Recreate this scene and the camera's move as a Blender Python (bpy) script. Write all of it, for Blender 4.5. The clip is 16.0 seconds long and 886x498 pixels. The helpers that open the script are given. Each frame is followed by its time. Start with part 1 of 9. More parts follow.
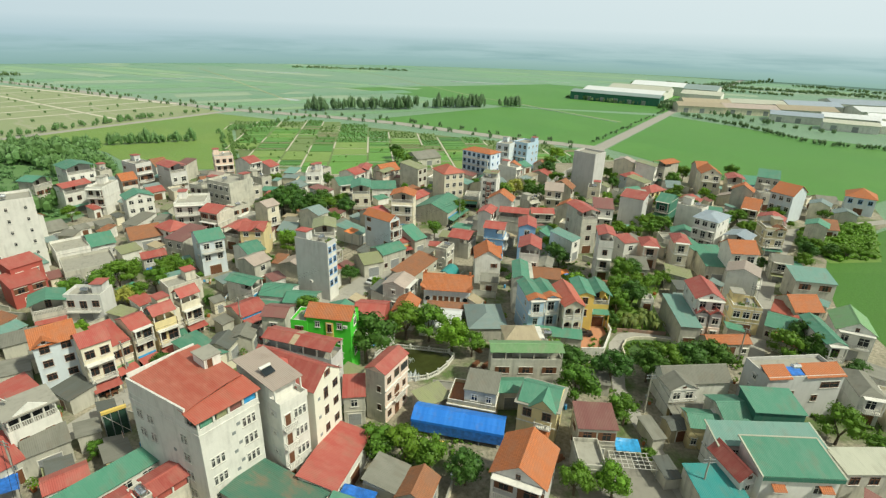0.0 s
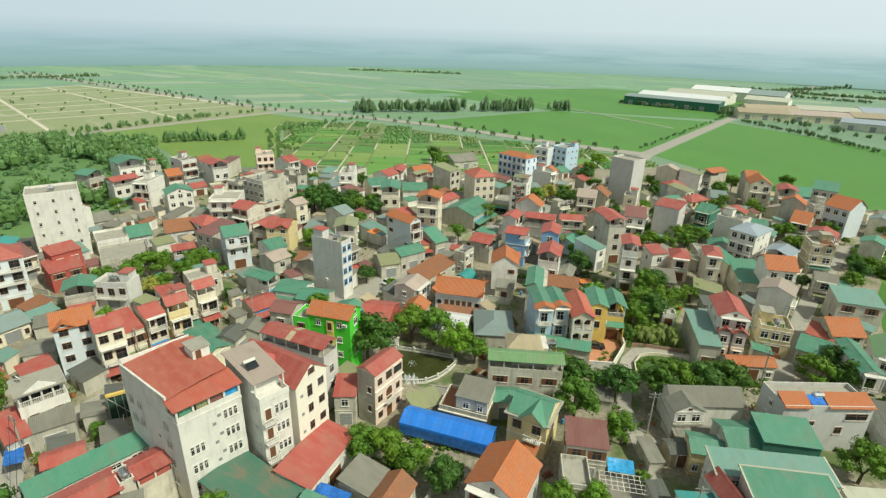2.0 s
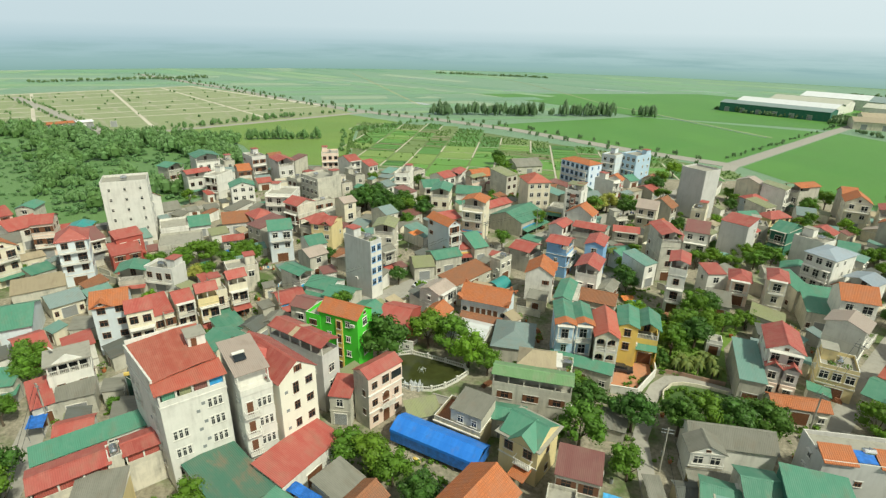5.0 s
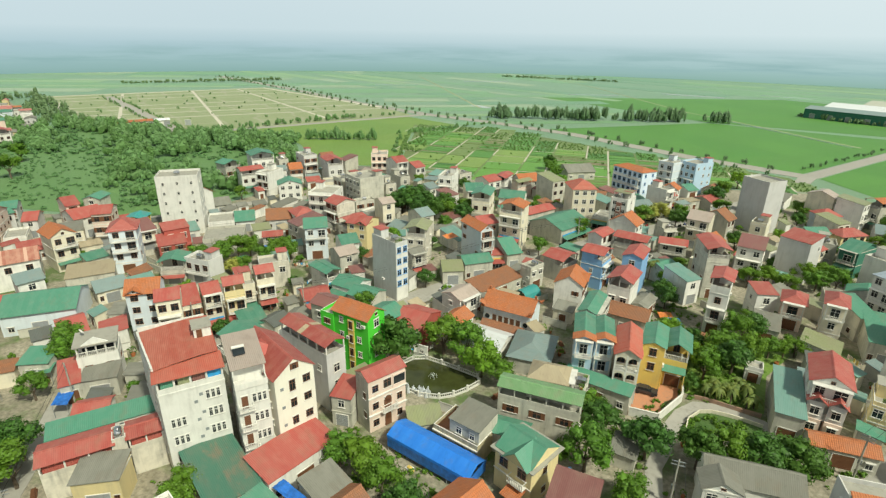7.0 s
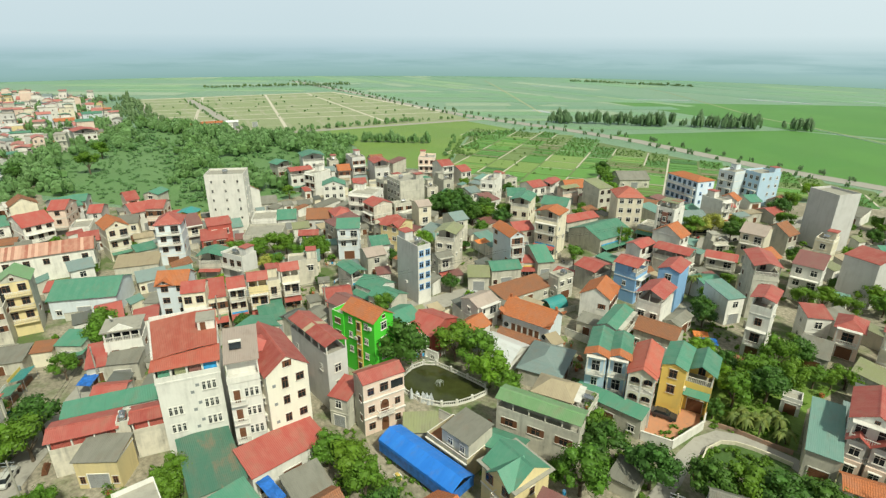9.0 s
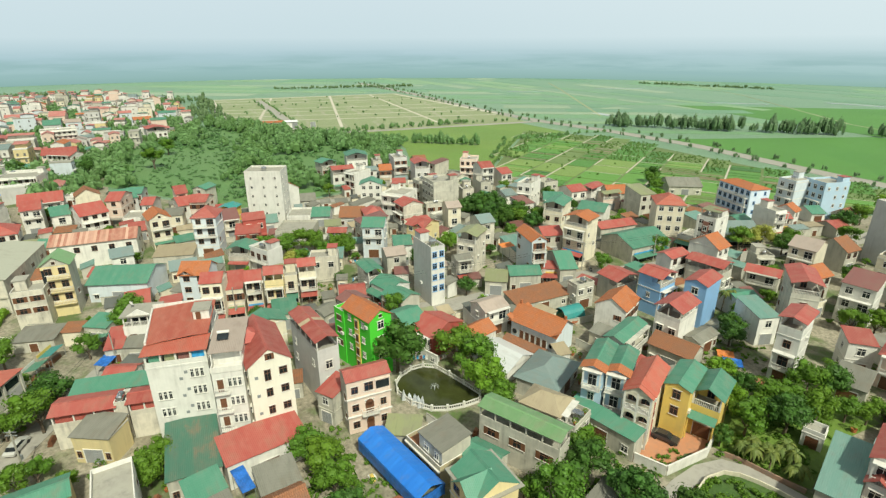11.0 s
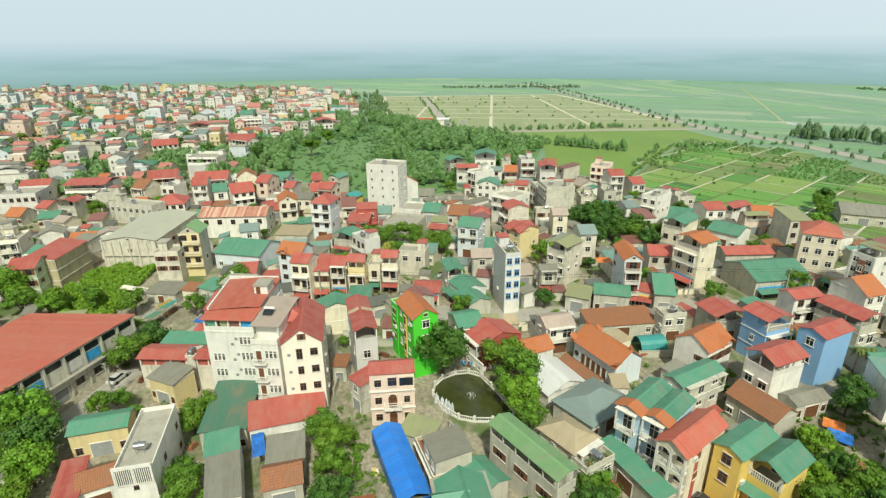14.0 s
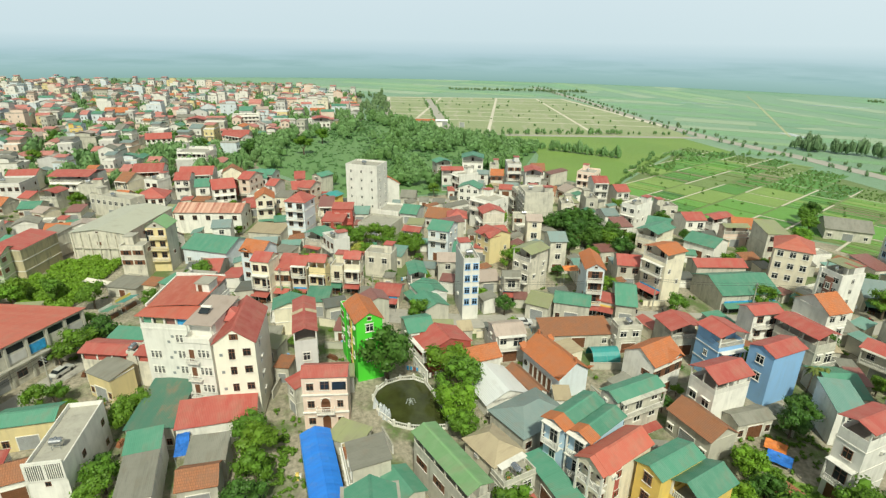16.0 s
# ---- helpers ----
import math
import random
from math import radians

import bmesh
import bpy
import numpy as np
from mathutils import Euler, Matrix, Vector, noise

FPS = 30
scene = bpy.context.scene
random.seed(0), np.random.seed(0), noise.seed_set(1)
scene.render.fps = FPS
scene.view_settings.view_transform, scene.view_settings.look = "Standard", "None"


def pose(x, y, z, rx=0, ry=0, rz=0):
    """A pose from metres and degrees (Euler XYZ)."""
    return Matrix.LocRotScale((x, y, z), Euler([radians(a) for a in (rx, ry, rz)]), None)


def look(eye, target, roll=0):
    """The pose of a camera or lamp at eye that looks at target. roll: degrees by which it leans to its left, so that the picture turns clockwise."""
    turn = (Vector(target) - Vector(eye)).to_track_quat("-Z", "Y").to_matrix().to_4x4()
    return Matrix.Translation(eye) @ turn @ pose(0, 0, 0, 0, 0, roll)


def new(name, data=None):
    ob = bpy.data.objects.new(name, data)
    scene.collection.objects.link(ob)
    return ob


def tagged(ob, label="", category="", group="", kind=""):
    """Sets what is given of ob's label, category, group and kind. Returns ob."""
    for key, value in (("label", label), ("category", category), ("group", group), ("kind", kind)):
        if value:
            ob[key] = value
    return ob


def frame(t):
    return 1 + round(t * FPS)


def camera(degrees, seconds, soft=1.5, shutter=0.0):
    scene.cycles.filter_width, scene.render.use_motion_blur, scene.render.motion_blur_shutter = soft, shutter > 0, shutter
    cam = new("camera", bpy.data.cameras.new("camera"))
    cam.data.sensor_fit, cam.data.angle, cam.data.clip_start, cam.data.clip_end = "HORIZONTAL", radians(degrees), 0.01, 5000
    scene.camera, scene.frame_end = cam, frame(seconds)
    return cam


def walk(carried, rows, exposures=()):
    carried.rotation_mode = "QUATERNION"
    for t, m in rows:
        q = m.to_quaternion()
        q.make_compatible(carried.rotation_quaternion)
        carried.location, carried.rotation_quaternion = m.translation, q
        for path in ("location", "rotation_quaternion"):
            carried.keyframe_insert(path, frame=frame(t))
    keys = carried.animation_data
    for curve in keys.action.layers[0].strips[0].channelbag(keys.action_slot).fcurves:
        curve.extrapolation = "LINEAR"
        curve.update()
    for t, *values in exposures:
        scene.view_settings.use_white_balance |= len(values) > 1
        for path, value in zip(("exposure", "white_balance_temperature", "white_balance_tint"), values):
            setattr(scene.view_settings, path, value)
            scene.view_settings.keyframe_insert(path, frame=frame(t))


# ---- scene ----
cam = camera(80.1, 16.0, soft=1.32)
ROWS = [
    (0.0, -0.63, 1.84, 63.96, -0.28, -22.47, -1.53),
    (0.5, 1.89, 2.06, 63.96, 1.22, -22.44, -1.53),
    (1.0, 4.32, 2.41, 63.94, 2.68, -22.41, -1.50),
    (1.5, 6.66, 2.87, 63.88, 4.19, -22.36, -1.48),
    (2.0, 8.93, 3.45, 63.80, 5.83, -22.29, -1.41),
    (2.5, 11.12, 4.15, 63.71, 7.53, -22.25, -1.35),
    (3.0, 13.27, 4.96, 63.62, 9.30, -22.22, -1.30),
    (3.5, 15.36, 5.85, 63.48, 10.81, -22.16, -1.24),
    (4.0, 17.46, 6.83, 63.32, 12.21, -22.12, -1.17),
    (6.5, 27.70, 12.84, 62.71, 21.06, -21.98, -0.91),
    (7.0, 29.68, 14.26, 62.54, 22.87, -21.87, -0.82),
    (7.5, 31.73, 15.74, 62.38, 24.81, -21.77, -0.68),
    (8.0, 33.79, 17.29, 62.19, 26.66, -21.67, -0.55),
    (8.5, 35.94, 18.94, 62.00, 28.45, -21.55, -0.41),
    (9.0, 38.12, 20.66, 61.82, 30.27, -21.44, -0.28),
    (11.5, 49.55, 30.85, 61.06, 39.86, -21.18, 0.20),
    (12.0, 51.73, 33.19, 61.02, 42.56, -21.16, 0.24),
    (12.5, 53.82, 35.69, 61.01, 45.43, -21.17, 0.24),
    (13.0, 55.78, 38.42, 60.99, 49.43, -21.17, 0.29),
    (13.5, 57.69, 41.50, 61.04, 53.46, -21.18, 0.39),
    (14.0, 59.46, 44.71, 60.98, 55.90, -21.12, 0.42),
    (14.5, 61.19, 48.02, 60.88, 57.14, -21.06, 0.33),
    (15.0, 62.70, 51.04, 60.89, 57.39, -21.07, 0.02),
    (15.5, 63.94, 53.60, 60.91, 57.53, -21.07, -0.40),
    (16.0, 64.75, 55.32, 61.12, 57.44, -20.99, -0.94),
]
walk(cam, [(t, pose(x, y, z, 90 + pitch, roll, yaw)) for t, x, y, z, yaw, pitch, roll in ROWS],
     [(0, 0.0, 6400, 1.5), (8, 0.05, 6400, 1.5), (16, 0.11, 6400, 1.5)])

# ---------- light ----------
world = bpy.data.worlds.new("sky")
scene.world = world
world.use_nodes = True
wn = world.node_tree.nodes
sky = wn.new("ShaderNodeTexSky")
sky.sky_type = "NISHITA"
sky.sun_disc = False
sky.sun_elevation, sky.sun_rotation = radians(50), radians(117)
sky.air_density, sky.dust_density, sky.ozone_density = 1.0, 6.0, 1.5
haze = wn.new("ShaderNodeMixRGB")
haze.inputs["Fac"].default_value = 0.6
haze.inputs["Color2"].default_value = (7.7, 8.0, 7.5, 1)
world.node_tree.links.new(sky.outputs["Color"], haze.inputs["Color1"])
world.node_tree.links.new(haze.outputs["Color"], wn["Background"].inputs["Color"])
wn["Background"].inputs["Strength"].default_value = 0.066

sun = new("sun", bpy.data.lights.new("sun", "SUN"))
sun.data.energy, sun.data.angle, sun.data.color = 3.9, radians(3), (1.0, 0.95, 0.79)
sun.matrix_world = look((80.8, -41.2, 108), (0, 0, 0))


# ---------- materials ----------
def shader(name):
    m = bpy.data.materials.new(name)
    m.use_nodes = True
    nt = m.node_tree
    return m, nt, nt.nodes["Principled BSDF"]


def node(nt, kind, **put):
    nd = nt.nodes.new("ShaderNode" + kind)
    for k, v in put.items():
        if k in nd.inputs:
            nd.inputs[k].default_value = v
        else:
            setattr(nd, k, v)
    return nd


def wire(nt, a, b):
    nt.links.new(a, b)


def mixed(nt, fac, a, b, how="MIX"):
    nd = node(nt, "MixRGB", blend_type=how)
    for slot, val in (("Fac", fac), ("Color1", a), ("Color2", b)):
        if isinstance(val, (int, float)):
            nd.inputs[slot].default_value = val
        elif isinstance(val, tuple):
            nd.inputs[slot].default_value = (*val[:3], 1)
        else:
            wire(nt, val, nd.inputs[slot])
    return nd.outputs["Color"]


def ramp(nt, src, lo, hi):
    nd = node(nt, "MapRange", clamp=True)
    nd.inputs["From Min"].default_value, nd.inputs["From Max"].default_value = lo, hi
    wire(nt, src, nd.inputs["Value"])
    return nd.outputs["Result"]


def grain(nt, scale, detail=4.0, stretch=(1, 1, 1), where="Object"):
    co = node(nt, "TexCoord").outputs[where]
    mp = node(nt, "Mapping")
    mp.inputs["Scale"].default_value = stretch
    wire(nt, co, mp.inputs["Vector"])
    nz = node(nt, "TexNoise", Scale=scale, Detail=detail, Roughness=0.6)
    wire(nt, mp.outputs["Vector"], nz.inputs["Vector"])
    return nz.outputs["Fac"]


def bump(nt, bs, height, dist, strength=0.6):
    nd = node(nt, "Bump", Distance=dist, Strength=strength)
    wire(nt, height, nd.inputs["Height"])
    wire(nt, nd.outputs["Normal"], bs.inputs["Normal"])


def shade(rgb, k):
    return tuple(max(0.0, min(1.0, c * k)) for c in rgb)


def plaster(name, rgb, dirt=0.5, rough=0.85):
    """Painted or bare render: blotches, rain streaks down the wall, fine grain."""
    m, nt, bs = shader(name)
    rnd = node(nt, "ObjectInfo").outputs["Random"]
    tint = mixed(nt, ramp(nt, rnd, 0, 1), shade(rgb, 0.9), shade(rgb, 1.06))
    blot = ramp(nt, grain(nt, 0.45, 5), 0.45, 0.75)
    streak = ramp(nt, grain(nt, 1.1, 7, (1, 1, 0.14)), 0.46, 0.8)
    spots = ramp(nt, grain(nt, 0.3, 4), 0.35, 0.62)
    grey = (0.30 * 0.6 + rgb[0] * 0.3, 0.29 * 0.6 + rgb[1] * 0.3, 0.25 * 0.6 + rgb[2] * 0.3)
    f1 = node(nt, "Math", operation="MULTIPLY")
    wire(nt, blot, f1.inputs[0])
    f1.inputs[1].default_value = 0.75 * dirt
    f2 = node(nt, "Math", operation="MULTIPLY")
    f3 = node(nt, "Math", operation="MULTIPLY")
    wire(nt, streak, f3.inputs[0])
    wire(nt, spots, f3.inputs[1])
    wire(nt, f3.outputs[0], f2.inputs[0])
    f2.inputs[1].default_value = 1.5 * dirt
    c = mixed(nt, f1.outputs[0], tint, grey)
    c = mixed(nt, f2.outputs[0], c, shade(grey, 0.75))
    wire(nt, c, bs.inputs["Base Color"])
    bs.inputs["Roughness"].default_value = rough
    bump(nt, bs, grain(nt, 9, 3), 0.02, 0.5)
    return m


def ribbed(name, rgb, old, sheet=1.05, rib=0.26, rough=0.45, fade=0.5, worn=0.32, contrast=3.0):
    """Coated sheet metal laid in strips: ribs run down the slope, each strip a little different, rust and dust in patches."""
    m, nt, bs = shader(name)
    co = node(nt, "TexCoord").outputs["Object"]
    sep = node(nt, "SeparateXYZ")
    wire(nt, co, sep.inputs[0])
    strip = node(nt, "Math", operation="DIVIDE")
    wire(nt, sep.outputs["X"], strip.inputs[0])
    strip.inputs[1].default_value = sheet
    fl = node(nt, "Math", operation="FLOOR")
    wire(nt, strip.outputs[0], fl.inputs[0])
    rnd = node(nt, "ObjectInfo").outputs["Random"]
    wn2 = node(nt, "TexWhiteNoise", noise_dimensions="2D")
    cmb = node(nt, "CombineXYZ")
    wire(nt, fl.outputs[0], cmb.inputs["X"])
    wire(nt, rnd, cmb.inputs["Y"])
    wire(nt, cmb.outputs[0], wn2.inputs["Vector"])
    base = mixed(nt, ramp(nt, rnd, 0, 1), shade(rgb, 0.82), shade(rgb, 1.12))
    base = mixed(nt, ramp(nt, wn2.outputs["Value"], 0.2, contrast), base, old)
    patch = ramp(nt, grain(nt, 0.9, 7, (1, 0.55, 1)), 0.44, 0.72)
    f1 = node(nt, "Math", operation="MULTIPLY")
    wire(nt, patch, f1.inputs[0])
    f1.inputs[1].default_value = fade
    c = mixed(nt, f1.outputs[0], base, old)
    streak = ramp(nt, grain(nt, 2.2, 4, (1, 0.12, 1)), 0.56, 0.8)
    f2 = node(nt, "Math", operation="MULTIPLY")
    wire(nt, streak, f2.inputs[0])
    f2.inputs[1].default_value = 0.45
    c = mixed(nt, f2.outputs[0], c, shade(old, 0.55))
    rust = node(nt, "Math", operation="MULTIPLY")
    wire(nt, ramp(nt, grain(nt, 0.5, 8, (1, 0.6, 1)), 0.55, 0.7), rust.inputs[0])
    rust.inputs[1].default_value = worn
    c = mixed(nt, rust.outputs[0], c, (0.17 + old[0] * 0.2, 0.12 + old[1] * 0.2, 0.08 + old[2] * 0.2))
    wire(nt, c, bs.inputs["Base Color"])
    bs.inputs["Roughness"].default_value = rough
    wv = node(nt, "TexWave", wave_type="BANDS", bands_direction="X", Scale=math.pi * 2 / rib / 20.0)
    wire(nt, co, wv.inputs["Vector"])
    bump(nt, bs, wv.outputs["Fac"], 0.04, 0.5)
    return m


def tiled(name, rgb, old, fade=0.6):
    """Clay tiles: rows across the slope and columns down it, weathered in patches."""
    m, nt, bs = shader(name)
    co = node(nt, "TexCoord").outputs["Object"]
    rnd = node(nt, "ObjectInfo").outputs["Random"]
    br = node(nt, "TexBrick", offset=0.5, Scale=1.0)
    br.inputs["Brick Width"].default_value, br.inputs["Row Height"].default_value = 0.3, 0.34
    br.inputs["Mortar Size"].default_value = 0.03
    br.inputs["Color1"].default_value, br.inputs["Color2"].default_value = (*shade(rgb, 1.08), 1), (*shade(rgb, 0.82), 1)
    br.inputs["Mortar"].default_value = (*shade(rgb, 0.55), 1)
    wire(nt, co, br.inputs["Vector"])
    patch = ramp(nt, grain(nt, 0.6, 6), 0.42, 0.7)
    f1 = node(nt, "Math", operation="MULTIPLY")
    wire(nt, patch, f1.inputs[0])
    f1.inputs[1].default_value = fade
    c = mixed(nt, f1.outputs[0], br.outputs["Color"], old)
    c = mixed(nt, ramp(nt, rnd, -1, 4), c, shade(rgb, 0.8))
    wire(nt, c, bs.inputs["Base Color"])
    bs.inputs["Roughness"].default_value = 0.75
    wv = node(nt, "TexWave", wave_type="BANDS", bands_direction="X", Scale=math.pi * 2 / 0.3 / 20.0)
    wire(nt, co, wv.inputs["Vector"])
    bump(nt, bs, wv.outputs["Fac"], 0.06, 0.8)
    return m


def plainish(name, rgb, rough=0.6, metal=0.0, vary=0.12, scale=1.2):
    m, nt, bs = shader(name)
    c = mixed(nt, ramp(nt, grain(nt, scale, 4), 0.35, 0.7), shade(rgb, 1 - vary), shade(rgb, 1 + vary))
    wire(nt, c, bs.inputs["Base Color"])
    bs.inputs["Roughness"].default_value, bs.inputs["Metallic"].default_value = rough, metal
    bump(nt, bs, grain(nt, scale * 8, 2), 0.01, 0.3)
    return m


def leaves(name, rgb, spread=0.5):
    m, nt, bs = shader(name)
    isl = node(nt, "NewGeometry").outputs["Random Per Island"]
    rnd = node(nt, "ObjectInfo").outputs["Random"]
    a = mixed(nt, isl, shade(rgb, 1 - spread), shade(rgb, 1 + spread))
    c = mixed(nt, ramp(nt, rnd, 0, 1.6), a, (rgb[0] * 1.45, rgb[1] * 1.15, rgb[2] * 0.75))
    wire(nt, c, bs.inputs["Base Color"])
    bs.inputs["Roughness"].default_value = 0.55
    bs.inputs["Specular IOR Level"].default_value = 0.35
    thin = node(nt, "BsdfTranslucent")
    wire(nt, mixed(nt, 0.5, c, (rgb[0] * 1.5, rgb[1] * 1.35, rgb[2] * 0.8)), thin.inputs["Color"])
    both = node(nt, "MixShader", Fac=0.22)
    wire(nt, bs.outputs[0], both.inputs[1])
    wire(nt, thin.outputs[0], both.inputs[2])
    wire(nt, both.outputs[0], nt.nodes["Material Output"].inputs["Surface"])
    return m


def crop(name, a, b, cell=14.0, lines=(0.10, 0.16, 0.05), turn=0.7, width=0.012, sheen=0.25, fine=0.35, size=(2.2, 1.0)):
    """A field cut into strips by low banks, each strip its own green, with rows and wet patches."""
    m, nt, bs = shader(name)
    co = node(nt, "TexCoord").outputs["Object"]
    mp = node(nt, "Mapping")
    mp.inputs["Rotation"].default_value = (0, 0, turn)
    wire(nt, co, mp.inputs["Vector"])
    wob = node(nt, "TexNoise", Scale=0.02, Detail=2.0)
    wire(nt, mp.outputs["Vector"], wob.inputs["Vector"])
    off = node(nt, "VectorMath", operation="MULTIPLY_ADD")
    wire(nt, wob.outputs["Color"], off.inputs[0])
    off.inputs[1].default_value = (cell * 1.2, cell * 1.2, 0)
    wire(nt, mp.outputs["Vector"], off.inputs[2])
    br = node(nt, "TexBrick", offset=0.37, Scale=1.0 / cell)
    br.inputs["Brick Width"].default_value, br.inputs["Row Height"].default_value = size
    br.inputs["Mortar Size"].default_value = width
    br.inputs["Mortar Smooth"].default_value = 0.6
    br.inputs["Color1"].default_value, br.inputs["Color2"].default_value = (*a, 1), (*b, 1)
    br.inputs["Mortar"].default_value = (*lines, 1)
    wire(nt, off.outputs[0], br.inputs["Vector"])
    c = mixed(nt, ramp(nt, grain(nt, 0.035, 6), 0.35, 0.75), br.outputs["Color"], shade(b, 0.8))
    c = mixed(nt, ramp(nt, grain(nt, 0.9, 6), 0.3, 0.9), c, shade(a, 1 - fine))
    wire(nt, c, bs.inputs["Base Color"])
    bs.inputs["Roughness"].default_value = 0.7
    # Pale blue-green sheen whitens fields at grazing angles in place of haze
    bs.inputs["Sheen Weight"].default_value = sheen
    bs.inputs["Sheen Roughness"].default_value = 0.5
    bs.inputs["Sheen Tint"].default_value = (0.75, 0.93, 0.9, 1)
    bump(nt, bs, grain(nt, 2.0, 4), 0.25, 0.6)
    return m


WALLS = {
    "w": plaster("white_paint", (0.75, 0.735, 0.68), 0.46),
    "c": plaster("cream_paint", (0.75, 0.69, 0.54), 0.52),
    "y": plaster("yellow_paint", (0.78, 0.56, 0.14), 0.3),
    "g": plaster("grey_cement", (0.55, 0.53, 0.45), 0.9),
    "p": plaster("pink_paint", (0.76, 0.60, 0.50), 0.35),
    "b": plaster("blue_paint", (0.26, 0.47, 0.76), 0.25),
    "Y": plaster("pale_yellow_paint", (0.72, 0.60, 0.32), 0.35),
    "q": plaster("pale_blue_paint", (0.47, 0.63, 0.77), 0.2),
    "Q": plaster("bluish_white_paint", (0.64, 0.70, 0.74), 0.3),
    "n": plaster("pale_green_paint", (0.50, 0.60, 0.38), 0.45),
    "L": plaster("lime_green_paint", (0.09, 0.62, 0.035), 0.12),
    "a": plaster("lavender_grey_cement", (0.60, 0.59, 0.57), 0.4),
    "t": plaster("pale_cement", (0.62, 0.62, 0.60), 0.4),
    "e": plaster("dark_green_sheet", (0.035, 0.16, 0.11), 0.3),
    "r": plaster("red_brown_paint", (0.40, 0.08, 0.06), 0.35),
    "o": plaster("old_ochre_paint", (0.50, 0.43, 0.27), 1.0),
    "s": plaster("stained_white_paint", (0.66, 0.62, 0.52), 1.0),
    "x": plaster("sky_white_paint", (0.66, 0.76, 0.86), 0.2),
    "v": plaster("violet_paint", (0.40, 0.14, 0.50), 0.3),
}
ROOFS = {
    "R": ribbed("red_tin", (0.37, 0.078, 0.062), (0.43, 0.17, 0.135), rough=0.55, fade=0.55, worn=0.36),
    "E": ribbed("brick_red_tin", (0.42, 0.10, 0.065), (0.46, 0.19, 0.135), rough=0.6, fade=0.5, worn=0.3),
    "S": ribbed("striped_red_tin", (0.34, 0.12, 0.08), (0.62, 0.40, 0.30), sheet=0.75, contrast=0.9),
    "G": ribbed("green_tin", (0.075, 0.235, 0.155), (0.15, 0.29, 0.21), rough=0.55, worn=0.36),
    "F": ribbed("stained_green_tin", (0.06, 0.165, 0.115), (0.15, 0.165, 0.12), rough=0.6, worn=0.95),
    "Q": ribbed("teal_tin", (0.04, 0.28, 0.27), (0.10, 0.28, 0.26)),
    "Z": ribbed("pale_green_tin", (0.17, 0.325, 0.14), (0.23, 0.33, 0.19)),
    "V": ribbed("weathered_teal_tin", (0.15, 0.29, 0.245), (0.22, 0.32, 0.28), rough=0.6, worn=0.3),
    "N": ribbed("olive_tin", (0.26, 0.28, 0.14), (0.26, 0.26, 0.18)),
    "H": ribbed("blue_grey_tin", (0.20, 0.27, 0.26), (0.24, 0.28, 0.26)),
    "K": ribbed("grey_fibre_cement", (0.23, 0.225, 0.19), (0.15, 0.15, 0.12), sheet=0.9, rough=0.9),
    "D": ribbed("dark_grey_fibre_cement", (0.12, 0.13, 0.12), (0.10, 0.10, 0.08), sheet=0.9, rough=0.9),
    "T": ribbed("tan_tin", (0.42, 0.35, 0.23), (0.34, 0.28, 0.19)),
    "P": ribbed("pinkish_grey_tin", (0.42, 0.34, 0.29), (0.36, 0.31, 0.27)),
    "M": ribbed("maroon_tin", (0.22, 0.09, 0.08), (0.24, 0.13, 0.11)),
    "I": ribbed("pale_grey_green_tin", (0.50, 0.50, 0.40), (0.42, 0.43, 0.34)),
    "W": ribbed("white_sheet", (0.75, 0.77, 0.77), (0.66, 0.67, 0.66), fade=0.3),
    "U": ribbed("blue_sheet", (0.03, 0.21, 0.76), (0.05, 0.25, 0.74), rib=0.9, fade=0.3, rough=0.35),
    "J": ribbed("slate_blue_tin", (0.30, 0.36, 0.42), (0.34, 0.38, 0.42)),
    "O": tiled("orange_tile", (0.54, 0.175, 0.06), (0.36, 0.17, 0.10), 0.8),
    "B": tiled("old_brown_tile", (0.36, 0.15, 0.07), (0.20, 0.12, 0.08), 0.8),
}
CONCRETE = plaster("roof_concrete", (0.37, 0.355, 0.30), 0.8)
TRIM = plaster("white_trim", (0.72, 0.70, 0.64), 0.35)
# Dark glass; also laid flat as the shade of open bays and galleries
GLASS = plainish("dark_glass", (0.022, 0.028, 0.032), 0.12, vary=0.3, scale=0.4)
WOODEN = plainish("brown_wood", (0.16, 0.07, 0.035), 0.5)
SHUTTER = ribbed("roller_shutter", (0.30, 0.32, 0.33), (0.26, 0.25, 0.23), sheet=9, rib=9)
BLUEISH = plainish("blue_frame_paint", (0.20, 0.38, 0.64), 0.5)
AZURE = plainish("azure_plastic", (0.05, 0.33, 0.66), 0.4, vary=0.25)
BLUE_SHEET = plainish("blue_tarp", (0.03, 0.16, 0.55), 0.45, vary=0.3)
STEEL = plainish("stainless_steel", (0.62, 0.63, 0.64), 0.25, 1.0)
IRON = plainish("painted_iron", (0.25, 0.27, 0.27), 0.5)
BARK = plainish("bark", (0.13, 0.10, 0.07), 0.9, vary=0.3, scale=3)
LEAF = [leaves("mango_leaves", (0.09, 0.197, 0.022), 0.46), leaves("longan_leaves", (0.105, 0.215, 0.024), 0.5), leaves("dark_leaves", (0.06, 0.145, 0.026), 0.46),
        leaves("bright_leaves", (0.135, 0.275, 0.026), 0.5)]
# Leaf colours of far trees, paled to stand in for distance haze
HAZED_LEAF = leaves("hazed_grey_green_leaves", (0.13, 0.23, 0.125), 0.25)
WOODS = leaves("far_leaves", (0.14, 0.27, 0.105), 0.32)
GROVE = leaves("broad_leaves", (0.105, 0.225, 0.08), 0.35)


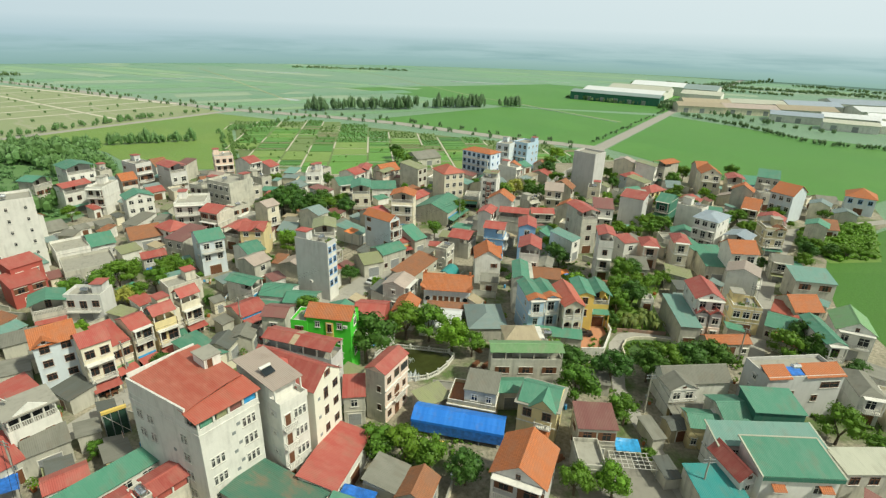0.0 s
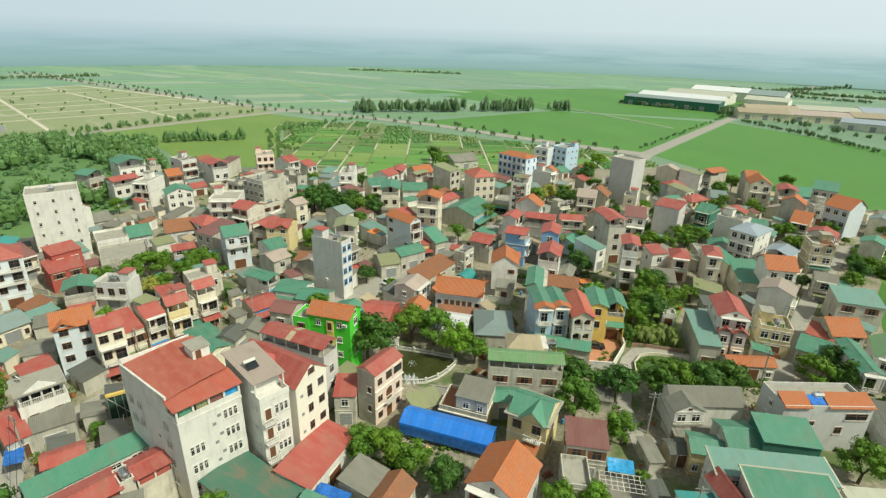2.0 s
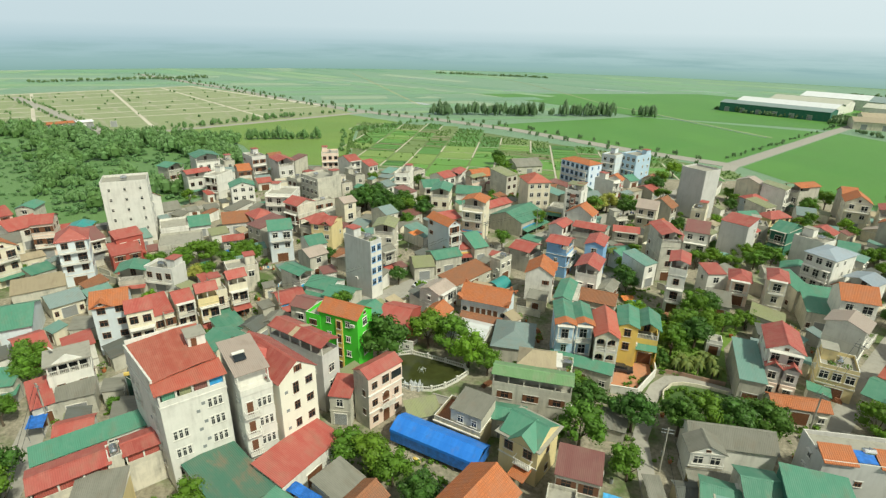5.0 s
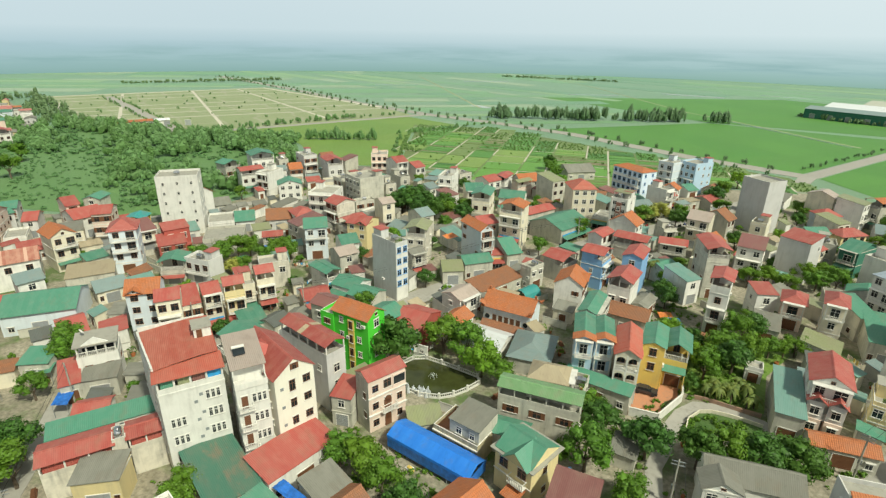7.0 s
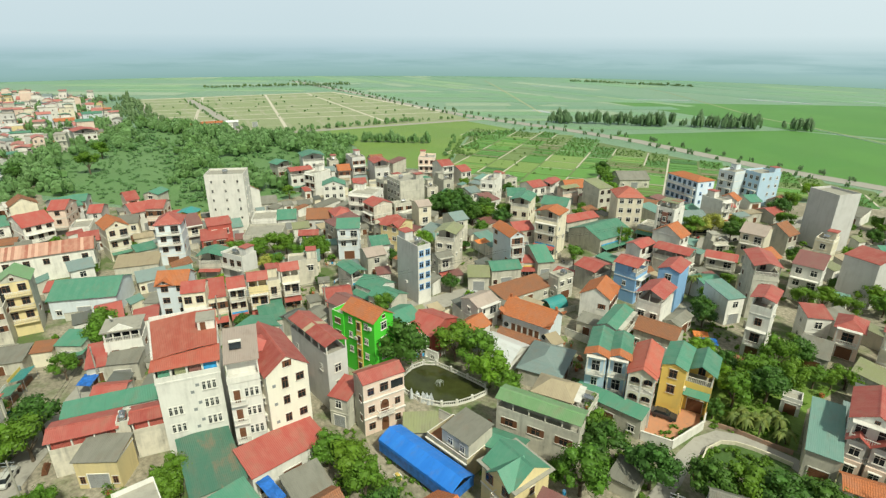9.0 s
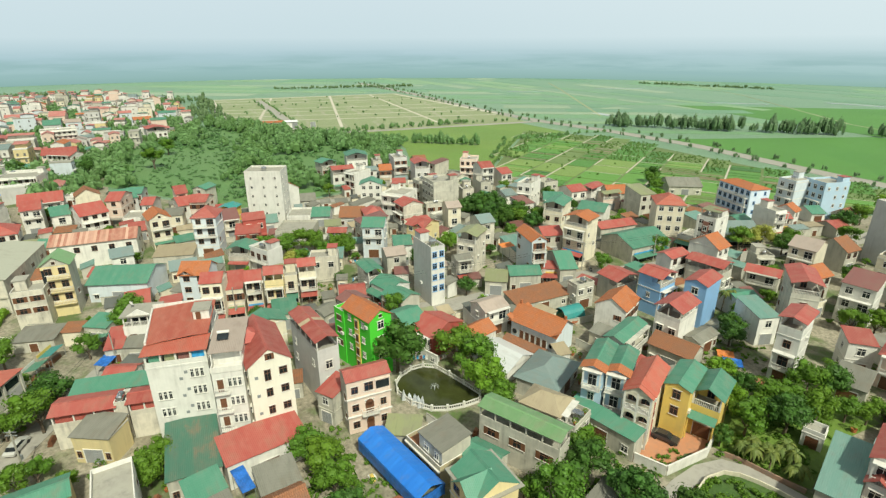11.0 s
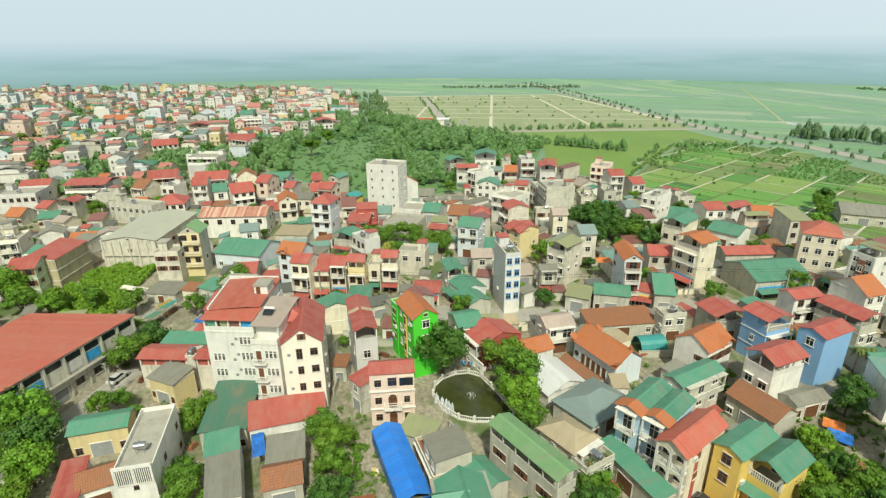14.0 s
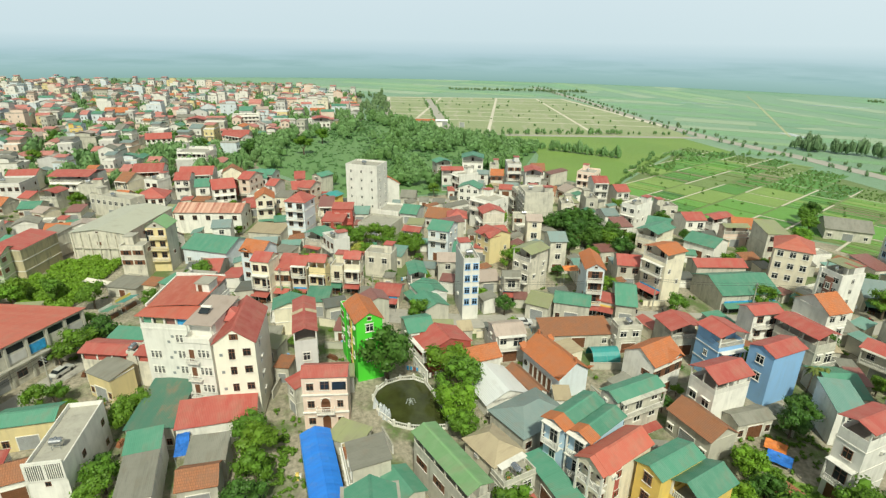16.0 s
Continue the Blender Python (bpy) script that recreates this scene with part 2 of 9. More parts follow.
# ---------- mesh helpers ----------
class Form:
    def __init__(self):
        self.v, self.f, self.m = [], [], []

    def face(self, pts, mi=0):
        k = len(self.v)
        self.v += [tuple(p) for p in pts]
        self.f.append(tuple(range(k, k + len(pts))))
        self.m.append(mi)

    def box(self, x0, y0, z0, x1, y1, z1, mi=0):
        k = len(self.v)
        self.v += [(x, y, z) for z in (z0, z1) for x, y in ((x0, y0), (x1, y0), (x1, y1), (x0, y1))]
        for q in ((3, 2, 1, 0), (4, 5, 6, 7), (0, 1, 5, 4), (1, 2, 6, 5), (2, 3, 7, 6), (3, 0, 4, 7)):
            self.f.append(tuple(k + i for i in q))
            self.m.append(mi)
        return self

    def slab(self, pts, thick, mi=0):
        """A plate whose top is the polygon pts (counter-clockwise from above)."""
        low = [(x, y, z - thick) for x, y, z in pts]
        self.face(pts, mi)
        self.face(low[::-1], mi)
        n = len(pts)
        for i in range(n):
            j = (i + 1) % n
            self.face((low[i], low[j], pts[j], pts[i]), mi)
        return self

    def tube(self, a, b, r0, r1, n=8, mi=0):
        a, b = Vector(a), Vector(b)
        q = (b - a).to_track_quat("Z", "Y")
        k = len(self.v)
        for c, r in ((a, r0), (b, r1)):
            for i in range(n):
                t = 2 * math.pi * i / n
                self.v.append(tuple(c + q @ Vector((r * math.cos(t), r * math.sin(t), 0))))
        for i in range(n):
            j = (i + 1) % n
            self.f.append((k + i, k + j, k + n + j, k + n + i))
            self.m.append(mi)
        self.f += [tuple(k + i for i in range(n))[::-1], tuple(k + n + i for i in range(n))]
        self.m += [mi, mi]
        return self

    def sweep(self, pts, r, n=5, mi=0):
        """One connected tube through the points."""
        k = len(self.v)
        P = [Vector(p) for p in pts]
        for i, p in enumerate(P):
            q = (P[min(i + 1, len(P) - 1)] - P[max(i - 1, 0)]).to_track_quat("Z", "Y")
            for j in range(n):
                t = 2 * math.pi * j / n
                self.v.append(tuple(p + q @ Vector((r * math.cos(t), r * math.sin(t), 0))))
        for i in range(len(P) - 1):
            for j in range(n):
                j2 = (j + 1) % n
                self.f.append((k + i * n + j, k + i * n + j2, k + i * n + n + j2, k + i * n + n + j))
                self.m.append(mi)
        return self

    def mesh(self, name, mats):
        me = bpy.data.meshes.new(name)
        me.from_pydata(self.v, [], self.f)
        for mt in mats:
            me.materials.append(mt)
        if len(mats) > 1:
            me.polygons.foreach_set("material_index", self.m)
        me.update()
        return me


def part(name, form, mats, parent, label="", at=(0, 0, 0), rz=0.0):
    me = form if isinstance(form, bpy.types.Mesh) else form.mesh(name, mats if isinstance(mats, (list, tuple)) else [mats])
    ob = new(name, me)
    ob.parent = parent
    ob.location = at
    ob.rotation_euler = (0, 0, radians(rz))
    if label:
        tagged(ob, label)
    return ob


def base(name, x, y, z=0.0, rz=0.0):
    ob = new(name)
    ob.location = (x, y, z)
    ob.rotation_euler = (0, 0, radians(rz))
    return ob


TAKEN = []  # footprints: x, y, radius


KEEP = {}


def relief(xs, zs, depth, mats_at):
    """One connected plate on the plane y = 0: cell (i, j) stands depth(i, j) proud of it, towards -y."""
    f = Form()
    at = {}

    def vert(x, y, z):
        k = (round(x, 4), round(y, 4), round(z, 4))
        if k not in at:
            at[k] = len(f.v)
            f.v.append((x, y, z))
        return at[k]

    nx, nz = len(xs) - 1, len(zs) - 1

    def dep(i, j):
        return depth(i, j) if 0 <= i < nx and 0 <= j < nz else 0.0

    for i in range(nx):
        for j in range(nz):
            t = dep(i, j)
            if t <= 0:
                continue
            x0, x1, z0, z1 = xs[i], xs[i + 1], zs[j], zs[j + 1]
            mi = mats_at(i, j)
            f.f.append((vert(x0, -t, z0), vert(x1, -t, z0), vert(x1, -t, z1), vert(x0, -t, z1)))
            f.m.append(mi)
            for di, dj, p, q in ((-1, 0, (x0, z1), (x0, z0)), (1, 0, (x1, z0), (x1, z1)), (0, -1, (x0, z0), (x1, z0)), (0, 1, (x1, z1), (x0, z1))):
                s = dep(i + di, j + dj)
                if s < t:
                    f.f.append((vert(p[0], -s, p[1]), vert(q[0], -s, q[1]), vert(q[0], -t, q[1]), vert(p[0], -t, p[1])))
                    f.m.append(mi)
    return f


def window_mesh(w, h, style):
    """Frame with mullion, sill and glass bed; style 1 and 3 have a hood, 2 has opened shutters."""
    key = ("win", round(w, 1), round(h, 1), style)
    if key not in KEEP:
        t, mul = (0.09, 0.035) if w > 0.7 else (0.05, 0.012)
        out = w * 0.42 if style == 2 else 0.14
        xs = [-w / 2 - out, -w / 2, -w / 2 + t, -mul, mul, w / 2 - t, w / 2, w / 2 + out]
        zs = [-0.1, 0, t, h * 0.66, h * 0.66 + 0.06, h - t, h, h + 0.12]

        def depth(i, j):
            if j == 0:
                return 0.16
            if j == 6:
                return 0.4 if style in (1, 3) else 0.05 if style == 5 else 0.06
            if i in (0, 6):
                return 0.06 if style == 2 else 0.0
            return 0.02 if i in (2, 4) and j in (2, 4) else 0.07

        def mat(i, j):
            if j in (0, 6):
                return 1
            return 2 if i in (2, 4) and j in (2, 4) else 0

        g = Form().box(-w / 2 + t + 0.004, -0.04, t + 0.004, -0.04, -0.024, h * 0.66 - 0.004)
        KEEP[key] = (relief(xs, zs, depth, mat).mesh("window", [(WOODEN, TRIM, WOODEN, TRIM, TRIM, BLUEISH)[style], TRIM if style < 5 else BLUEISH, GLASS]), g.mesh("pane", [GLASS]))
    return KEEP[key]


def window(parent, x, y, z, rz, w, h, style, pane=True):
    fm, gm = window_mesh(w, h, style)
    o = part("window", fm, None, parent, at=(x, y, z), rz=rz)
    if pane:
        part("pane", gm, None, o)
    return o


def door_mesh(w, h, kind):
    key = ("door", round(w, 1), round(h, 1), kind)
    if key not in KEEP:
        n = max(3, int(h / 0.3))
        zs = [0] + [v for i in range(n) for v in (i * h / n + 0.04, (i + 1) * h / n)] + [h + 0.14]
        xs = [-w / 2 - 0.12, -w / 2, -w / 6 - 0.02, -w / 6 + 0.02, w / 6 - 0.02, w / 6 + 0.02, w / 2, w / 2 + 0.12]
        last = len(zs) - 2
        KEEP[key] = relief(xs, zs, lambda i, j: 0.1 if i in (0, 6) or j == last else (0.03 if j % 2 == 0 or i in (2, 4) else 0.06),
                           lambda i, j: 1 if i in (0, 6) or j == last else 0).mesh("door", [SHUTTER if kind else WOODEN, TRIM])
    return KEEP[key]


def rail_mesh(w, dep):
    key = ("rail", round(w, 1), round(dep, 1))
    if key not in KEEP:
        f = Form()
        f.box(-w / 2, -dep, 0.9, w / 2, -dep + 0.1, 1.0)
        for sx in (-1, 1):
            x = sx * (w / 2 - 0.05)
            f.box(x - 0.05, -dep + 0.1, 0.9, x + 0.05, 0, 1.0)
        n = max(3, int(w / 0.28))
        for i in range(n + 1):
            x = -w / 2 + 0.05 + (w - 0.1) * i / n
            f.box(x - 0.04, -dep + 0.02, 0.0, x + 0.04, -dep + 0.08, 0.9)
        KEEP[key] = f.mesh("railing", [TRIM])
    return KEEP[key]


WALL_WORDS = {"w": "white-painted", "c": "cream-painted", "y": "yellow-painted", "g": "bare grey cement", "p": "pale pink", "b": "sky-blue painted", "Y": "pale yellow", "q": "pale blue", "Q": "bluish-white", "n": "pale green", "L": "bright lime-green",
              "a": "lavender-grey rendered", "t": "narrow pale cement", "e": "dark green sheet-clad", "r": "red-brown", "o": "weathered ochre", "v": "violet-fronted", "s": "rain-stained white", "x": "sky-white painted"}
ROOF_WORDS = {"R": "red tin roof", "E": "brick-red tin roof", "S": "striped red tin roof", "G": "green tin roof", "Q": "teal tin roof", "V": "weathered pale teal tin roof", "F": "rust-stained green tin roof", "Z": "pale green tin roof", "N": "olive tin roof", "H": "blue-grey tin roof",
              "K": "grey fibre-cement roof", "D": "dark fibre-cement roof", "T": "tan tin roof", "M": "maroon tin roof", "P": "pinkish-grey tin roof", "W": "white sheet roof", "I": "pale grey-green tin roof", "J": "slate-blue hipped roof",
              "O": "orange tile roof", "B": "old brown tile roof", "C": "flat concrete roof", "U": "blue sheet roof"}
STOREYS = ("", "one-storey", "two-storey", "three-storey", "four-storey", "five-storey", "six-storey")


def closed(f, top, faces, t):
    """Adds a folded plate t thick: top points, top faces; one connected shell."""
    k, n = len(f.v), len(top)
    f.v += [tuple(p) for p in top] + [(x, y, z - t) for x, y, z in top]
    edges = {}
    for q in faces:
        f.f.append(tuple(k + i for i in q))
        f.f.append(tuple(k + n + i for i in q[::-1]))
        f.m += [0, 0]
        for a, b in zip(q, q[1:] + q[:1]):
            edges[(a, b)] = edges.get((b, a)) is None
            if (b, a) in edges:
                edges[(a, b)] = edges[(b, a)] = False
    for (a, b), rim in edges.items():
        if rim:
            f.f.append((k + b, k + a, k + n + a, k + n + b))
            f.m.append(0)
    return f


def roof_gable(L, W, rise, over=0.45, hip=False, one=False):
    """Ridge along local x, L long, spanning W in local y; eaves at z 0."""
    f = Form()
    k = rise / (W / 2)
    e = over * k
    a, b, t, z = L / 2 + over * 0.7, W / 2 + over, 0.09, 0.1
    if one:
        k = rise / W
        z += 0.02
        return closed(f, [(-a, -b, z - over * k), (a, -b, z - over * k), (a, b, z + rise + over * k), (-a, b, z + rise + over * k)], [(0, 1, 2, 3)], t)
    if hip:
        r = max(0.02, L / 2 - W / 2 * 0.9)
        return closed(f, [(-a, -b, z - e), (a, -b, z - e), (a, b, z - e), (-a, b, z - e), (-r, 0, z + rise), (r, 0, z + rise)],
                      [(0, 1, 5, 4), (1, 2, 5), (2, 3, 4, 5), (3, 0, 4)], t)
    return closed(f, [(-a, -b, z - e), (a, -b, z - e), (a, 0, z + rise), (-a, 0, z + rise), (a, b, z - e), (-a, b, z - e)], [(0, 1, 2, 3), (3, 2, 4, 5)], t)


def ridge_cap(L, W, rise, over=0.45):
    k = rise / (W / 2)
    a, s = L / 2 + over * 0.7 + 0.02, 0.24
    z = 0.1 + rise + 0.045
    return closed(Form(), [(-a, -s, z - s * k), (a, -s, z - s * k), (a, 0, z), (-a, 0, z), (a, s, z - s * k), (-a, s, z - s * k)], [(0, 1, 2, 3), (3, 2, 4, 5)], 0.035)


def water_tank(x, y, z, rz=0.0):
    key = "tank"
    if key not in KEEP:
        f = Form()
        f.tube((-0.75, 0, 1.15), (0.75, 0, 1.15), 0.55, 0.55, 14)
        f.tube((-0.9, 0, 1.15), (-0.75, 0, 1.15), 0.3, 0.55, 14)
        f.tube((0.75, 0, 1.15), (0.9, 0, 1.15), 0.55, 0.3, 14)
        f.tube((0, 0, 1.65), (0, 0, 1.82), 0.2, 0.2, 10)
        KEEP[key] = (f.mesh("drum", [STEEL]), Form().box(-0.03, -0.03, 0, 0.03, 0.03, 0.8).mesh("leg", [IRON]), Form().box(-0.5, -0.025, 0.55, 0.5, 0.025, 0.6).mesh("rung", [IRON]))
    e = tagged(base("water_tank", x, y, z, rz), "stainless steel water tank on an iron stand on a roof", "water tank", "rooftop water tanks")
    part("drum", KEEP[key][0], None, e)
    for sy in (-0.4, 0.4):
        part("rung", KEEP[key][2], None, e, at=(0, sy, 0))
        for sx in (-0.55, 0.55):
            part("leg", KEEP[key][1], None, e, at=(sx, sy, 0))


def satellite_dish(x, y, z, rz):
    if "dish" not in KEEP:
        f = Form()
        n = 14
        top = [(0, 0.0, 0)]
        for r, dz in ((0.3, 0.05), (0.55, 0.17)):
            top += [(r * math.cos(2 * math.pi * i / n), -dz, r * math.sin(2 * math.pi * i / n)) for i in range(n)]
        f.v += top
        for i in range(n):
            j = (i + 1) % n
            f.f += [(0, 1 + j, 1 + i), (1 + i, 1 + j, 1 + n + j, 1 + n + i)]
            f.m += [0, 0]
        f.v += [(px, py + 0.03, pz) for px, py, pz in top]
        q = len(top)
        for i in range(n):
            j = (i + 1) % n
            f.f += [(q, q + 1 + i, q + 1 + j), (q + 1 + j, q + 1 + i, q + 1 + n + i, q + 1 + n + j), (1 + n + i, 1 + n + j, q + 1 + n + j, q + 1 + n + i)]
            f.m += [0, 0, 0]
        g = Form().tube((0, 0.05, 0), (0, 0.1, 0.95), 0.03, 0.03, 6)
        h = Form().tube((0, 0, -0.5), (0, -0.55, 0.02), 0.015, 0.015, 5).box(-0.05, -0.62, -0.02, 0.05, -0.5, 0.08)
        KEEP["dish"] = (f.mesh("dish", [TRIM]), g.mesh("mast", [IRON]), h.mesh("feed_arm", [IRON]))
    e = tagged(base("satellite_dish", x, y, z, rz), "white satellite dish on a short mast on a roof", "satellite dish", "rooftop dishes")
    d, g, h = KEEP["dish"]
    part("mast", g, None, e)
    o = part("dish", d, None, e, at=(0, 0.02, 1.0))
    o.rotation_euler = (radians(-35), 0, 0)
    part("feed_arm", h, None, o)


def potted_plant(x, y, z, s, k, word="leafy green plant in a terracotta pot on a roof", group="rooftop plants"):
    if "pot" not in KEEP:
        f = Form().tube((0, 0, 0), (0, 0, 0.4), 0.18, 0.26, 9)
        KEEP["pot"] = f.mesh("pot", [ROOFS["O"]])
        for q in range(3):
            g = random.Random(q)
            f = Form()
            for i in range(90):
                t, u, r = g.uniform(0, 6.28), g.uniform(-0.5, 1), g.uniform(0.25, 0.5)
                c = Vector((r * math.cos(t) * math.sqrt(1 - u * u * 0.9), r * math.sin(t) * math.sqrt(1 - u * u * 0.9), 0.75 + 0.45 * u))
                a, b = Vector((g.uniform(-1, 1), g.uniform(-1, 1), g.uniform(-1, 1))).normalized() * 0.12, Vector((g.uniform(-1, 1), g.uniform(-1, 1), g.uniform(-1, 1))).normalized() * 0.07
                f.face((c - a, c - b, c + a, c + b))
            KEEP["bush", q] = f.mesh("foliage", [LEAF[(1, 3, 0)[q]]])
    e = tagged(base("potted_plant", x, y, z, 40 * k), word, "plant", group)
    e.scale = (s, s, s)
    part("pot", KEEP["pot"], None, e)
    part("foliage", KEEP["bush", k % 3], None, e)


RECTS = []


def rect(x, y, rot, w, d, grow=0.0):
    ca, sa = math.cos(radians(rot)), math.sin(radians(rot))
    return (x - d / 2 * sa, y + d / 2 * ca, ca, sa, w / 2 + grow, d / 2 + grow)


def meets(p, q):
    dx, dy = q[0] - p[0], q[1] - p[1]
    if dx * dx + dy * dy > (p[4] + p[5] + q[4] + q[5]) ** 2:
        return False
    for c, s in ((p[2], p[3]), (-p[3], p[2]), (q[2], q[3]), (-q[3], q[2])):
        rp = p[4] * abs(c * p[2] + s * p[3]) + p[5] * abs(-c * p[3] + s * p[2])
        rq = q[4] * abs(c * q[2] + s * q[3]) + q[5] * abs(-c * q[3] + s * q[2])
        if abs(dx * c + dy * s) > rp + rq:
            return False
    return True


def free(x, y, rot, w, d, gap=0.4):
    r = rect(x, y, rot, w, d, gap)
    if any(meets(r, q) for q in RECTS):
        return False
    return not any((r[0] - a) ** 2 + (r[1] - b) ** 2 < (c + 0.42 * min(w, d)) ** 2 for a, b, c in TAKEN)


MAIN_STREET = [(-56, 84), (-40, 104), (-25, 121), (-14, 141), (-3, 162), (16, 188), (47, 229)]


def off_street(x, y):
    best = 99.0
    for (x0, y0), (x1, y1) in zip(MAIN_STREET, MAIN_STREET[1:]):
        dx, dy = x1 - x0, y1 - y0
        t = max(0.0, min(1.0, ((x - x0) * dx + (y - y0) * dy) / (dx * dx + dy * dy)))
        best = min(best, math.hypot(x - x0 - dx * t, y - y0 - dy * t))
    return best


def shop_front(e, w, col, rnd):
    """Open ground floor: dark sheet for the bay's shade, roller box, sign, awning on posts."""
    a = w / 2
    part("shop_bay", Form().box(-a * 0.86, -0.03, 0.05, a * 0.86, -0.004, 2.55), GLASS, e)
    part("sign_board", Form().box(-a * 0.9, -0.2, 2.62, a * 0.9, -0.1, 3.15), (ROOFS["Z"], WALLS["w"], ROOFS["E"], AZURE, WALLS["y"])[rnd.randrange(5)], e)
    o = part("awning", closed(Form(), [(-a * 0.97, -2.3, 2.2), (a * 0.97, -2.3, 2.2), (a * 0.97, -0.21, 2.75), (-a * 0.97, -0.21, 2.75)], [(0, 1, 2, 3)], 0.05), ROOFS[col], e)
    for k in range(3):
        u = (k - 1) * a * 0.92
        part("post", Form().tube((u, -2.2, -0.1), (u, -2.2, 2.2), 0.05, 0.05, 6), IRON, e)
    for k in range(rnd.randrange(3)):
        u = rnd.uniform(-a * 0.7, a * 0.7)
        part("display_table", Form().box(u - 0.5, -1.7, 0.7, u + 0.5, -0.9, 0.8).box(u - 0.45, -1.6, 0, u - 0.35, -1.0, 0.69).box(u + 0.35, -1.6, 0, u + 0.45, -1.0, 0.69), WOODEN, e)


def house(x, y, rot, w, d, n, h, roof, col, wall, sides=None, rise=None, tank=None, front=None, plain=False, word="", lite=False, cols=None, over=None, lip="", skin="", awning=None, wstyle=None, bands=True, gable=0, airy=False, blank=False):
    """A town house: the front is local y = 0 and looks to -y; the depth runs to +y."""
    rnd = random.Random(int(x * 10) * 7919 + int(y * 10) * 31)
    e = base("house", x, y, 0, rot)
    tagged(e, word or f"{STOREYS[n]} {WALL_WORDS[wall]} house with a {ROOF_WORDS[col]}", "house")
    RECTS.append(rect(x, y, rot, w, d))
    near = math.hypot(x - 20, y - 75) < 80 and not lite
    sh = h / n
    bands = bands and rnd.random() < 0.6
    mats = [WALLS[wall], TRIM if wall not in "ge" else WALLS["g"], CONCRETE]
    a = w / 2
    terrace = roof == "tin" and n >= 2
    top = h - (min(2.5, sh) if terrace else 0)
    # the shell: rings from the ground up, storey bands standing proud
    f = Form()
    rings = [(-0.3, 0.0, 0)]
    for i in range(1, n + 1):
        z = i * sh
        if plain or not bands or z > top + 0.05:
            continue
        rings += [(z - 0.22, 0.0, 0), (z - 0.22, 0.09, 1), (min(z, top) - 0.02, 0.09, 1), (min(z, top) - 0.02, 0.0, 1)]
    rings.append((top, 0.0, 0))
    if roof == "flat":
        rings += [(h + 0.75, 0.0, 0), (h + 0.75, -0.16, 1), (h + 0.06, -0.16, 0)]
    for k, (z, o, mi) in enumerate(rings):
        f.v += [(-a - o, -o, z), (a + o, -o, z), (a + o, d + o, z), (-a - o, d + o, z)]
        if k:
            for i in range(4):
                j = (i + 1) % 4
                f.f.append((4 * k - 4 + i, 4 * k - 4 + j, 4 * k + j, 4 * k + i))
                f.m.append(mi)
    q = len(f.v) - 4
    if roof in ("gx", "gy"):
        L, W = (w, d) if roof == "gx" else (d, w)
        r = rise or min(W * 0.5 * (0.62 if col in "OB" else 0.38), 3.0)
        if roof == "gx":
            f.v += [(-a, d / 2, h + r), (a, d / 2, h + r)]
            f.f += [(q, q + 1, q + 5, q + 4), (q + 2, q + 3, q + 4, q + 5), (q + 1, q + 2, q + 5), (q + 3, q, q + 4)]
        else:
            f.v += [(0, 0, h + r), (0, d, h + r)]
            f.f += [(q, q + 1, q + 4), (q + 2, q + 3, q + 5), (q + 1, q + 2, q + 5, q + 4), (q + 3, q, q + 4, q + 5)]
        f.m += [0] * 4
        turn = 0 if roof == "gx" else 90
        ov = over or (0.35 if near else 0.5)
        o = part("roof", roof_gable(L, W, r, ov), ROOFS[col], e, at=(0, d / 2, h), rz=turn)
        if near:
            part("ridge_cap", ridge_cap(L, W, r, ov), ROOFS[col], o)
        if roof == "gy" and n >= 2 and not lite and r > 1.0:
            window(e, 0, 0, h + 0.1, 0, 0.7, min(0.9, r * 0.4), 0, near)
    elif roof == "hip":
        r = rise or min(w, d) * 0.26
        f.f.append((q, q + 1, q + 2, q + 3))
        f.m.append(2)
        L, W, turn = (w, d, 0) if w >= d else (d, w, 90)
        part("roof", roof_gable(L, W, r, 0.5, hip=True), ROOFS[col], e, at=(0, d / 2, h), rz=turn)
    elif roof == "sx":
        r = rise or min(1.5, 0.15 * d)
        f.v += [(a, d, h + r), (-a, d, h + r)]
        f.f += [(q, q + 1, q + 4, q + 5), (q + 1, q + 2, q + 4), (q + 3, q, q + 5), (q + 2, q + 3, q + 5, q + 4)]
        f.m += [0] * 4
        part("roof", roof_gable(w, d, r, over or 0.3, one=True), ROOFS[col], e, at=(0, d / 2, h))
    else:
        f.f.append((q, q + 1, q + 2, q + 3))
        f.m.append(2)
    part("wall", f, mats, e)
    if terrace:
        if airy:
            # open gallery all round: low parapet, posts, a small room set back from the edge
            z, up = top + 0.004, h - top
            part("parapet", Form().box(-a, 0, z, a, 0.14, z + 0.8).box(-a, d - 0.14, z, a, d, z + 0.8).box(-a, 0.14, z, -a + 0.14, d - 0.14, z + 0.8).box(a - 0.14, 0.14, z, a, d - 0.14, z + 0.8), mats[0], e)
            nx, ny = max(1, round(w / 2.8)), max(1, round(d / 2.8))
            spots4 = {(-a + 0.11 + (w - 0.22) * i / nx, v) for i in range(nx + 1) for v in (0.11, d - 0.11)} | {(u, 0.11 + (d - 0.22) * i / ny) for i in range(ny + 1) for u in (-a + 0.11, a - 0.11)}
            for u, v in sorted(spots4):
                part("post", Form().box(-0.1, -0.1, 0, 0.1, 0.1, up - 0.82), mats[1], e, at=(u, v, z + 0.81))
            part("upper_room", Form().box(-a * 0.35, d * 0.55, z, a - 0.3, d - 0.3, h - 0.02), mats[0], e)
        else:
            dep = d * rnd.uniform(0.35, 0.55)
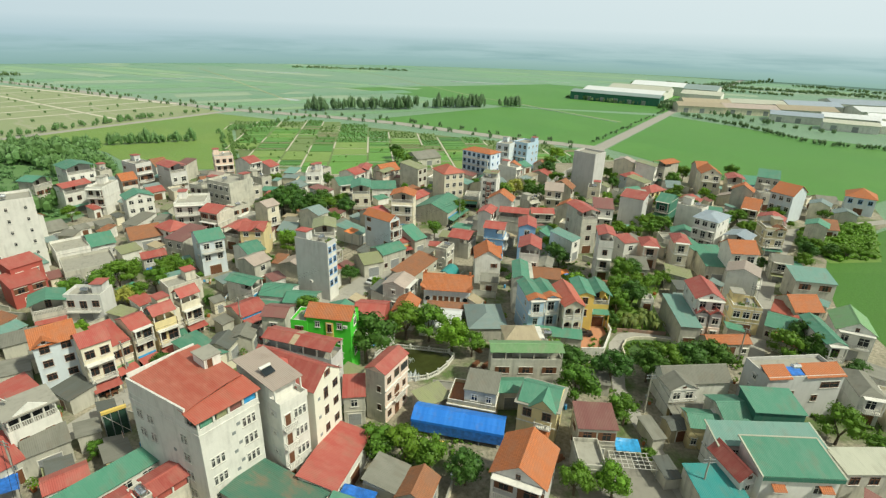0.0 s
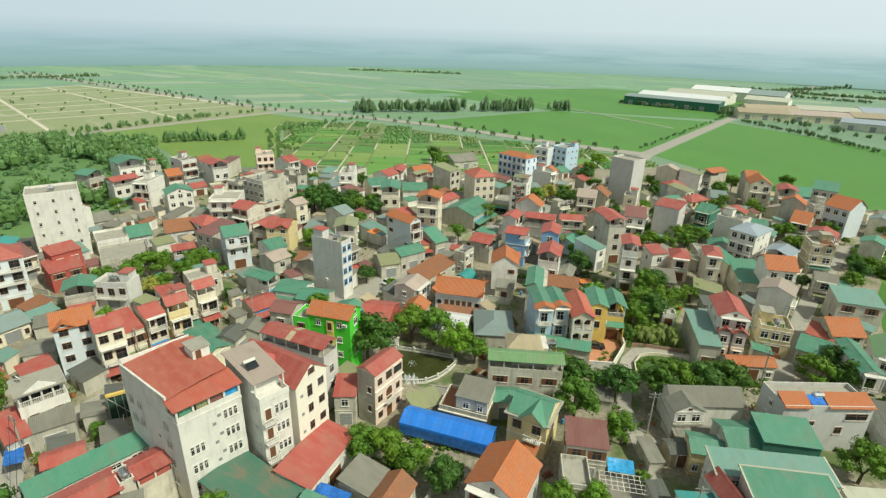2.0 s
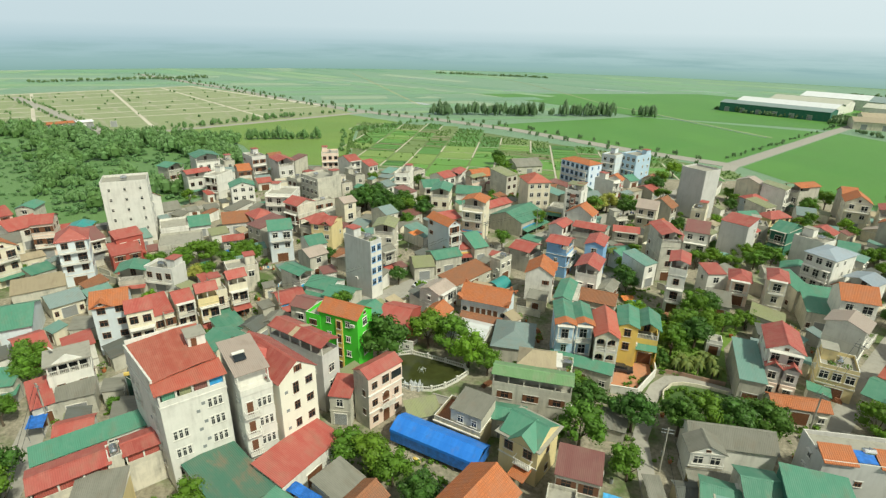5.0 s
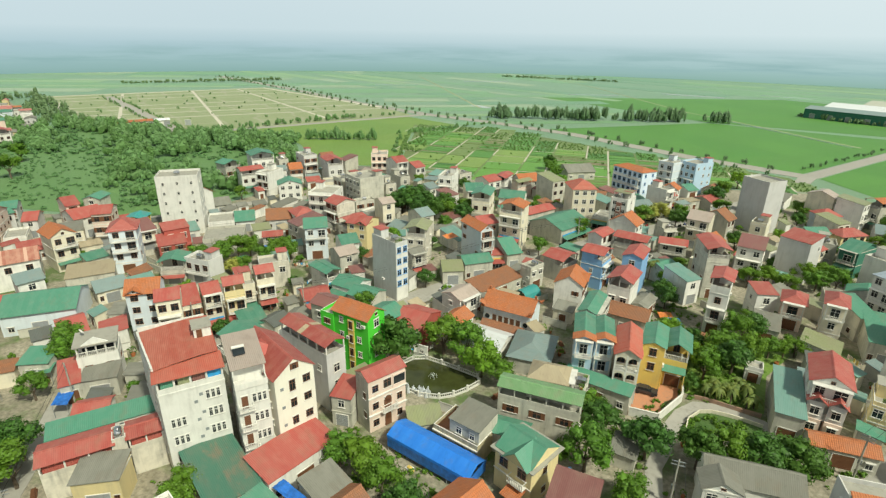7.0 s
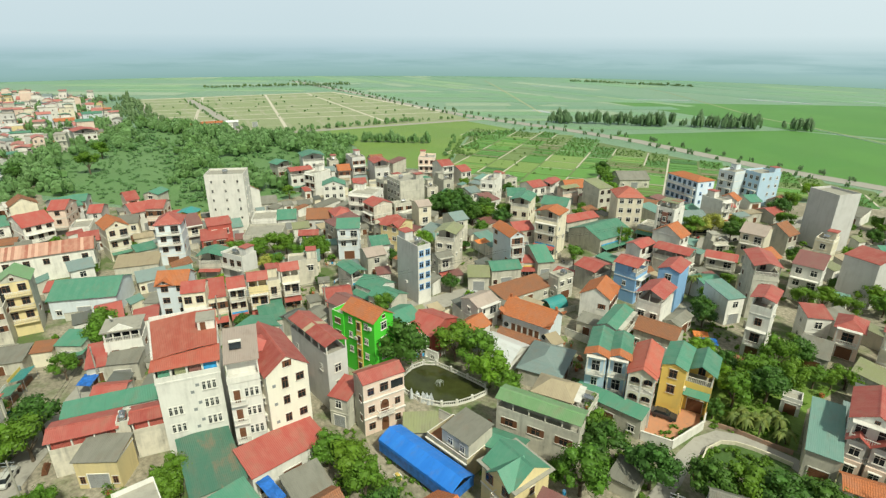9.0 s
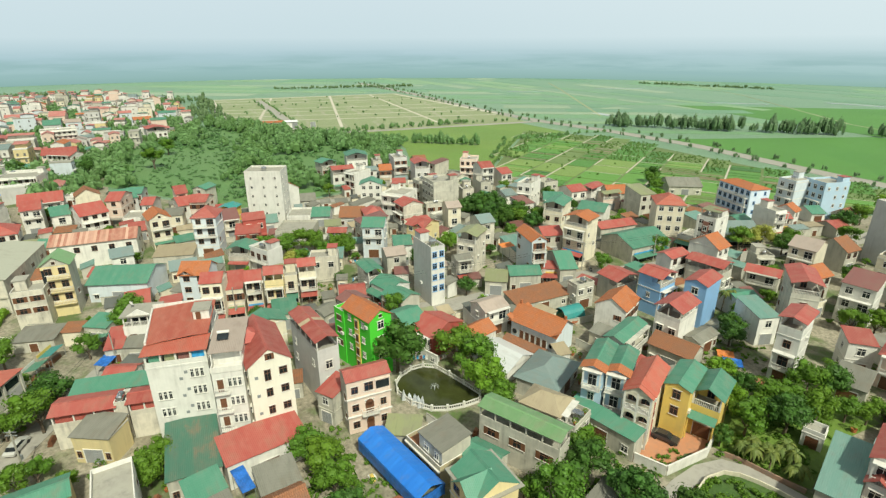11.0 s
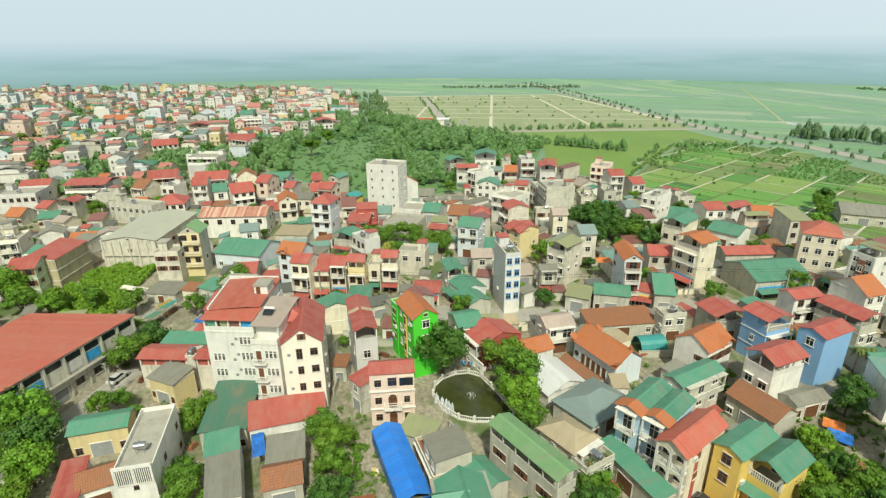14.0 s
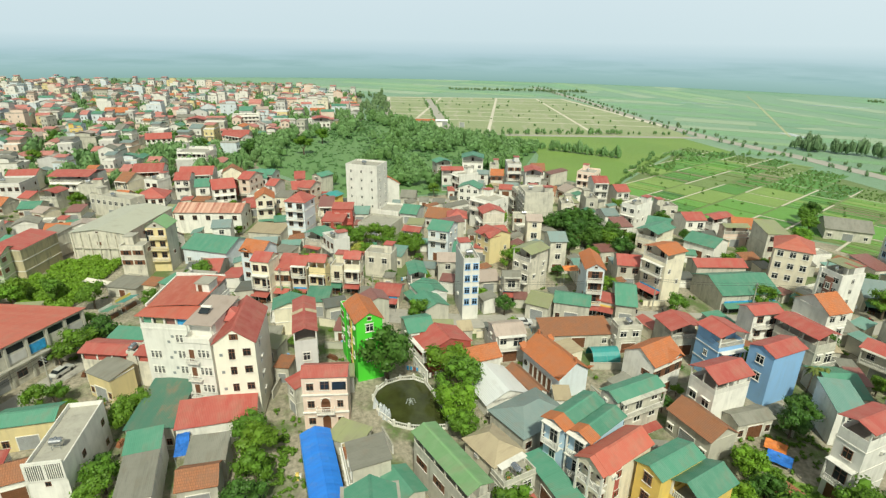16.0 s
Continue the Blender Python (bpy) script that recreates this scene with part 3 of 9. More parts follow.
            part("upper_room", Form().box(-a + 0.02, dep, top + 0.004, a - 0.02, d - 0.02, h - 0.02), mats[0], e)
            if h - top > 2:
                window(e, 0, dep, top + 0.1, 0, min(1.2, w * 0.3), 1.9, 0, near)
            for sx in (-a + 0.12, a - 0.12):
                part("post", Form().box(-0.12, -0.12, 0, 0.12, 0.12, h - top), TRIM if wall not in "g" else CONCRETE, e, at=(sx, 0.14, top + 0.004))
                part("parapet", Form().box(-0.08, 0.27, 0, 0.08, dep - 0.01, 0.85), mats[0], e, at=(sx, 0, top + 0.004))
            part("railing", rail_mesh(w - 0.5, 0.12), None, e, at=(0, 0.16, top + 0.004))
        L, W, turn = (w, d, 0) if w > d * 1.2 else (d, w, 90)
        r = rise or min(W * 0.5 * 0.3, 1.3)
        o = part("roof", roof_gable(L, W, r, over or 0.5), ROOFS[col], e, at=(0, d / 2, h), rz=turn)
        if near:
            part("ridge_cap", ridge_cap(L, W, r, over or 0.5), ROOFS[col], o)
    elif roof == "tin":
        part("roof", roof_gable(w, d, 0.8, 0.5), ROOFS[col], e, at=(0, d / 2, h))
    elif roof == "flat" and n >= 2 and d > 5 and not plain:
        sx = rnd.choice((-1, 1)) * (a - 1.5)
        g = part("stair_room", Form().box(-1.2, -1.5, 0, 1.2, 1.5, 2.4), mats[0], e, at=(sx, d - 1.9, h + 0.064))
        part("cover", Form().box(-1.45, -1.75, 2.404, 1.45, 1.7, 2.52), CONCRETE if rnd.random() < 0.5 else ROOFS["R"], g)
    if gable:
        gw = w * 0.48
        r2 = gw * 0.5 * 0.62
        o = part("front_gable", roof_gable(d * 0.5 + 0.3, gw, r2, 0.3), ROOFS[col], e, at=(gable * w * 0.23, d * 0.25 - 0.35, h + 0.04), rz=90)
        g = Form()
        g.v += [(gable * w * 0.23 + u, v, z) for v in (-0.12, -0.004) for u, z in ((-gw / 2, h - 0.02), (gw / 2, h - 0.02), (0, h + r2 - 0.02))]
        g.f += [(0, 1, 2), (5, 4, 3), (0, 3, 4, 1), (1, 4, 5, 2), (2, 5, 3, 0)]
        g.m += [0] * 5
        part("gable_wall", g, WALLS[wall], e)
        window(e, gable * w * 0.23, -0.12, h + 0.12, 0, 0.6, min(0.8, r2 * 0.5), 0, False)
    if lip and roof == "gy":
        part("front_tiles", roof_gable(1.7, w, rise or min(w * 0.19, 3.0), 0.5), ROOFS[lip], e, at=(0, 0.55, h + 0.1), rz=90)
    if skin:
        part("facade", Form().box(-a + 0.02, -0.1, 0.0, a - 0.02, -0.092, h - 0.25), WALLS[skin], e)
    # openings
    cols = cols or max(1, int((w - 0.6) / 2.4))
    style = rnd.choice((0, 0, 1, 2, 4, 4, 3))
    style = style if wstyle is None else wstyle
    ww, wh = (0.7, 1.0) if plain else (min(1.5, w * 0.33), min(1.65, sh * 0.5))
    rr = radians(rot)
    shop = front != "none" and off_street(x + 2 * math.sin(rr), y - 2 * math.cos(rr)) < off_street(x, y) < 13 and w > 3
    if shop:
        shop_front(e, w, col if col in "RGNQZE" else rnd.choice("GGRN"), rnd)
        awning = ""
    elif front != "none":
        dw = min(w * 0.6, 3.0)
        part("door", door_mesh(dw, min(2.6, sh * 0.78), 1 if rnd.random() < 0.6 else 0), None, e, at=(0, 0, 0.02))
        if n == 1 and w > 6:
            for s in (-1, 1):
                window(e, s * w * 0.38, 0, 0.9, 0, min(1.2, w * 0.12), 1.3, style, near)
    for i in range(1, 1 if blank else n):
        if i * sh + 0.9 + wh > top:
            continue
        bal = front != "none" and rnd.random() < (0.6 if wall != "g" else 0.35) and w > 3 and (not lite or rnd.random() < 0.6)
        for c in range(cols):
            u = (c + 0.5 - cols / 2) * (w / cols)
            tall = bal and c == cols // 2
            window(e, u, -0.1 if skin else 0, i * sh + (0.12 if tall else 0.9), 0, ww * (1.35 if tall and cols < 3 else 1), wh + (0.7 if tall else 0), style, near)
        if bal:
            bw = w * 0.9
            b = part("balcony", Form().box(-bw / 2, -1.1, -0.16, bw / 2, -0.095, 0.0), mats[1], e, at=(0, 0, i * sh + 0.004))
            part("railing", rail_mesh(bw, 1.1), None, b)
            if near or rnd.random() < 0.4:
                for sx in (-1, 1):
                    part("column", Form().box(-0.11, -0.11, 0, 0.11, 0.11, sh - 0.17), mats[1], b, at=(sx * (bw / 2 - 0.12), -0.97, 0.004))
                if (i + 1) * sh > top - 0.1 or True:
                    part("canopy", Form().box(-bw / 2 - 0.1, -1.25, 0, bw / 2 + 0.1, -0.1, 0.12), mats[1], b, at=(0, 0, sh - 0.16))
    if awning is None:
        awning = rnd.choice("RGGUKN") if n >= 2 and not lite and rnd.random() < 0.3 and front != "none" else ""
    if awning:
        f = Form()
        closed(f, [(-a * 0.95, -1.7, sh * 0.82 - 0.35), (a * 0.95, -1.7, sh * 0.82 - 0.35), (a * 0.95, -0.1, sh * 0.82), (-a * 0.95, -0.1, sh * 0.82)], [(0, 1, 2, 3)], 0.05)
        part("awning", f, ROOFS[awning], e)
    if sides is None:
        sides = 0 if n == 1 or lite else (1 if rnd.random() < 0.6 else 0)
    k = min(4, max(1, int(d / 3.4)))
    if sides:
        for i in range(0 if n < 3 else 1, n):
            for c in range(k):
                if sides < 2 and rnd.random() < 0.35:
                    continue
                v, z = (c + 0.5) * d / k, i * sh + 1.0
                if z + 1.3 < top:
                    window(e, a, v, z, 90, 0.95, 1.2, style, near)
                    if c % 2 == 0 or sides == 2:
                        window(e, -a, v, z, -90, 0.95, 1.2, style, near)
    if tank or (tank is None and roof == "flat" and n >= 2 and rnd.random() < 0.8):
        ca, sa = math.cos(radians(rot)), math.sin(radians(rot))
        v = d * 0.3
        water_tank(x - v * sa, y + v * ca, h + 0.06, rot + 90 * rnd.randrange(2))
    if near and n >= 2:
        for i in range(1, n):
            if rnd.random() < 0.55 and i * sh + 2.9 < top:
                s = rnd.choice((-1, 1))
                v = rnd.choice((0.06, 0.5)) * d + 0.5
                o = part("air_conditioner", ac_mesh(), None, e, at=(s * a, v, i * sh + rnd.uniform(0.4, 2.2)), rz=90 * s)
        if roof == "flat" and not plain:
            ca, sa = math.cos(radians(rot)), math.sin(radians(rot))
            if rnd.random() < 0.6:
                u, v = -a + 0.9, d * 0.75
                satellite_dish(x + u * ca - v * sa, y + u * sa + v * ca, h + 0.064, 150 + rnd.uniform(-20, 20))
            for k in range(rnd.randrange(5)):
                u, v = rnd.uniform(-a + 0.6, a - 0.6), 0.55
                potted_plant(x + u * ca - v * sa, y + u * sa + v * ca, h + 0.064, rnd.uniform(0.7, 1.2), k)
    return e


def ac_mesh():
    if "ac" not in KEEP:
        f = relief([-0.42, -0.36, 0.1, 0.36, 0.42], [0, 0.06, 0.2, 0.36, 0.5, 0.58], lambda i, j: 0.3 if i in (1,) and j in (1, 2, 3) else 0.34, lambda i, j: 1 if i == 1 and j in (1, 2, 3) else 0)
        KEEP["ac"] = f.mesh("air_conditioner", [TRIM, IRON])
    return KEEP["ac"]


def shed(x, y, rot, w, d, h, col, wall, slope=0.6):
    """A lean-to or low outbuilding: block walls under one tilted sheet."""
    rnd = random.Random(int(x * 10) * 77 + int(y * 10))
    e = tagged(base("shed", x, y, 0, rot), f"low {WALL_WORDS[wall]} shed with a {ROOF_WORDS[col]}", "shed", "yard sheds")
    RECTS.append(rect(x, y, rot, w, d))
    a = w / 2
    f = Form()
    f.v += [(-a, 0, -0.3), (a, 0, -0.3), (a, d, -0.3), (-a, d, -0.3), (-a, 0, h), (a, 0, h), (a, d, h + slope), (-a, d, h + slope)]
    f.f += [(0, 1, 5, 4), (1, 2, 6, 5), (2, 3, 7, 6), (3, 0, 4, 7), (4, 5, 6, 7)]
    f.m += [0] * 5
    part("wall", f, WALLS[wall], e)
    part("roof", roof_gable(w, d, slope, 0.3, one=True), ROOFS[col], e, at=(0, d / 2, h))
    if rnd.random() < 0.5:
        part("door", door_mesh(min(1.6, w * 0.5), min(2.0, h * 0.8), rnd.randrange(2)), None, e, at=(0, 0, 0.02))


# ---------- ground and fields ----------
def sheet(name, pts, z, mat, label, cat="ground"):
    f = Form()
    f.face([(x, y, 0) for x, y in pts])
    ob = new(name, f.mesh(name, [mat]))
    ob.location.z = z
    return tagged(ob, label, cat, kind="structure")


def yard(name):
    """Trodden earth, cement and weeds in patches."""
    m, nt, bs = shader(name)
    c = mixed(nt, ramp(nt, grain(nt, 0.12, 6), 0.4, 0.62), (0.43, 0.385, 0.295), (0.31, 0.28, 0.21))
    c = mixed(nt, ramp(nt, grain(nt, 0.07, 7), 0.5, 0.6), c, (0.10, 0.17, 0.04))
    c = mixed(nt, ramp(nt, grain(nt, 1.3, 6), 0.35, 0.8), c, (0.12, 0.11, 0.07))
    wire(nt, c, bs.inputs["Base Color"])
    bs.inputs["Roughness"].default_value = 0.95
    bump(nt, bs, grain(nt, 3.0, 5), 0.15, 0.7)
    return m


SOIL = yard("yard_soil")
PAVE = plaster("concrete_road", (0.38, 0.36, 0.315), 0.6, 0.9)
# PLAIN: bluer green and strong sheen stand in for distance haze
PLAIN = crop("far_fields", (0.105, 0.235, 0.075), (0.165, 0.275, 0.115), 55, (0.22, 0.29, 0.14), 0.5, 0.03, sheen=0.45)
RICE = crop("rice", (0.07, 0.235, 0.016), (0.105, 0.28, 0.026), 30, (0.07, 0.2, 0.02), 0.9, 0.006, sheen=0.10)
SCRUBBY = crop("scrub_grass", (0.11, 0.235, 0.06), (0.155, 0.28, 0.08), 18, (0.08, 0.16, 0.05), 0.3, 0.004, sheen=0.1)
GRASSY = crop("rough_grass", (0.15, 0.275, 0.035), (0.21, 0.315, 0.05), 30, (0.12, 0.2, 0.05), 0.3, 0.004, sheen=0.08)
GARDEN = crop("garden_soil", (0.13, 0.20, 0.045), (0.19, 0.24, 0.075), 9, (0.10, 0.15, 0.04), 0.1, 0.03, sheen=0.08)
LOTS = crop("empty_lots", (0.24, 0.30, 0.115), (0.32, 0.345, 0.175), 30, (0.42, 0.38, 0.28), 0.55, 0.06, sheen=0.10, fine=0.2, size=(3.0, 1.0))
POND_MUD = plainish("ditch_water", (0.05, 0.06, 0.03), 0.15, vary=0.25, scale=0.3)
PALE_WATER = plainish("muddy_water", (0.45, 0.46, 0.38), 0.15, vary=0.15, scale=0.1)
POND = plainish("pond_water", (0.05, 0.058, 0.018), 0.08, vary=0.25, scale=0.3)

sheet("ground", [(-4500, -4500), (4500, -4500), (4500, 4500), (-4500, 4500)], -0.12, PLAIN, "flat green farmland plain reaching the horizon")
sheet("village_ground", [(-150, -60), (20, -60), (70, 40), (98, 75), (108, 112), (128, 162), (172, 190), (185, 215), (140, 250), (98, 290), (40, 275), (-20, 255), (-95, 252), (-140, 240), (-150, 205), (-125, 180), (-135, 140), (-210, 120), (-235, 40)],
      -0.06, SOIL, "trodden brown soil and concrete yards between houses")
sheet("town_ground", [(-232, 30), (-208, 118), (-290, 150), (-365, 250), (-560, 335), (-700, 300), (-950, -80), (-300, -160), (-160, -60)], -0.05, SOIL, "pale soil and streets under the far town")
sheet("rice_field_east", [(103.5, 323), (203.5, 475), (262, 380), (330, 330), (420, 300), (250, 220), (214, 235), (185, 216), (140, 252)], -0.04, RICE, "bright green rice field beside the road")
sheet("rice_field_south", [(129.4, 162), (172, 188), (400, 215), (300, 60), (97, 76), (104, 110), (103, 120), (113.5, 140.6)], -0.04, crop("young_rice", (0.06, 0.185, 0.01), (0.085, 0.215, 0.018), 40, (0.05, 0.12, 0.02), 0.3, 0.004, sheen=0.04), "bright green rice field behind the lane")
sheet("rice_field_centre", [(-59, 408), (60, 508), (193, 476), (97, 331), (48, 356)], -0.04, RICE, "bright green rice field beyond the avenue")
sheet("rice_field_far", [(60, 512), (-110, 640), (150, 760), (330, 660), (205, 490)], -0.04, RICE, "green rice field far beyond the avenue")
sheet("meadow", [(-182, 286), (-163, 350), (-135, 350), (-112, 290), (-97, 253), (-138, 243)], -0.04, GRASSY, "yellow-green grass meadow")
sheet("garden", GARDEN_LINE := [(-132, 348), (-150, 385), (-90, 397), (9, 350), (90, 318), (96, 292), (40, 277), (-20, 257), (-95, 254), (-110, 290)], -0.04, GARDEN, "vegetable garden ground with pale paths")
sheet("lots", [(-572, 372), (-452, 575), (-265, 495), (-172, 432), (-268, 277), (-363, 274)], -0.03, LOTS, "graded empty building lots with grass and pale roads")


def strip(name, pts, width, mat, label, z=0.0, cat="road", thick=0.12):
    f = Form()
    P = [Vector((x, y, 0)) for x, y in pts]
    left, right = [], []
    for i, p in enumerate(P):
        q = (P[min(i + 1, len(P) - 1)] - P[max(i - 1, 0)]).normalized()
        s = Vector((-q.y, q.x, 0)) * width / 2
        left.append(p + s)
        right.append(p - s)
    for i in range(len(P) - 1):
        f.slab([tuple(right[i]), tuple(right[i + 1]), tuple(left[i + 1]), tuple(left[i])], thick)
        L = (P[i + 1] - P[i]).length
        for k in range(int(L / 3) + 1):
            q = P[i].lerp(P[i + 1], min(1.0, k * 3 / max(L, 0.1)))
            if name.endswith("lane") or name.endswith("street"):
                TAKEN.append((q.x, q.y, width / 2))
    ob = new(name, f.mesh(name, [mat]))
    ob.location.z = z
    return tagged(ob, label, cat, kind="structure")


strip("road_main_street", [(-56, 84), (-40, 104), (-25, 121), (-14, 141), (-3, 162), (16, 188), (47, 229), (90, 300), (99, 325)], 7, PAVE, "grey concrete main street lined with shops", 0.02)
strip("road_west_street", [(-30, 20), (-48, 40), (-65, 62), (-61, 73), (-56, 84)], 4.4, PAVE, "grey concrete street along the shops", 0.03)
strip("road_north_lane", [(-150, 118), (-128, 160), (-112, 179), (-94, 197), (-60, 215)], 5, PAVE, "pale concrete lane behind the white block", 0.03)
strip("road_yard_lane", [(40, 40), (37, 70), (36.1, 87.0), (37.4, 91.7), (38.4, 97.7), (40.2, 102.8), (42.9, 106.3), (45.8, 106.9), (49.6, 106.2), (53.3, 105.4), (60, 100)], 2.6, PAVE, "pale concrete lane curving past gardens", 0.03)
strip("road_east_lane", [(60, 60), (67, 95), (81, 117), (100, 145), (129, 181), (180, 196), (330, 220)], 4, PAVE, "pale concrete lane at the village edge", 0.02)
strip("road_avenue", [(-640, 690), (-398, 566), (-266, 489), (-165, 443), (-96, 424), (-32, 399), (46, 350), (99, 325)], 11, PAVE, "wide pale tree-lined avenue", 0.0)
strip("road_east", [(99, 325), (199, 477), (376, 740), (600, 1060)], 8, PAVE, "straight pale road through rice fields", 0.01)
strip("road_lots", [(-572, 372), (-363, 274), (-268, 277), (-165, 443)], 7, PAVE, "pale road round the empty lots", 0.02)



# ---------- pond ----------
POND_LINE = [(-9.8, 88.8), (-11.8, 90.6), (-12.8, 93.0), (-12.7, 96.0), (-11.5, 98.4), (-9.2, 99.6), (-5.5, 99.2), (-1.5, 98.6), (2.8, 97.8), (3.8, 96.2), (2.4, 93.2), (0.6, 90.6), (-1.6, 88.8), (-5.5, 87.9)]
for x, y in ((-8.5, 93.5), (-3.5, 94.0), (0.5, 95), (-8, 96)):
    TAKEN.append((x, y, 5.2))
sheet("pond_water", POND_LINE, 0.12, POND, "still dark green pond water", "water")
rail = tagged(base("pond_balustrade", 0, 0), "low white balustrade round the pond", "balustrade")
for i, (x0, y0) in enumerate(POND_LINE):
    x1, y1 = POND_LINE[(i + 1) % len(POND_LINE)]
    L, t = math.hypot(x1 - x0, y1 - y0), math.degrees(math.atan2(y1 - y0, x1 - x0))
    part("post", Form().box(-0.16, -0.16, -0.2, 0.16, 0.16, 1.15).box(-0.2, -0.2, 1.15, 0.2, 0.2, 1.25), TRIM, rail, at=(x0, y0, 0), rz=t)
    f = Form().box(0.17, -0.08, 0.85, L - 0.17, 0.08, 0.98).box(0.17, -0.12, -0.2, L - 0.17, 0.12, 0.3)
    for k in range(max(2, int(L / 0.4))):
        u = 0.3 + (L - 0.6) * k / max(1, int(L / 0.4) - 1)
        f.box(u - 0.05, -0.05, 0.3, u + 0.05, 0.05, 0.85)
    part("rail", f, TRIM, rail, at=(x0, y0, 0), rz=t)
STONE = plaster("pale_stone", (0.55, 0.58, 0.60), 0.4)
rocks = tagged(base("rockery", -6.4, 88.6), "pale grey pointed rockery at the edge of the pond", "rockery")
g0 = random.Random(3)
for k in range(16):
    u, v = g0.uniform(-3.2, 3.2), g0.uniform(-0.5, 0.6)
    hh = g0.uniform(0.7, 2.0)
    part("rock", Form().tube((u, v, 0), (u + g0.uniform(-0.2, 0.2), v, hh * 0.6), 0.42, 0.28, 6).tube((u, v, hh * 0.6), (u + 0.1, v, hh), 0.27, 0.05, 6), STONE, rocks)
spray = tagged(base("fountain", -5.2, 94.2, 0.12), "small fountain throwing thin white water jets", "fountain")
FOAM = plainish("foam", (0.75, 0.80, 0.78), 0.3)
part("nozzle", Form().tube((0, 0, 0), (0, 0, 0.25), 0.12, 0.1, 8), IRON, spray)
for k in range(7):
    t = k * math.pi * 2 / 7
    f = Form()
    f.sweep([(0.9 * s / 5 * math.cos(t), 0.9 * s / 5 * math.sin(t), 0.2 + 2.6 * s / 5 * (1 - s / 5)) for s in range(6)], 0.022)
    part("jet", f, FOAM, spray)

# ---------- terrace of the yellow house ----------
sheet("terrace", [(31.4, 98.9), (31.6, 108.3), (36.0, 108.3), (36.1, 110.4), (39.6, 110.4), (39.4, 107.0), (37.2, 105.0), (36.2, 98.9)], 0.06, plaster("terracotta_paving", (0.50, 0.23, 0.12), 0.5), "terracotta tiled terrace in a walled yard")
TAKEN.append((33.6, 104, 4))
TAKEN.append((37.8, 105, 2.6))
for x0, y0, x1, y1 in ((36.2, 98.6, 40.1, 106.4), (40.1, 106.4, 40.2, 113.6), (31.3, 98.4, 36.1, 98.5)):
    L, t = math.hypot(x1 - x0, y1 - y0), math.degrees(math.atan2(y1 - y0, x1 - x0))
    o = tagged(base("yard_wall", x0, y0, 0, t), "white-painted yard wall beside a lane", "wall", "white yard walls")
    part("wall", Form().box(0, -0.1, -0.2, L, 0.1, 1.7), WALLS["w"], o)
    part("coping", Form().box(-0.05, -0.15, 1.704, L + 0.05, 0.15, 1.8), TRIM, o)


def car(x, y, rot, rgb, word):
    e = tagged(base("car", x, y, 0.06, rot), word, "car")
    paint, nt, bs = shader("car_paint")
    bs.inputs["Base Color"].default_value = (*rgb, 1)
    bs.inputs["Roughness"].default_value, bs.inputs["Coat Weight"].default_value = 0.35, 0.8
    side = [(-2.2, 0.35), (-2.25, 0.75), (-1.9, 0.95), (1.2, 0.98), (2.15, 0.8), (2.2, 0.35)]
    f = Form()
    f.v += [(px, -0.85, pz) for px, pz in side] + [(px, 0.85, pz) for px, pz in side]
    f.f += [tuple(range(5, -1, -1)), tuple(range(6, 12))] + [(i, (i + 1) % 6, 6 + (i + 1) % 6, 6 + i) for i in range(6)]
    f.m += [0] * 8
    part("body", f, paint, e)
    g = Form()
    cab = [(-1.75, 0.93), (-1.25, 1.42), (0.35, 1.45), (1.1, 0.95)]
    g.v += [(px, -0.78 + (0.12 if pz > 1.2 else 0), pz) for px, pz in cab] + [(px, 0.78 - (0.12 if pz > 1.2 else 0), pz) for px, pz in cab]
    g.f += [(3, 2, 1, 0), (4, 5, 6, 7), (0, 1, 5, 4), (1, 2, 6, 5), (2, 3, 7, 6)]
    g.m += [0, 0, 0, 1, 0]
    part("cabin", g, [GLASS, paint], e)
    for sx in (-1.35, 1.35):
        for sy in (-0.86, 0.86):
            part("wheel", Form().tube((sx, sy - 0.1, 0.32), (sx, sy + 0.1, 0.32), 0.32, 0.32, 12), RUBBER, e)
    for sy in (-0.6, 0.6):
        part("headlight", Form().box(2.1, sy - 0.18, 0.6, 2.23, sy + 0.18, 0.74), STEEL, e)


RUBBER = plainish("rubber", (0.02, 0.02, 0.02), 0.8)
car(33.7, 106.4, -2, (0.03, 0.03, 0.035), "dark grey saloon car parked on a terrace")
car(-8.0, 155.0, 62, (0.5, 0.02, 0.02), "red car parked beside the main street")
car(-17.5, 131.5, 62, (0.6, 0.6, 0.6), "silver car on the main street")
car(5.0, 172.0, 52, (0.03, 0.03, 0.04), "black car on the main street")
car(-49.0, 40.5, 135, (0.55, 0.55, 0.52), "white car on a concrete street")

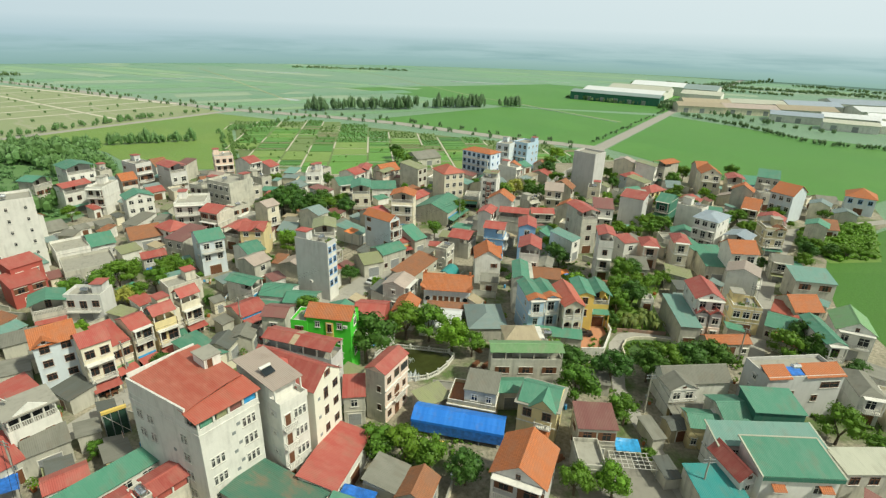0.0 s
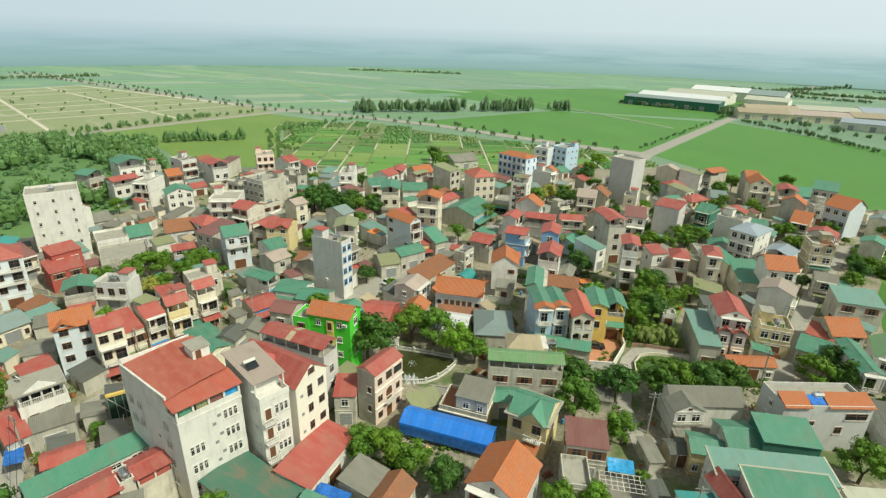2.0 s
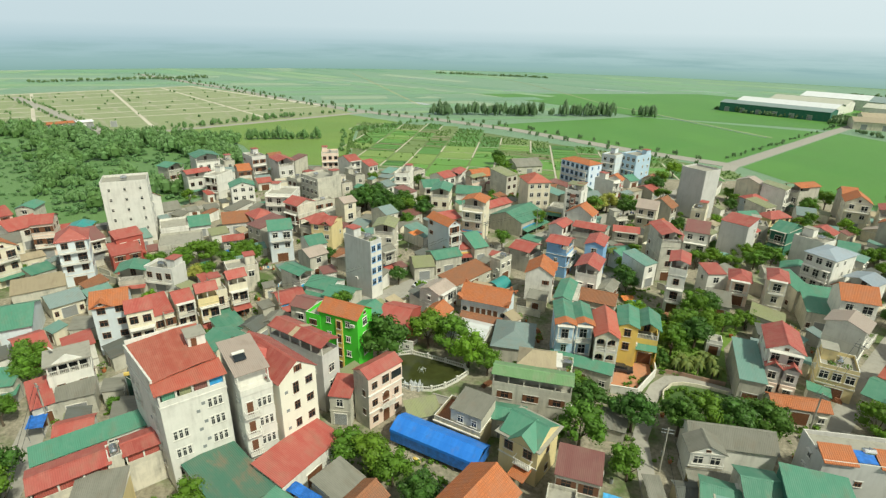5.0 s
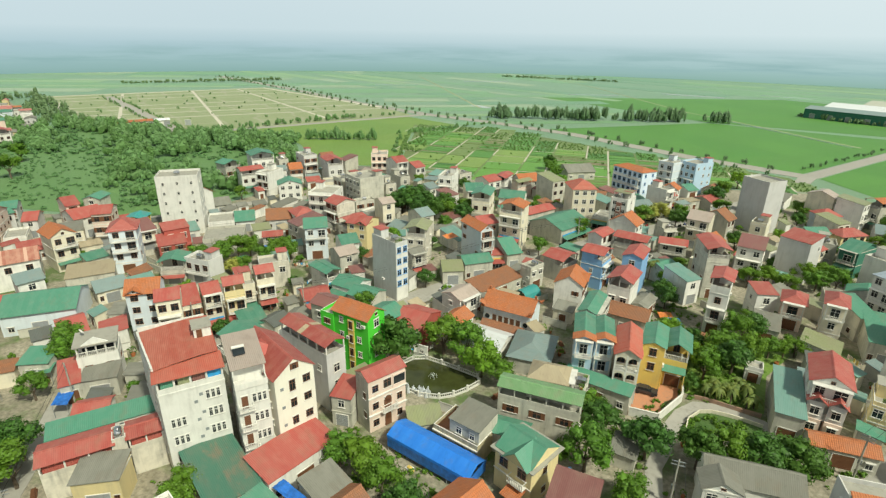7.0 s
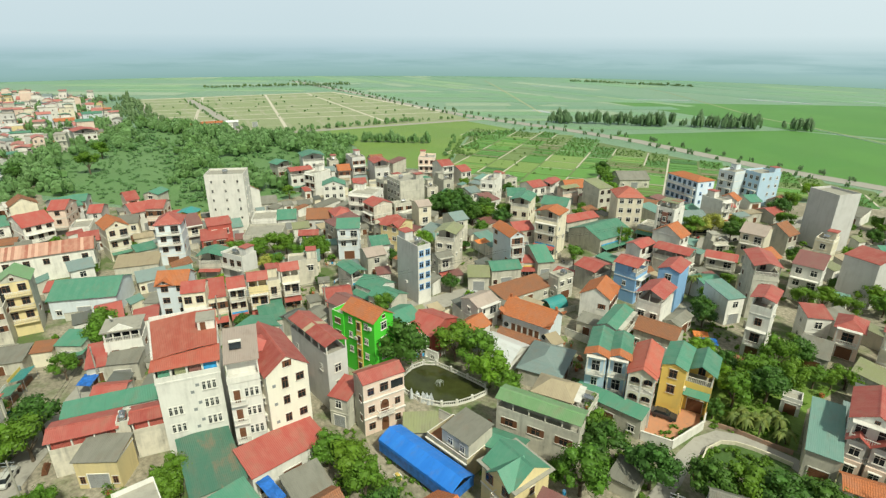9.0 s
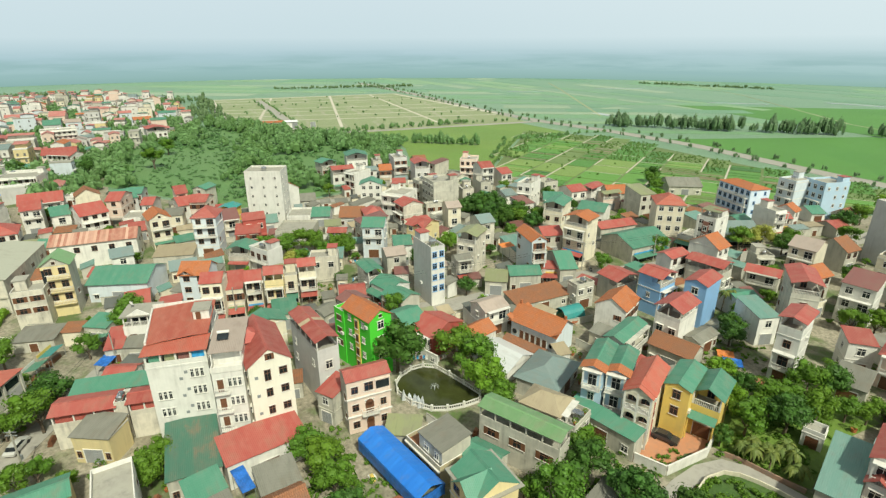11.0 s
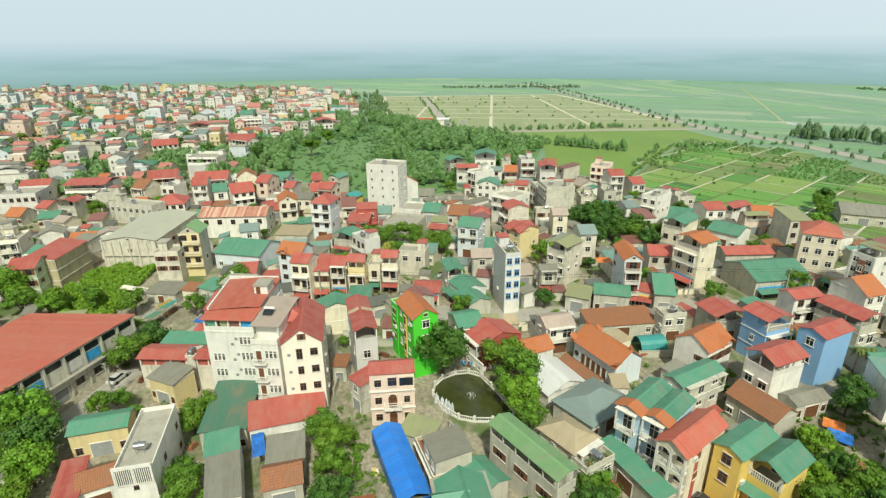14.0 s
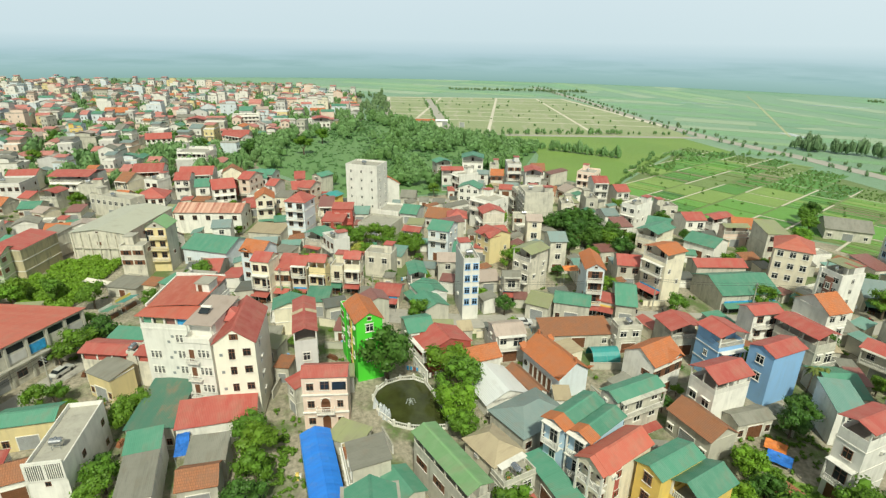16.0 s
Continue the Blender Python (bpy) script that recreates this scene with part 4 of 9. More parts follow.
def motorbike(x, y, rot, rgb):
    key = ("bike", rgb)
    if key not in KEEP:
        paint = plainish("scooter_paint", rgb, 0.35)
        body = closed(Form(), [(-0.65, -0.14, 0.72), (0.1, -0.16, 0.55), (0.1, 0.16, 0.55), (-0.65, 0.14, 0.72), (0.5, -0.2, 0.95), (0.5, 0.2, 0.95)], [(0, 1, 2, 3), (1, 4, 5, 2)], 0.28)
        seat = Form().box(-0.7, -0.15, 0.76, 0.08, 0.15, 0.88)
        bar = Form().tube((0.45, -0.36, 1.08), (0.45, 0.36, 1.08), 0.03, 0.03, 6).tube((0.5, 0, 0.7), (0.44, 0, 1.08), 0.05, 0.04, 6)
        wheel = Form().tube((0, -0.06, 0.27), (0, 0.06, 0.27), 0.27, 0.27, 12)
        KEEP[key] = (body.mesh("body", [paint]), seat.mesh("seat", [RUBBER]), bar.mesh("handlebar", [IRON]), wheel.mesh("wheel", [RUBBER]))
    e = tagged(base("motorbike", x, y, 0.03, rot), "parked scooter beside the shops", "motorbike", "parked scooters")
    b, s, h, w = KEEP[key]
    part("body", b, None, e)
    part("seat", s, None, e)
    part("handlebar", h, None, e)
    part("wheel", w, None, e, at=(-0.55, 0, 0))
    part("wheel", w, None, e, at=(0.62, 0, 0))


bk = random.Random(8)
for (x0, y0), (x1, y1) in zip(MAIN_STREET, MAIN_STREET[1:]):
    L = math.hypot(x1 - x0, y1 - y0)
    for k in range(int(L / 5)):
        if bk.random() < 0.55:
            t, s = (k + bk.random()) * 5 / L, bk.choice((-1, 1)) * 3.0
            motorbike(x0 + (x1 - x0) * t - (y1 - y0) / L * s, y0 + (y1 - y0) * t + (x1 - x0) / L * s, math.degrees(math.atan2(y1 - y0, x1 - x0)) + bk.choice((70, 100, 85, 0)), bk.choice(((0.35, 0.02, 0.02), (0.03, 0.03, 0.035), (0.03, 0.08, 0.3), (0.4, 0.4, 0.4))))

# ---------- poles and cables along the streets ----------
def pole(x, y, rot):
    e = tagged(base("utility_pole", x, y, 0, rot), "grey concrete utility pole beside a street", "pole", "utility poles")
    TAKEN.append((x, y, 0.4))
    part("shaft", Form().tube((0, 0, -0.3), (0, 0, 8.6), 0.17, 0.11, 8), CONCRETE, e)
    for z in (7.6, 8.2):
        part("crossarm", Form().box(-0.9, -0.05, z, 0.9, 0.05, z + 0.1), IRON, e)
    part("meter_box", Form().box(-0.25, -0.42, 3.0, 0.25, -0.18, 3.8), IRON, e)


BLACK = plainish("black_cable", (0.02, 0.02, 0.02), 0.6)


def pole_line(pts, step, side):
    last = None
    for (x0, y0), (x1, y1) in zip(pts, pts[1:]):
        L = math.hypot(x1 - x0, y1 - y0)
        ux, uy = (x1 - x0) / L, (y1 - y0) / L
        for k in range(max(1, int(L / step))):
            x, y = x0 + ux * step * k - uy * side, y0 + uy * step * k + ux * side
            rot = math.degrees(math.atan2(uy, ux)) + 90
            pole(x, y, rot)
            if last:
                o = tagged(base("overhead_cable", 0, 0), "sagging black overhead cable between poles", "cable", "overhead cables")
                for off in (-0.7, 0.7):
                    f = Form()
                    q = [(last[0] + (x - last[0]) * t / 6 - uy * off, last[1] + (y - last[1]) * t / 6 + ux * off, 8.32 - 0.9 * (t / 6) * (1 - t / 6) * 4 * 0.6) for t in range(7)]
                    f.sweep(q, 0.03, 4)
                    part("strand", f, BLACK, o)
            last = (x, y)


pole_line([(-56, 84), (-25, 121), (-3, 162), (47, 229)], 24, 4.3)
pole_line([(-30, 20), (-65, 62), (-60, 78)], 22, -3.8)
pole_line([(42, 60), (40, 104)], 20, 2.6)
pole_line([(67, 95), (100, 145), (129, 181)], 24, 2.9)

# ---------- the far edge: lots, warehouses ----------
sheet("scrub", [(-225, 122), (-300, 158), (-372, 252), (-350, 270), (-262, 272), (-183, 284), (-145, 240), (-148, 205), (-128, 182), (-136, 140)], -0.045, SCRUBBY, "rough green scrub below the woods")
sheet("meadow", [(-262, 273), (-258, 288), (-178, 424), (-120, 400), (-140, 338), (-116, 286), (-150, 262), (-185, 286)], -0.05, GRASSY, "rough green meadow below the lots")
TRACK = plaster("grassy_dirt_track", (0.34, 0.37, 0.22), 0.6, 0.95)
PALE = plaster("pale_lot_road", (0.58, 0.54, 0.44), 0.3, 0.95)
strip("road_lot_wall", [(-562, 374), (-352, 268)], 4, PALE, "pale dirt road at the edge of the lots", 0.03)
strip("road_lot_top", [(-562, 374), (-450, 568), (-225, 468)], 5, PALE, "pale dirt road at the edge of the lots", 0.02)
strip("road_lot_avenue", [(-515, 404), (-269, 276)], 9, PAVE, "wide pale road across the lots", 0.04)
strip("field_path", [(147, 433), (77, 536), (44, 576), (-72, 808), (-150, 930)], 2.0, TRACK, "grassy footpath through the rice fields", 0.03, "path")
strip("field_ditch", [(143, 431), (73, 533)], 1.4, POND_MUD, "dark water ditch beside a field path", 0.02, "ditch")
strip("field_path", [(-139, 508), (-300, 760), (-380, 880)], 2.2, TRACK, "grassy track across the far plain", 0.03, "path")
for x, y, w, d, t in ((52, 756, 74, 9, -12), (-142, 520, 24, 8, -30), (-60, 700, 60, 7, 20), (-240, 830, 70, 8, 30), (-330, 700, 60, 6, 28), (160, 800, 60, 7, -20)):
    ca, sa = math.cos(radians(t)), math.sin(radians(t))
    sheet("flooded_plot", [(x + u * w / 2 * ca - v * d / 2 * sa, y + u * w / 2 * sa + v * d / 2 * ca) for u, v in ((-1, -1), (1, -1), (1, 1), (-1, 1))], 0.02, PALE_WATER, "pale flooded plot on the plain", "water")
def lerp(p, q, t):
    return (p[0] + (q[0] - p[0]) * t, p[1] + (q[1] - p[1]) * t)


tracks = Form()
Q0, Q1, Q2, Q4, Q5 = (-562, 374), (-450, 568), (-190, 445), (-268, 279), (-352, 270)
lanes = [(lerp(Q0, Q5, v), lerp(Q1, Q2, v), 2.6) for v in (0.12, 0.25, 0.5, 0.62, 0.75, 0.88)] + [(lerp(Q0, Q1, u), lerp(Q5, Q4, u) if u < 0.6 else lerp(Q4, Q2, (u - 0.55) * 2), 2.6) for u in (0.3, 0.62, 0.85)]
for (x0, y0), (x1, y1), wd in lanes:
    L = math.hypot(x1 - x0, y1 - y0)
    sx, sy = -(y1 - y0) / L * wd / 2, (x1 - x0) / L * wd / 2
    tracks.face(((x0 - sx, y0 - sy, 0), (x1 - sx, y1 - sy, 0), (x1 + sx, y1 + sy, 0), (x0 + sx, y0 + sy, 0)))
ob = tagged(new("lot_tracks", tracks.mesh("lot_tracks", [PALE])), "pale dirt tracks between the empty lots", "road", kind="structure")
ob.location.z = 0.0


def patches(name, poly, turn, size, gap, mats, label, z, keep=1.0, seed=1, raised=0.25, where=None):
    """Beds or strips of crop laid side by side inside a polygon, each its own green."""
    g = random.Random(seed)
    f = Form()
    ca, sa = math.cos(turn), math.sin(turn)
    loc = [(x * ca + y * sa, -x * sa + y * ca) for x, y in poly]
    u0, u1, v0, v1 = min(p[0] for p in loc), max(p[0] for p in loc), min(p[1] for p in loc), max(p[1] for p in loc)
    v = v0
    while v < v1:
        dv = size[1] * g.uniform(0.6, 1.5)
        u = u0 + g.uniform(-size[0], 0)
        while u < u1:
            du = size[0] * g.uniform(0.5, 1.6)
            cx, cy = (u + du / 2) * ca - (v + dv / 2) * sa, (u + du / 2) * sa + (v + dv / 2) * ca
            if inside(cx, cy, poly) and g.random() < keep and (where is None or where(cx, cy)):
                j = [g.uniform(-0.15, 0.15) * gap for _ in range(8)]
                c4 = [(u + gap + j[0], v + gap + j[1]), (u + du - gap + j[2], v + gap + j[3]), (u + du - gap + j[4], v + dv - gap + j[5]), (u + gap + j[6], v + dv - gap + j[7])]
                k = len(f.v)
                pts = [(a * ca - b * sa, a * sa + b * ca) for a, b in c4]
                h = raised * g.uniform(0.5, 1.0)
                f.v += [(x, y, h) for x, y in pts] + [(x, y, -0.02) for x, y in pts]
                f.f += [(k, k + 1, k + 2, k + 3)] + [(k + 4 + i, k + 4 + (i + 1) % 4, k + (i + 1) % 4, k + i) for i in range(4)]
                f.m += [g.randrange(len(mats))] * 5
            u += du
        v += dv
    ob = new(name, f.mesh(name, mats))
    ob.location.z = z
    return tagged(ob, label, "field", kind="stuff")


def inside(x, y, poly):
    hit = False
    for i in range(len(poly)):
        (x0, y0), (x1, y1) = poly[i - 1], poly[i]
        if (y0 > y) != (y1 > y) and x < (x1 - x0) * (y - y0) / (y1 - y0) + x0:
            hit = not hit
    return hit


def bed(name, rgb, sheen=0.08):
    return crop(name, rgb, shade(rgb, 1.2), 6, shade(rgb, 0.7), 0.3, 0.02, sheen=sheen, fine=0.3)


BEDS = [bed("bed_dark_green", (0.05, 0.15, 0.025)), bed("bed_green", (0.085, 0.23, 0.03)), bed("bed_bright_green", (0.13, 0.30, 0.04)), bed("bed_yellow_green", (0.20, 0.30, 0.06)), bed("bed_green_again", (0.10, 0.25, 0.035)), bed("bed_olive", (0.16, 0.23, 0.06)), bed("bed_green_more", (0.075, 0.20, 0.03)), bed("bed_brown", (0.21, 0.19, 0.09))]


def garden_plots():
    """Plots about twenty metres wide between pale footpaths, each laid out in beds, left as grass, or fallow."""
    g = random.Random(12)
    beds, paths = Form(), Form()
    rows = []
    turn = 0.12
    ca, sa = math.cos(turn), math.sin(turn)

    def quad(f, u0, v0, u1, v1, h, mi):
        pts = [(u * ca - v * sa, u * sa + v * ca) for u, v in ((u0, v0), (u1, v0), (u1, v1), (u0, v1))]
        k = len(f.v)
        f.v += [(x, y, h) for x, y in pts] + [(x, y, -0.03) for x, y in pts]
        f.f += [(k, k + 1, k + 2, k + 3)] + [(k + 4 + i, k + 4 + (i + 1) % 4, k + (i + 1) % 4, k + i) for i in range(4)]
        f.m += [mi] * 5

    u = -130.0
    while u < 150:
        du = g.uniform(11, 21)
        v = 225.0 + g.uniform(0, 12)
        while v < 420:
            dv = g.uniform(11, 26)
            cx, cy = (u + du / 2) * ca - (v + dv / 2) * sa, (u + du / 2) * sa + (v + dv / 2) * ca
            if inside(cx, cy, GARDEN_LINE):
                kind = g.random()
                far_side = cy > 318 - 0.25 * (cx + 40)
                if far_side and kind < 0.5:
                    quad(beds, u + 0.5, v + 0.5, u + du - 0.5, v + dv - 0.5, 0.08, g.choice((1, 4, 5, 6)))
                    t = v + 1.5
                    while t < v + dv - 1:
                        rows.append(((u + 1, t), (u + du - 1, t)))
                        t += g.uniform(3.0, 4.2)
                elif kind < 0.42:
                    quad(beds, u + 0.55, v + 0.55, u + du - 0.55, v + dv - 0.55, 0.12, g.choice((2, 2, 3, 3, 1)))
                elif kind < 0.52:
                    quad(beds, u + 0.6, v + 0.6, u + du - 0.6, v + dv - 0.6, 0.1, g.choice((7, 5, 3)))
                else:
                    t, w = v + 0.6, g.uniform(1.6, 4.0)
                    tone = g.choice(((1, 2, 4), (2, 3, 4), (0, 1, 6), (3, 5, 2), (1, 4, 7)))
                    while t < v + dv - 1.0:
                        e = min(t + w * g.uniform(0.8, 1.25), v + dv - 0.6)
                        quad(beds, u + 0.6 + g.uniform(0, 0.5), t, u + du - 0.6 - g.uniform(0, 0.5), e - 0.3, g.uniform(0.1, 0.25), g.choice(tone))
                        t = e
                if g.random() < 0.62:
                    quad(paths, u - 0.4, v, u + 0.4, v + dv, 0.06, 0)
                if g.random() < 0.4:
                    quad(paths, u, v - 0.35, u + du, v + 0.35, 0.055, 0)
            v += dv
        u += du
    for f, name, mats, label in ((beds, "garden_beds", BEDS, "vegetable beds and grass plots in many greens"), (paths, "garden_paths", [PALE], "pale footpaths between garden plots")):
        ob = new(name, f.mesh(name, mats))
        ob.location.z = -0.03
        tagged(ob, label, "field", kind="stuff")
    return [tuple((u * ca - v * sa, u * sa + v * ca) for u, v in q) for q in rows]


ORCHARD = garden_plots()
# Strong sheen pales these strips, imitating the haze over them
FAR = [bed("strip_green", (0.12, 0.27, 0.065), 0.45), bed("strip_yellow_green", (0.19, 0.31, 0.085), 0.45), bed("strip_dark_green", (0.09, 0.22, 0.07), 0.45), bed("strip_pale", (0.26, 0.33, 0.16), 0.45)]
patches("far_strips", [(-60, 520), (-300, 640), (-620, 720), (-760, 900), (-300, 1150), (250, 1220), (700, 1000), (560, 700), (330, 700), (130, 770), (-110, 650)], -0.45, (150, 26), 2.0, FAR, "long strips of rice and fallow on the far plain", -0.1, 0.55, 6, 0.1)
patches("avenue_strips", [(-70, 440), (-395, 592), (-615, 705), (-310, 645), (-110, 640), (55, 510), (-60, 415)], 0.55, (120, 20), 1.2, FAR, "long strips of rice beside the avenue", -0.1, 0.8, 9, 0.1)
patches("west_strips", [(-1180, 300), (-700, 330), (-580, 400), (-470, 600), (-640, 720), (-1000, 800)], 0.5, (150, 30), 2.0, FAR, "long strips of rice and fallow on the far plain", -0.1, 0.6, 7, 0.1)
patches("east_strips", [(430, 300), (720, 480), (560, 560), (440, 400)], 0.2, (90, 24), 1.5, FAR[:2], "strips of rice beyond the factory", -0.03, 0.9, 8, 0.1)


def warehouse(x, y, rot, w, d, h, col, wall):
    e = tagged(base("warehouse", x, y, 0, rot), f"long low factory shed with a {ROOF_WORDS[col]}", "warehouse", "factory sheds beyond the fields")
    a = w / 2
    r = d * 0.09
    f = Form()
    f.v += [(-a, 0, -0.3), (a, 0, -0.3), (a, d, -0.3), (-a, d, -0.3), (-a, 0, h), (a, 0, h), (a, d, h), (-a, d, h), (-a, d / 2, h + r), (a, d / 2, h + r)]
    f.f += [(0, 1, 5, 4), (1, 2, 6, 9, 5), (2, 3, 7, 6), (3, 0, 4, 8, 7), (4, 5, 9, 8), (6, 7, 8, 9)]
    f.m += [0] * 6
    part("wall", f, WALLS[wall], e)
    part("roof", roof_gable(w, d, r, 0.8), ROOFS[col], e, at=(0, d / 2, h))
    for k in range(max(2, int(w / 14))):
        part("door", door_mesh(4.0, 4.0, 1), None, e, at=(-a + 7 + k * 14, 0, 0.02))


for q in ((180, 566, -33, 92, 22, 8, "H", "e"), (196, 592, -33, 84, 34, 8, "W", "w"), (226, 626, -33, 66, 34, 9, "I", "w"), (262, 664, -33, 60, 40, 10, "W", "w"), (300, 640, -33, 44, 44, 9, "H", "w"), (282, 590, -33, 40, 30, 8, "I", "w"),
          (242, 500, -12, 40, 26, 6, "T", "c"), (286, 494, -12, 46, 28, 6, "P", "c"), (334, 486, -12, 48, 30, 6.5, "T", "w"), (262, 530, -12, 44, 26, 6.5, "T", "c"), (310, 526, -12, 50, 28, 7, "I", "w"), (362, 520, -12, 48, 32, 7, "J", "w"),
          (300, 452, -30, 38, 24, 6, "J", "w"), (338, 440, -30, 40, 26, 6.5, "W", "w"), (376, 436, -30, 42, 28, 7, "W", "w"), (318, 412, -30, 36, 18, 6, "I", "w"), (356, 398, -30, 40, 24, 6, "W", "w"), (402, 480, -12, 46, 34, 7, "W", "w"), (420, 530, -12, 60, 36, 8, "J", "w")):
    warehouse(*q)
warehouse(-313, 276, 60, 22, 8, 5, "O", "w")
warehouse(-303, 290, 60, 9, 8, 5, "W", "w")

# ---------- the white blocks ----------
def triple(parent, x, y, z, rz, n=3):
    for k in range(n):
        window(parent, x + (k - (n - 1) / 2) * 0.72 * math.cos(radians(rz)), y + (k - (n - 1) / 2) * 0.72 * math.sin(radians(rz)), z, rz, 0.5, 1.45, 4)


def small_box(parent, x, y, z, rz):
    part("vent", Form().box(-0.25, -0.06, 0, 0.25, 0, 0.5), IRON, parent, at=(x, y, z), rz=rz)


def white_block():
    e = tagged(base("apartment_block", -27.6, 58.6, 0, 52), "tall white apartment block with a wide red tin roof", "apartment block")
    w, d, h, top = 8.8, 14.9, 17.7, 15.2
    RECTS.append(rect(-27.6, 58.6, 52, w + 2, d))
    a = w / 2
    plan = [(-a, 0.0), (a, 0.0), (4.0, 15.2), (-6.4, d)]  # the long wall splays out to the back
    f = Form()
    rings = [(-0.3, 0), (top - 0.3, 0), (top - 0.3, 0.07), (top, 0.07), (top, 0), (top + 0.8, 0), (top + 0.8, -0.2), (top + 0.02, -0.2)]
    for k, (z, o) in enumerate(rings):
        f.v += [(x + (o if x > 0 else -o), y + (o if y > 1 else -o), z) for x, y in plan]
        if k:
            for i in range(4):
                j = (i + 1) % 4
                f.f.append((4 * k - 4 + i, 4 * k - 4 + j, 4 * k + j, 4 * k + i))
                f.m.append(0)
    q = len(f.v) - 4
    f.f.append((q, q + 1, q + 2, q + 3))
    f.m.append(1)
    part("wall", f, [WALLS["w"], CONCRETE], e)
    part("upper_room", Form().box(-a + 0.2, 2.6, top + 0.03, 3.7, d - 0.4, h - 0.15), WALLS["w"], e)
    part("parapet", Form().box(2.5, -0.3, top + 0.81, 15.0, -0.02, h + 0.62), WALLS["w"], e, at=(-a, 0, 0), rz=97.65)
    part("parapet", Form().box(0.3, -0.3, top + 0.81, 10.1, -0.02, h + 1.25), WALLS["w"], e, at=(-6.4, d, 0), rz=1.65)
    for k in range(5):
        x = -a + 0.14 + k * (w - 0.28) / 4
        part("post", Form().box(-0.14, -0.12, 0, 0.14, 0.12, h - top - 1.0), TRIM, e, at=(x, 0.12, top + 0.804))
    for x, wd, col in ((-2.95, 1.9, "G"), (-0.75, 1.8, "N"), (1.15, 1.8, "M"), (3.25, 2.0, "")):
        part("screen", Form().box(x - wd / 2, 0.3, top + 0.6, x + wd / 2, 0.36, h - 0.3), ROOFS[col] if col else AZURE, e)
    part("roof", closed(Form(), [(-4.75, 2.4, h + 0.12), (-2.2, 2.9, h + 0.30), (1.9, 3.4, h + 0.52), (4.4, 3.6, h + 0.44), (4.2, 14.8, h + 1.0), (1.0, 14.7, h + 1.15), (-5.95, 14.5, h + 0.6)], [(0, 1, 5, 6), (1, 2, 5), (2, 3, 4, 5)], 0.1), ROOFS["E"], e)
    part("front_roof", closed(Form(), [(-a - 0.45, -0.5, h - 0.12), (a + 0.3, -0.5, h - 0.12), (a + 0.3, 3.9, h + 0.22), (-a - 0.45, 2.7, h - 0.04)], [(0, 1, 2, 3)], 0.1), ROOFS["E"], e)
    cab = part("stair_room", Form().box(1.6, 8.2, top + 0.03, 4.1, 11.2, h + 2.3), WALLS["w"], e)
    part("cover", Form().box(1.4, 8.0, h + 2.304, 4.3, 11.4, h + 2.44), CONCRETE, cab)
    part("door", door_mesh(0.8, 1.4, 0), None, cab, at=(2.4, 8.2, h + 0.75))
    for i in range(4):
        z = 2.4 + i * 3.15
        if i < 3:
            triple(e, -2.5, 0, z + 0.5, 0)
        triple(e, 2.6, 0, z + 0.8, 0)
        small_box(e, 0.2, 0, z + 0.5, 0)
        small_box(e, 1.0, 0, z + 1.6, 0)
        for v in (3.4, 10.6, 13.0):
            if i > 1 or v < 5:
                triple(e, -a - 2.0 * v / d - 0.02, v, z + 0.6, -82.35, 2)
        if i < 3:
            small_box(e, -a - 0.8, 6.0, z + 1.2, -82.35)


def stair_tower():
    e = tagged(base("stair_tower", -20.1, 62.4, 0, 51), "slender white stair tower with balconies and a pinkish-grey tin roof", "apartment tower")
    RECTS.append(rect(-20.1, 62.4, 51, 4.5, 10.4))
    w, d, top, h = 4.5, 10.4, 15.0, 17.6
    a = w / 2
    part("wall", Form().box(-a, 0, -0.3, a, d, top), WALLS["w"], e)
    part("upper_room", Form().box(-a + 0.02, 2.4, top + 0.004, a - 0.02, d - 0.02, h), WALLS["w"], e)
    part("parapet", Form().box(-a - 0.06, -0.15, top + 0.004, a + 0.06, 0.05, top + 0.9), TRIM, e)
    for sx in (-1, 1):
        part("parapet", Form().box(sx * (a - 0.06) - 0.08, 0.06, top + 0.004, sx * (a - 0.06) + 0.08, 2.39, top + 0.9), WALLS["w"], e)
        part("post", Form().box(sx * (a - 0.1) - 0.1, 1.0, top + 0.91, sx * (a - 0.1) + 0.1, 1.2, h + 0.1), TRIM, e)
    part("roof", closed(Form(), [(-a - 0.25, 0.9, h + 0.25), (a + 0.25, 0.9, h + 0.25), (a + 0.35, d + 0.2, h + 1.0), (-a - 0.35, d + 0.2, h + 1.0)], [(0, 1, 2, 3)], 0.12), ROOFS["P"], e)
    for i in range(4):
        z = 1.2 + i * 3.4
        part("door", door_mesh(0.9, 2.2, 0), None, e, at=(-1.2, 0, z + 0.1))
        triple(e, 0.9, 0, z + 0.9, 0)
        b = part("balcony", Form().box(-a + 0.1, -0.8, -0.14, 0.1, -0.004, 0), TRIM, e, at=(0, 0, z + 0.02))
        part("railing", rail_mesh(2.0, 0.8), None, b, at=(-1.1, 0, 0.004))
        small_box(e, a, 1.5, z + 1.4, 90)
        o = part("panel", Form().box(-0.95, -0.03, 0, 0.95, -0.004, 1.1).box(-0.7, -0.05, 0.2, 0.7, -0.034, 0.9), WALLS["a"], e, at=(-a, 1.9, z + 1.6), rz=-90)
        window(o, 0, -0.05, 0.3, 0, 0.6, 0.5, 4, False)


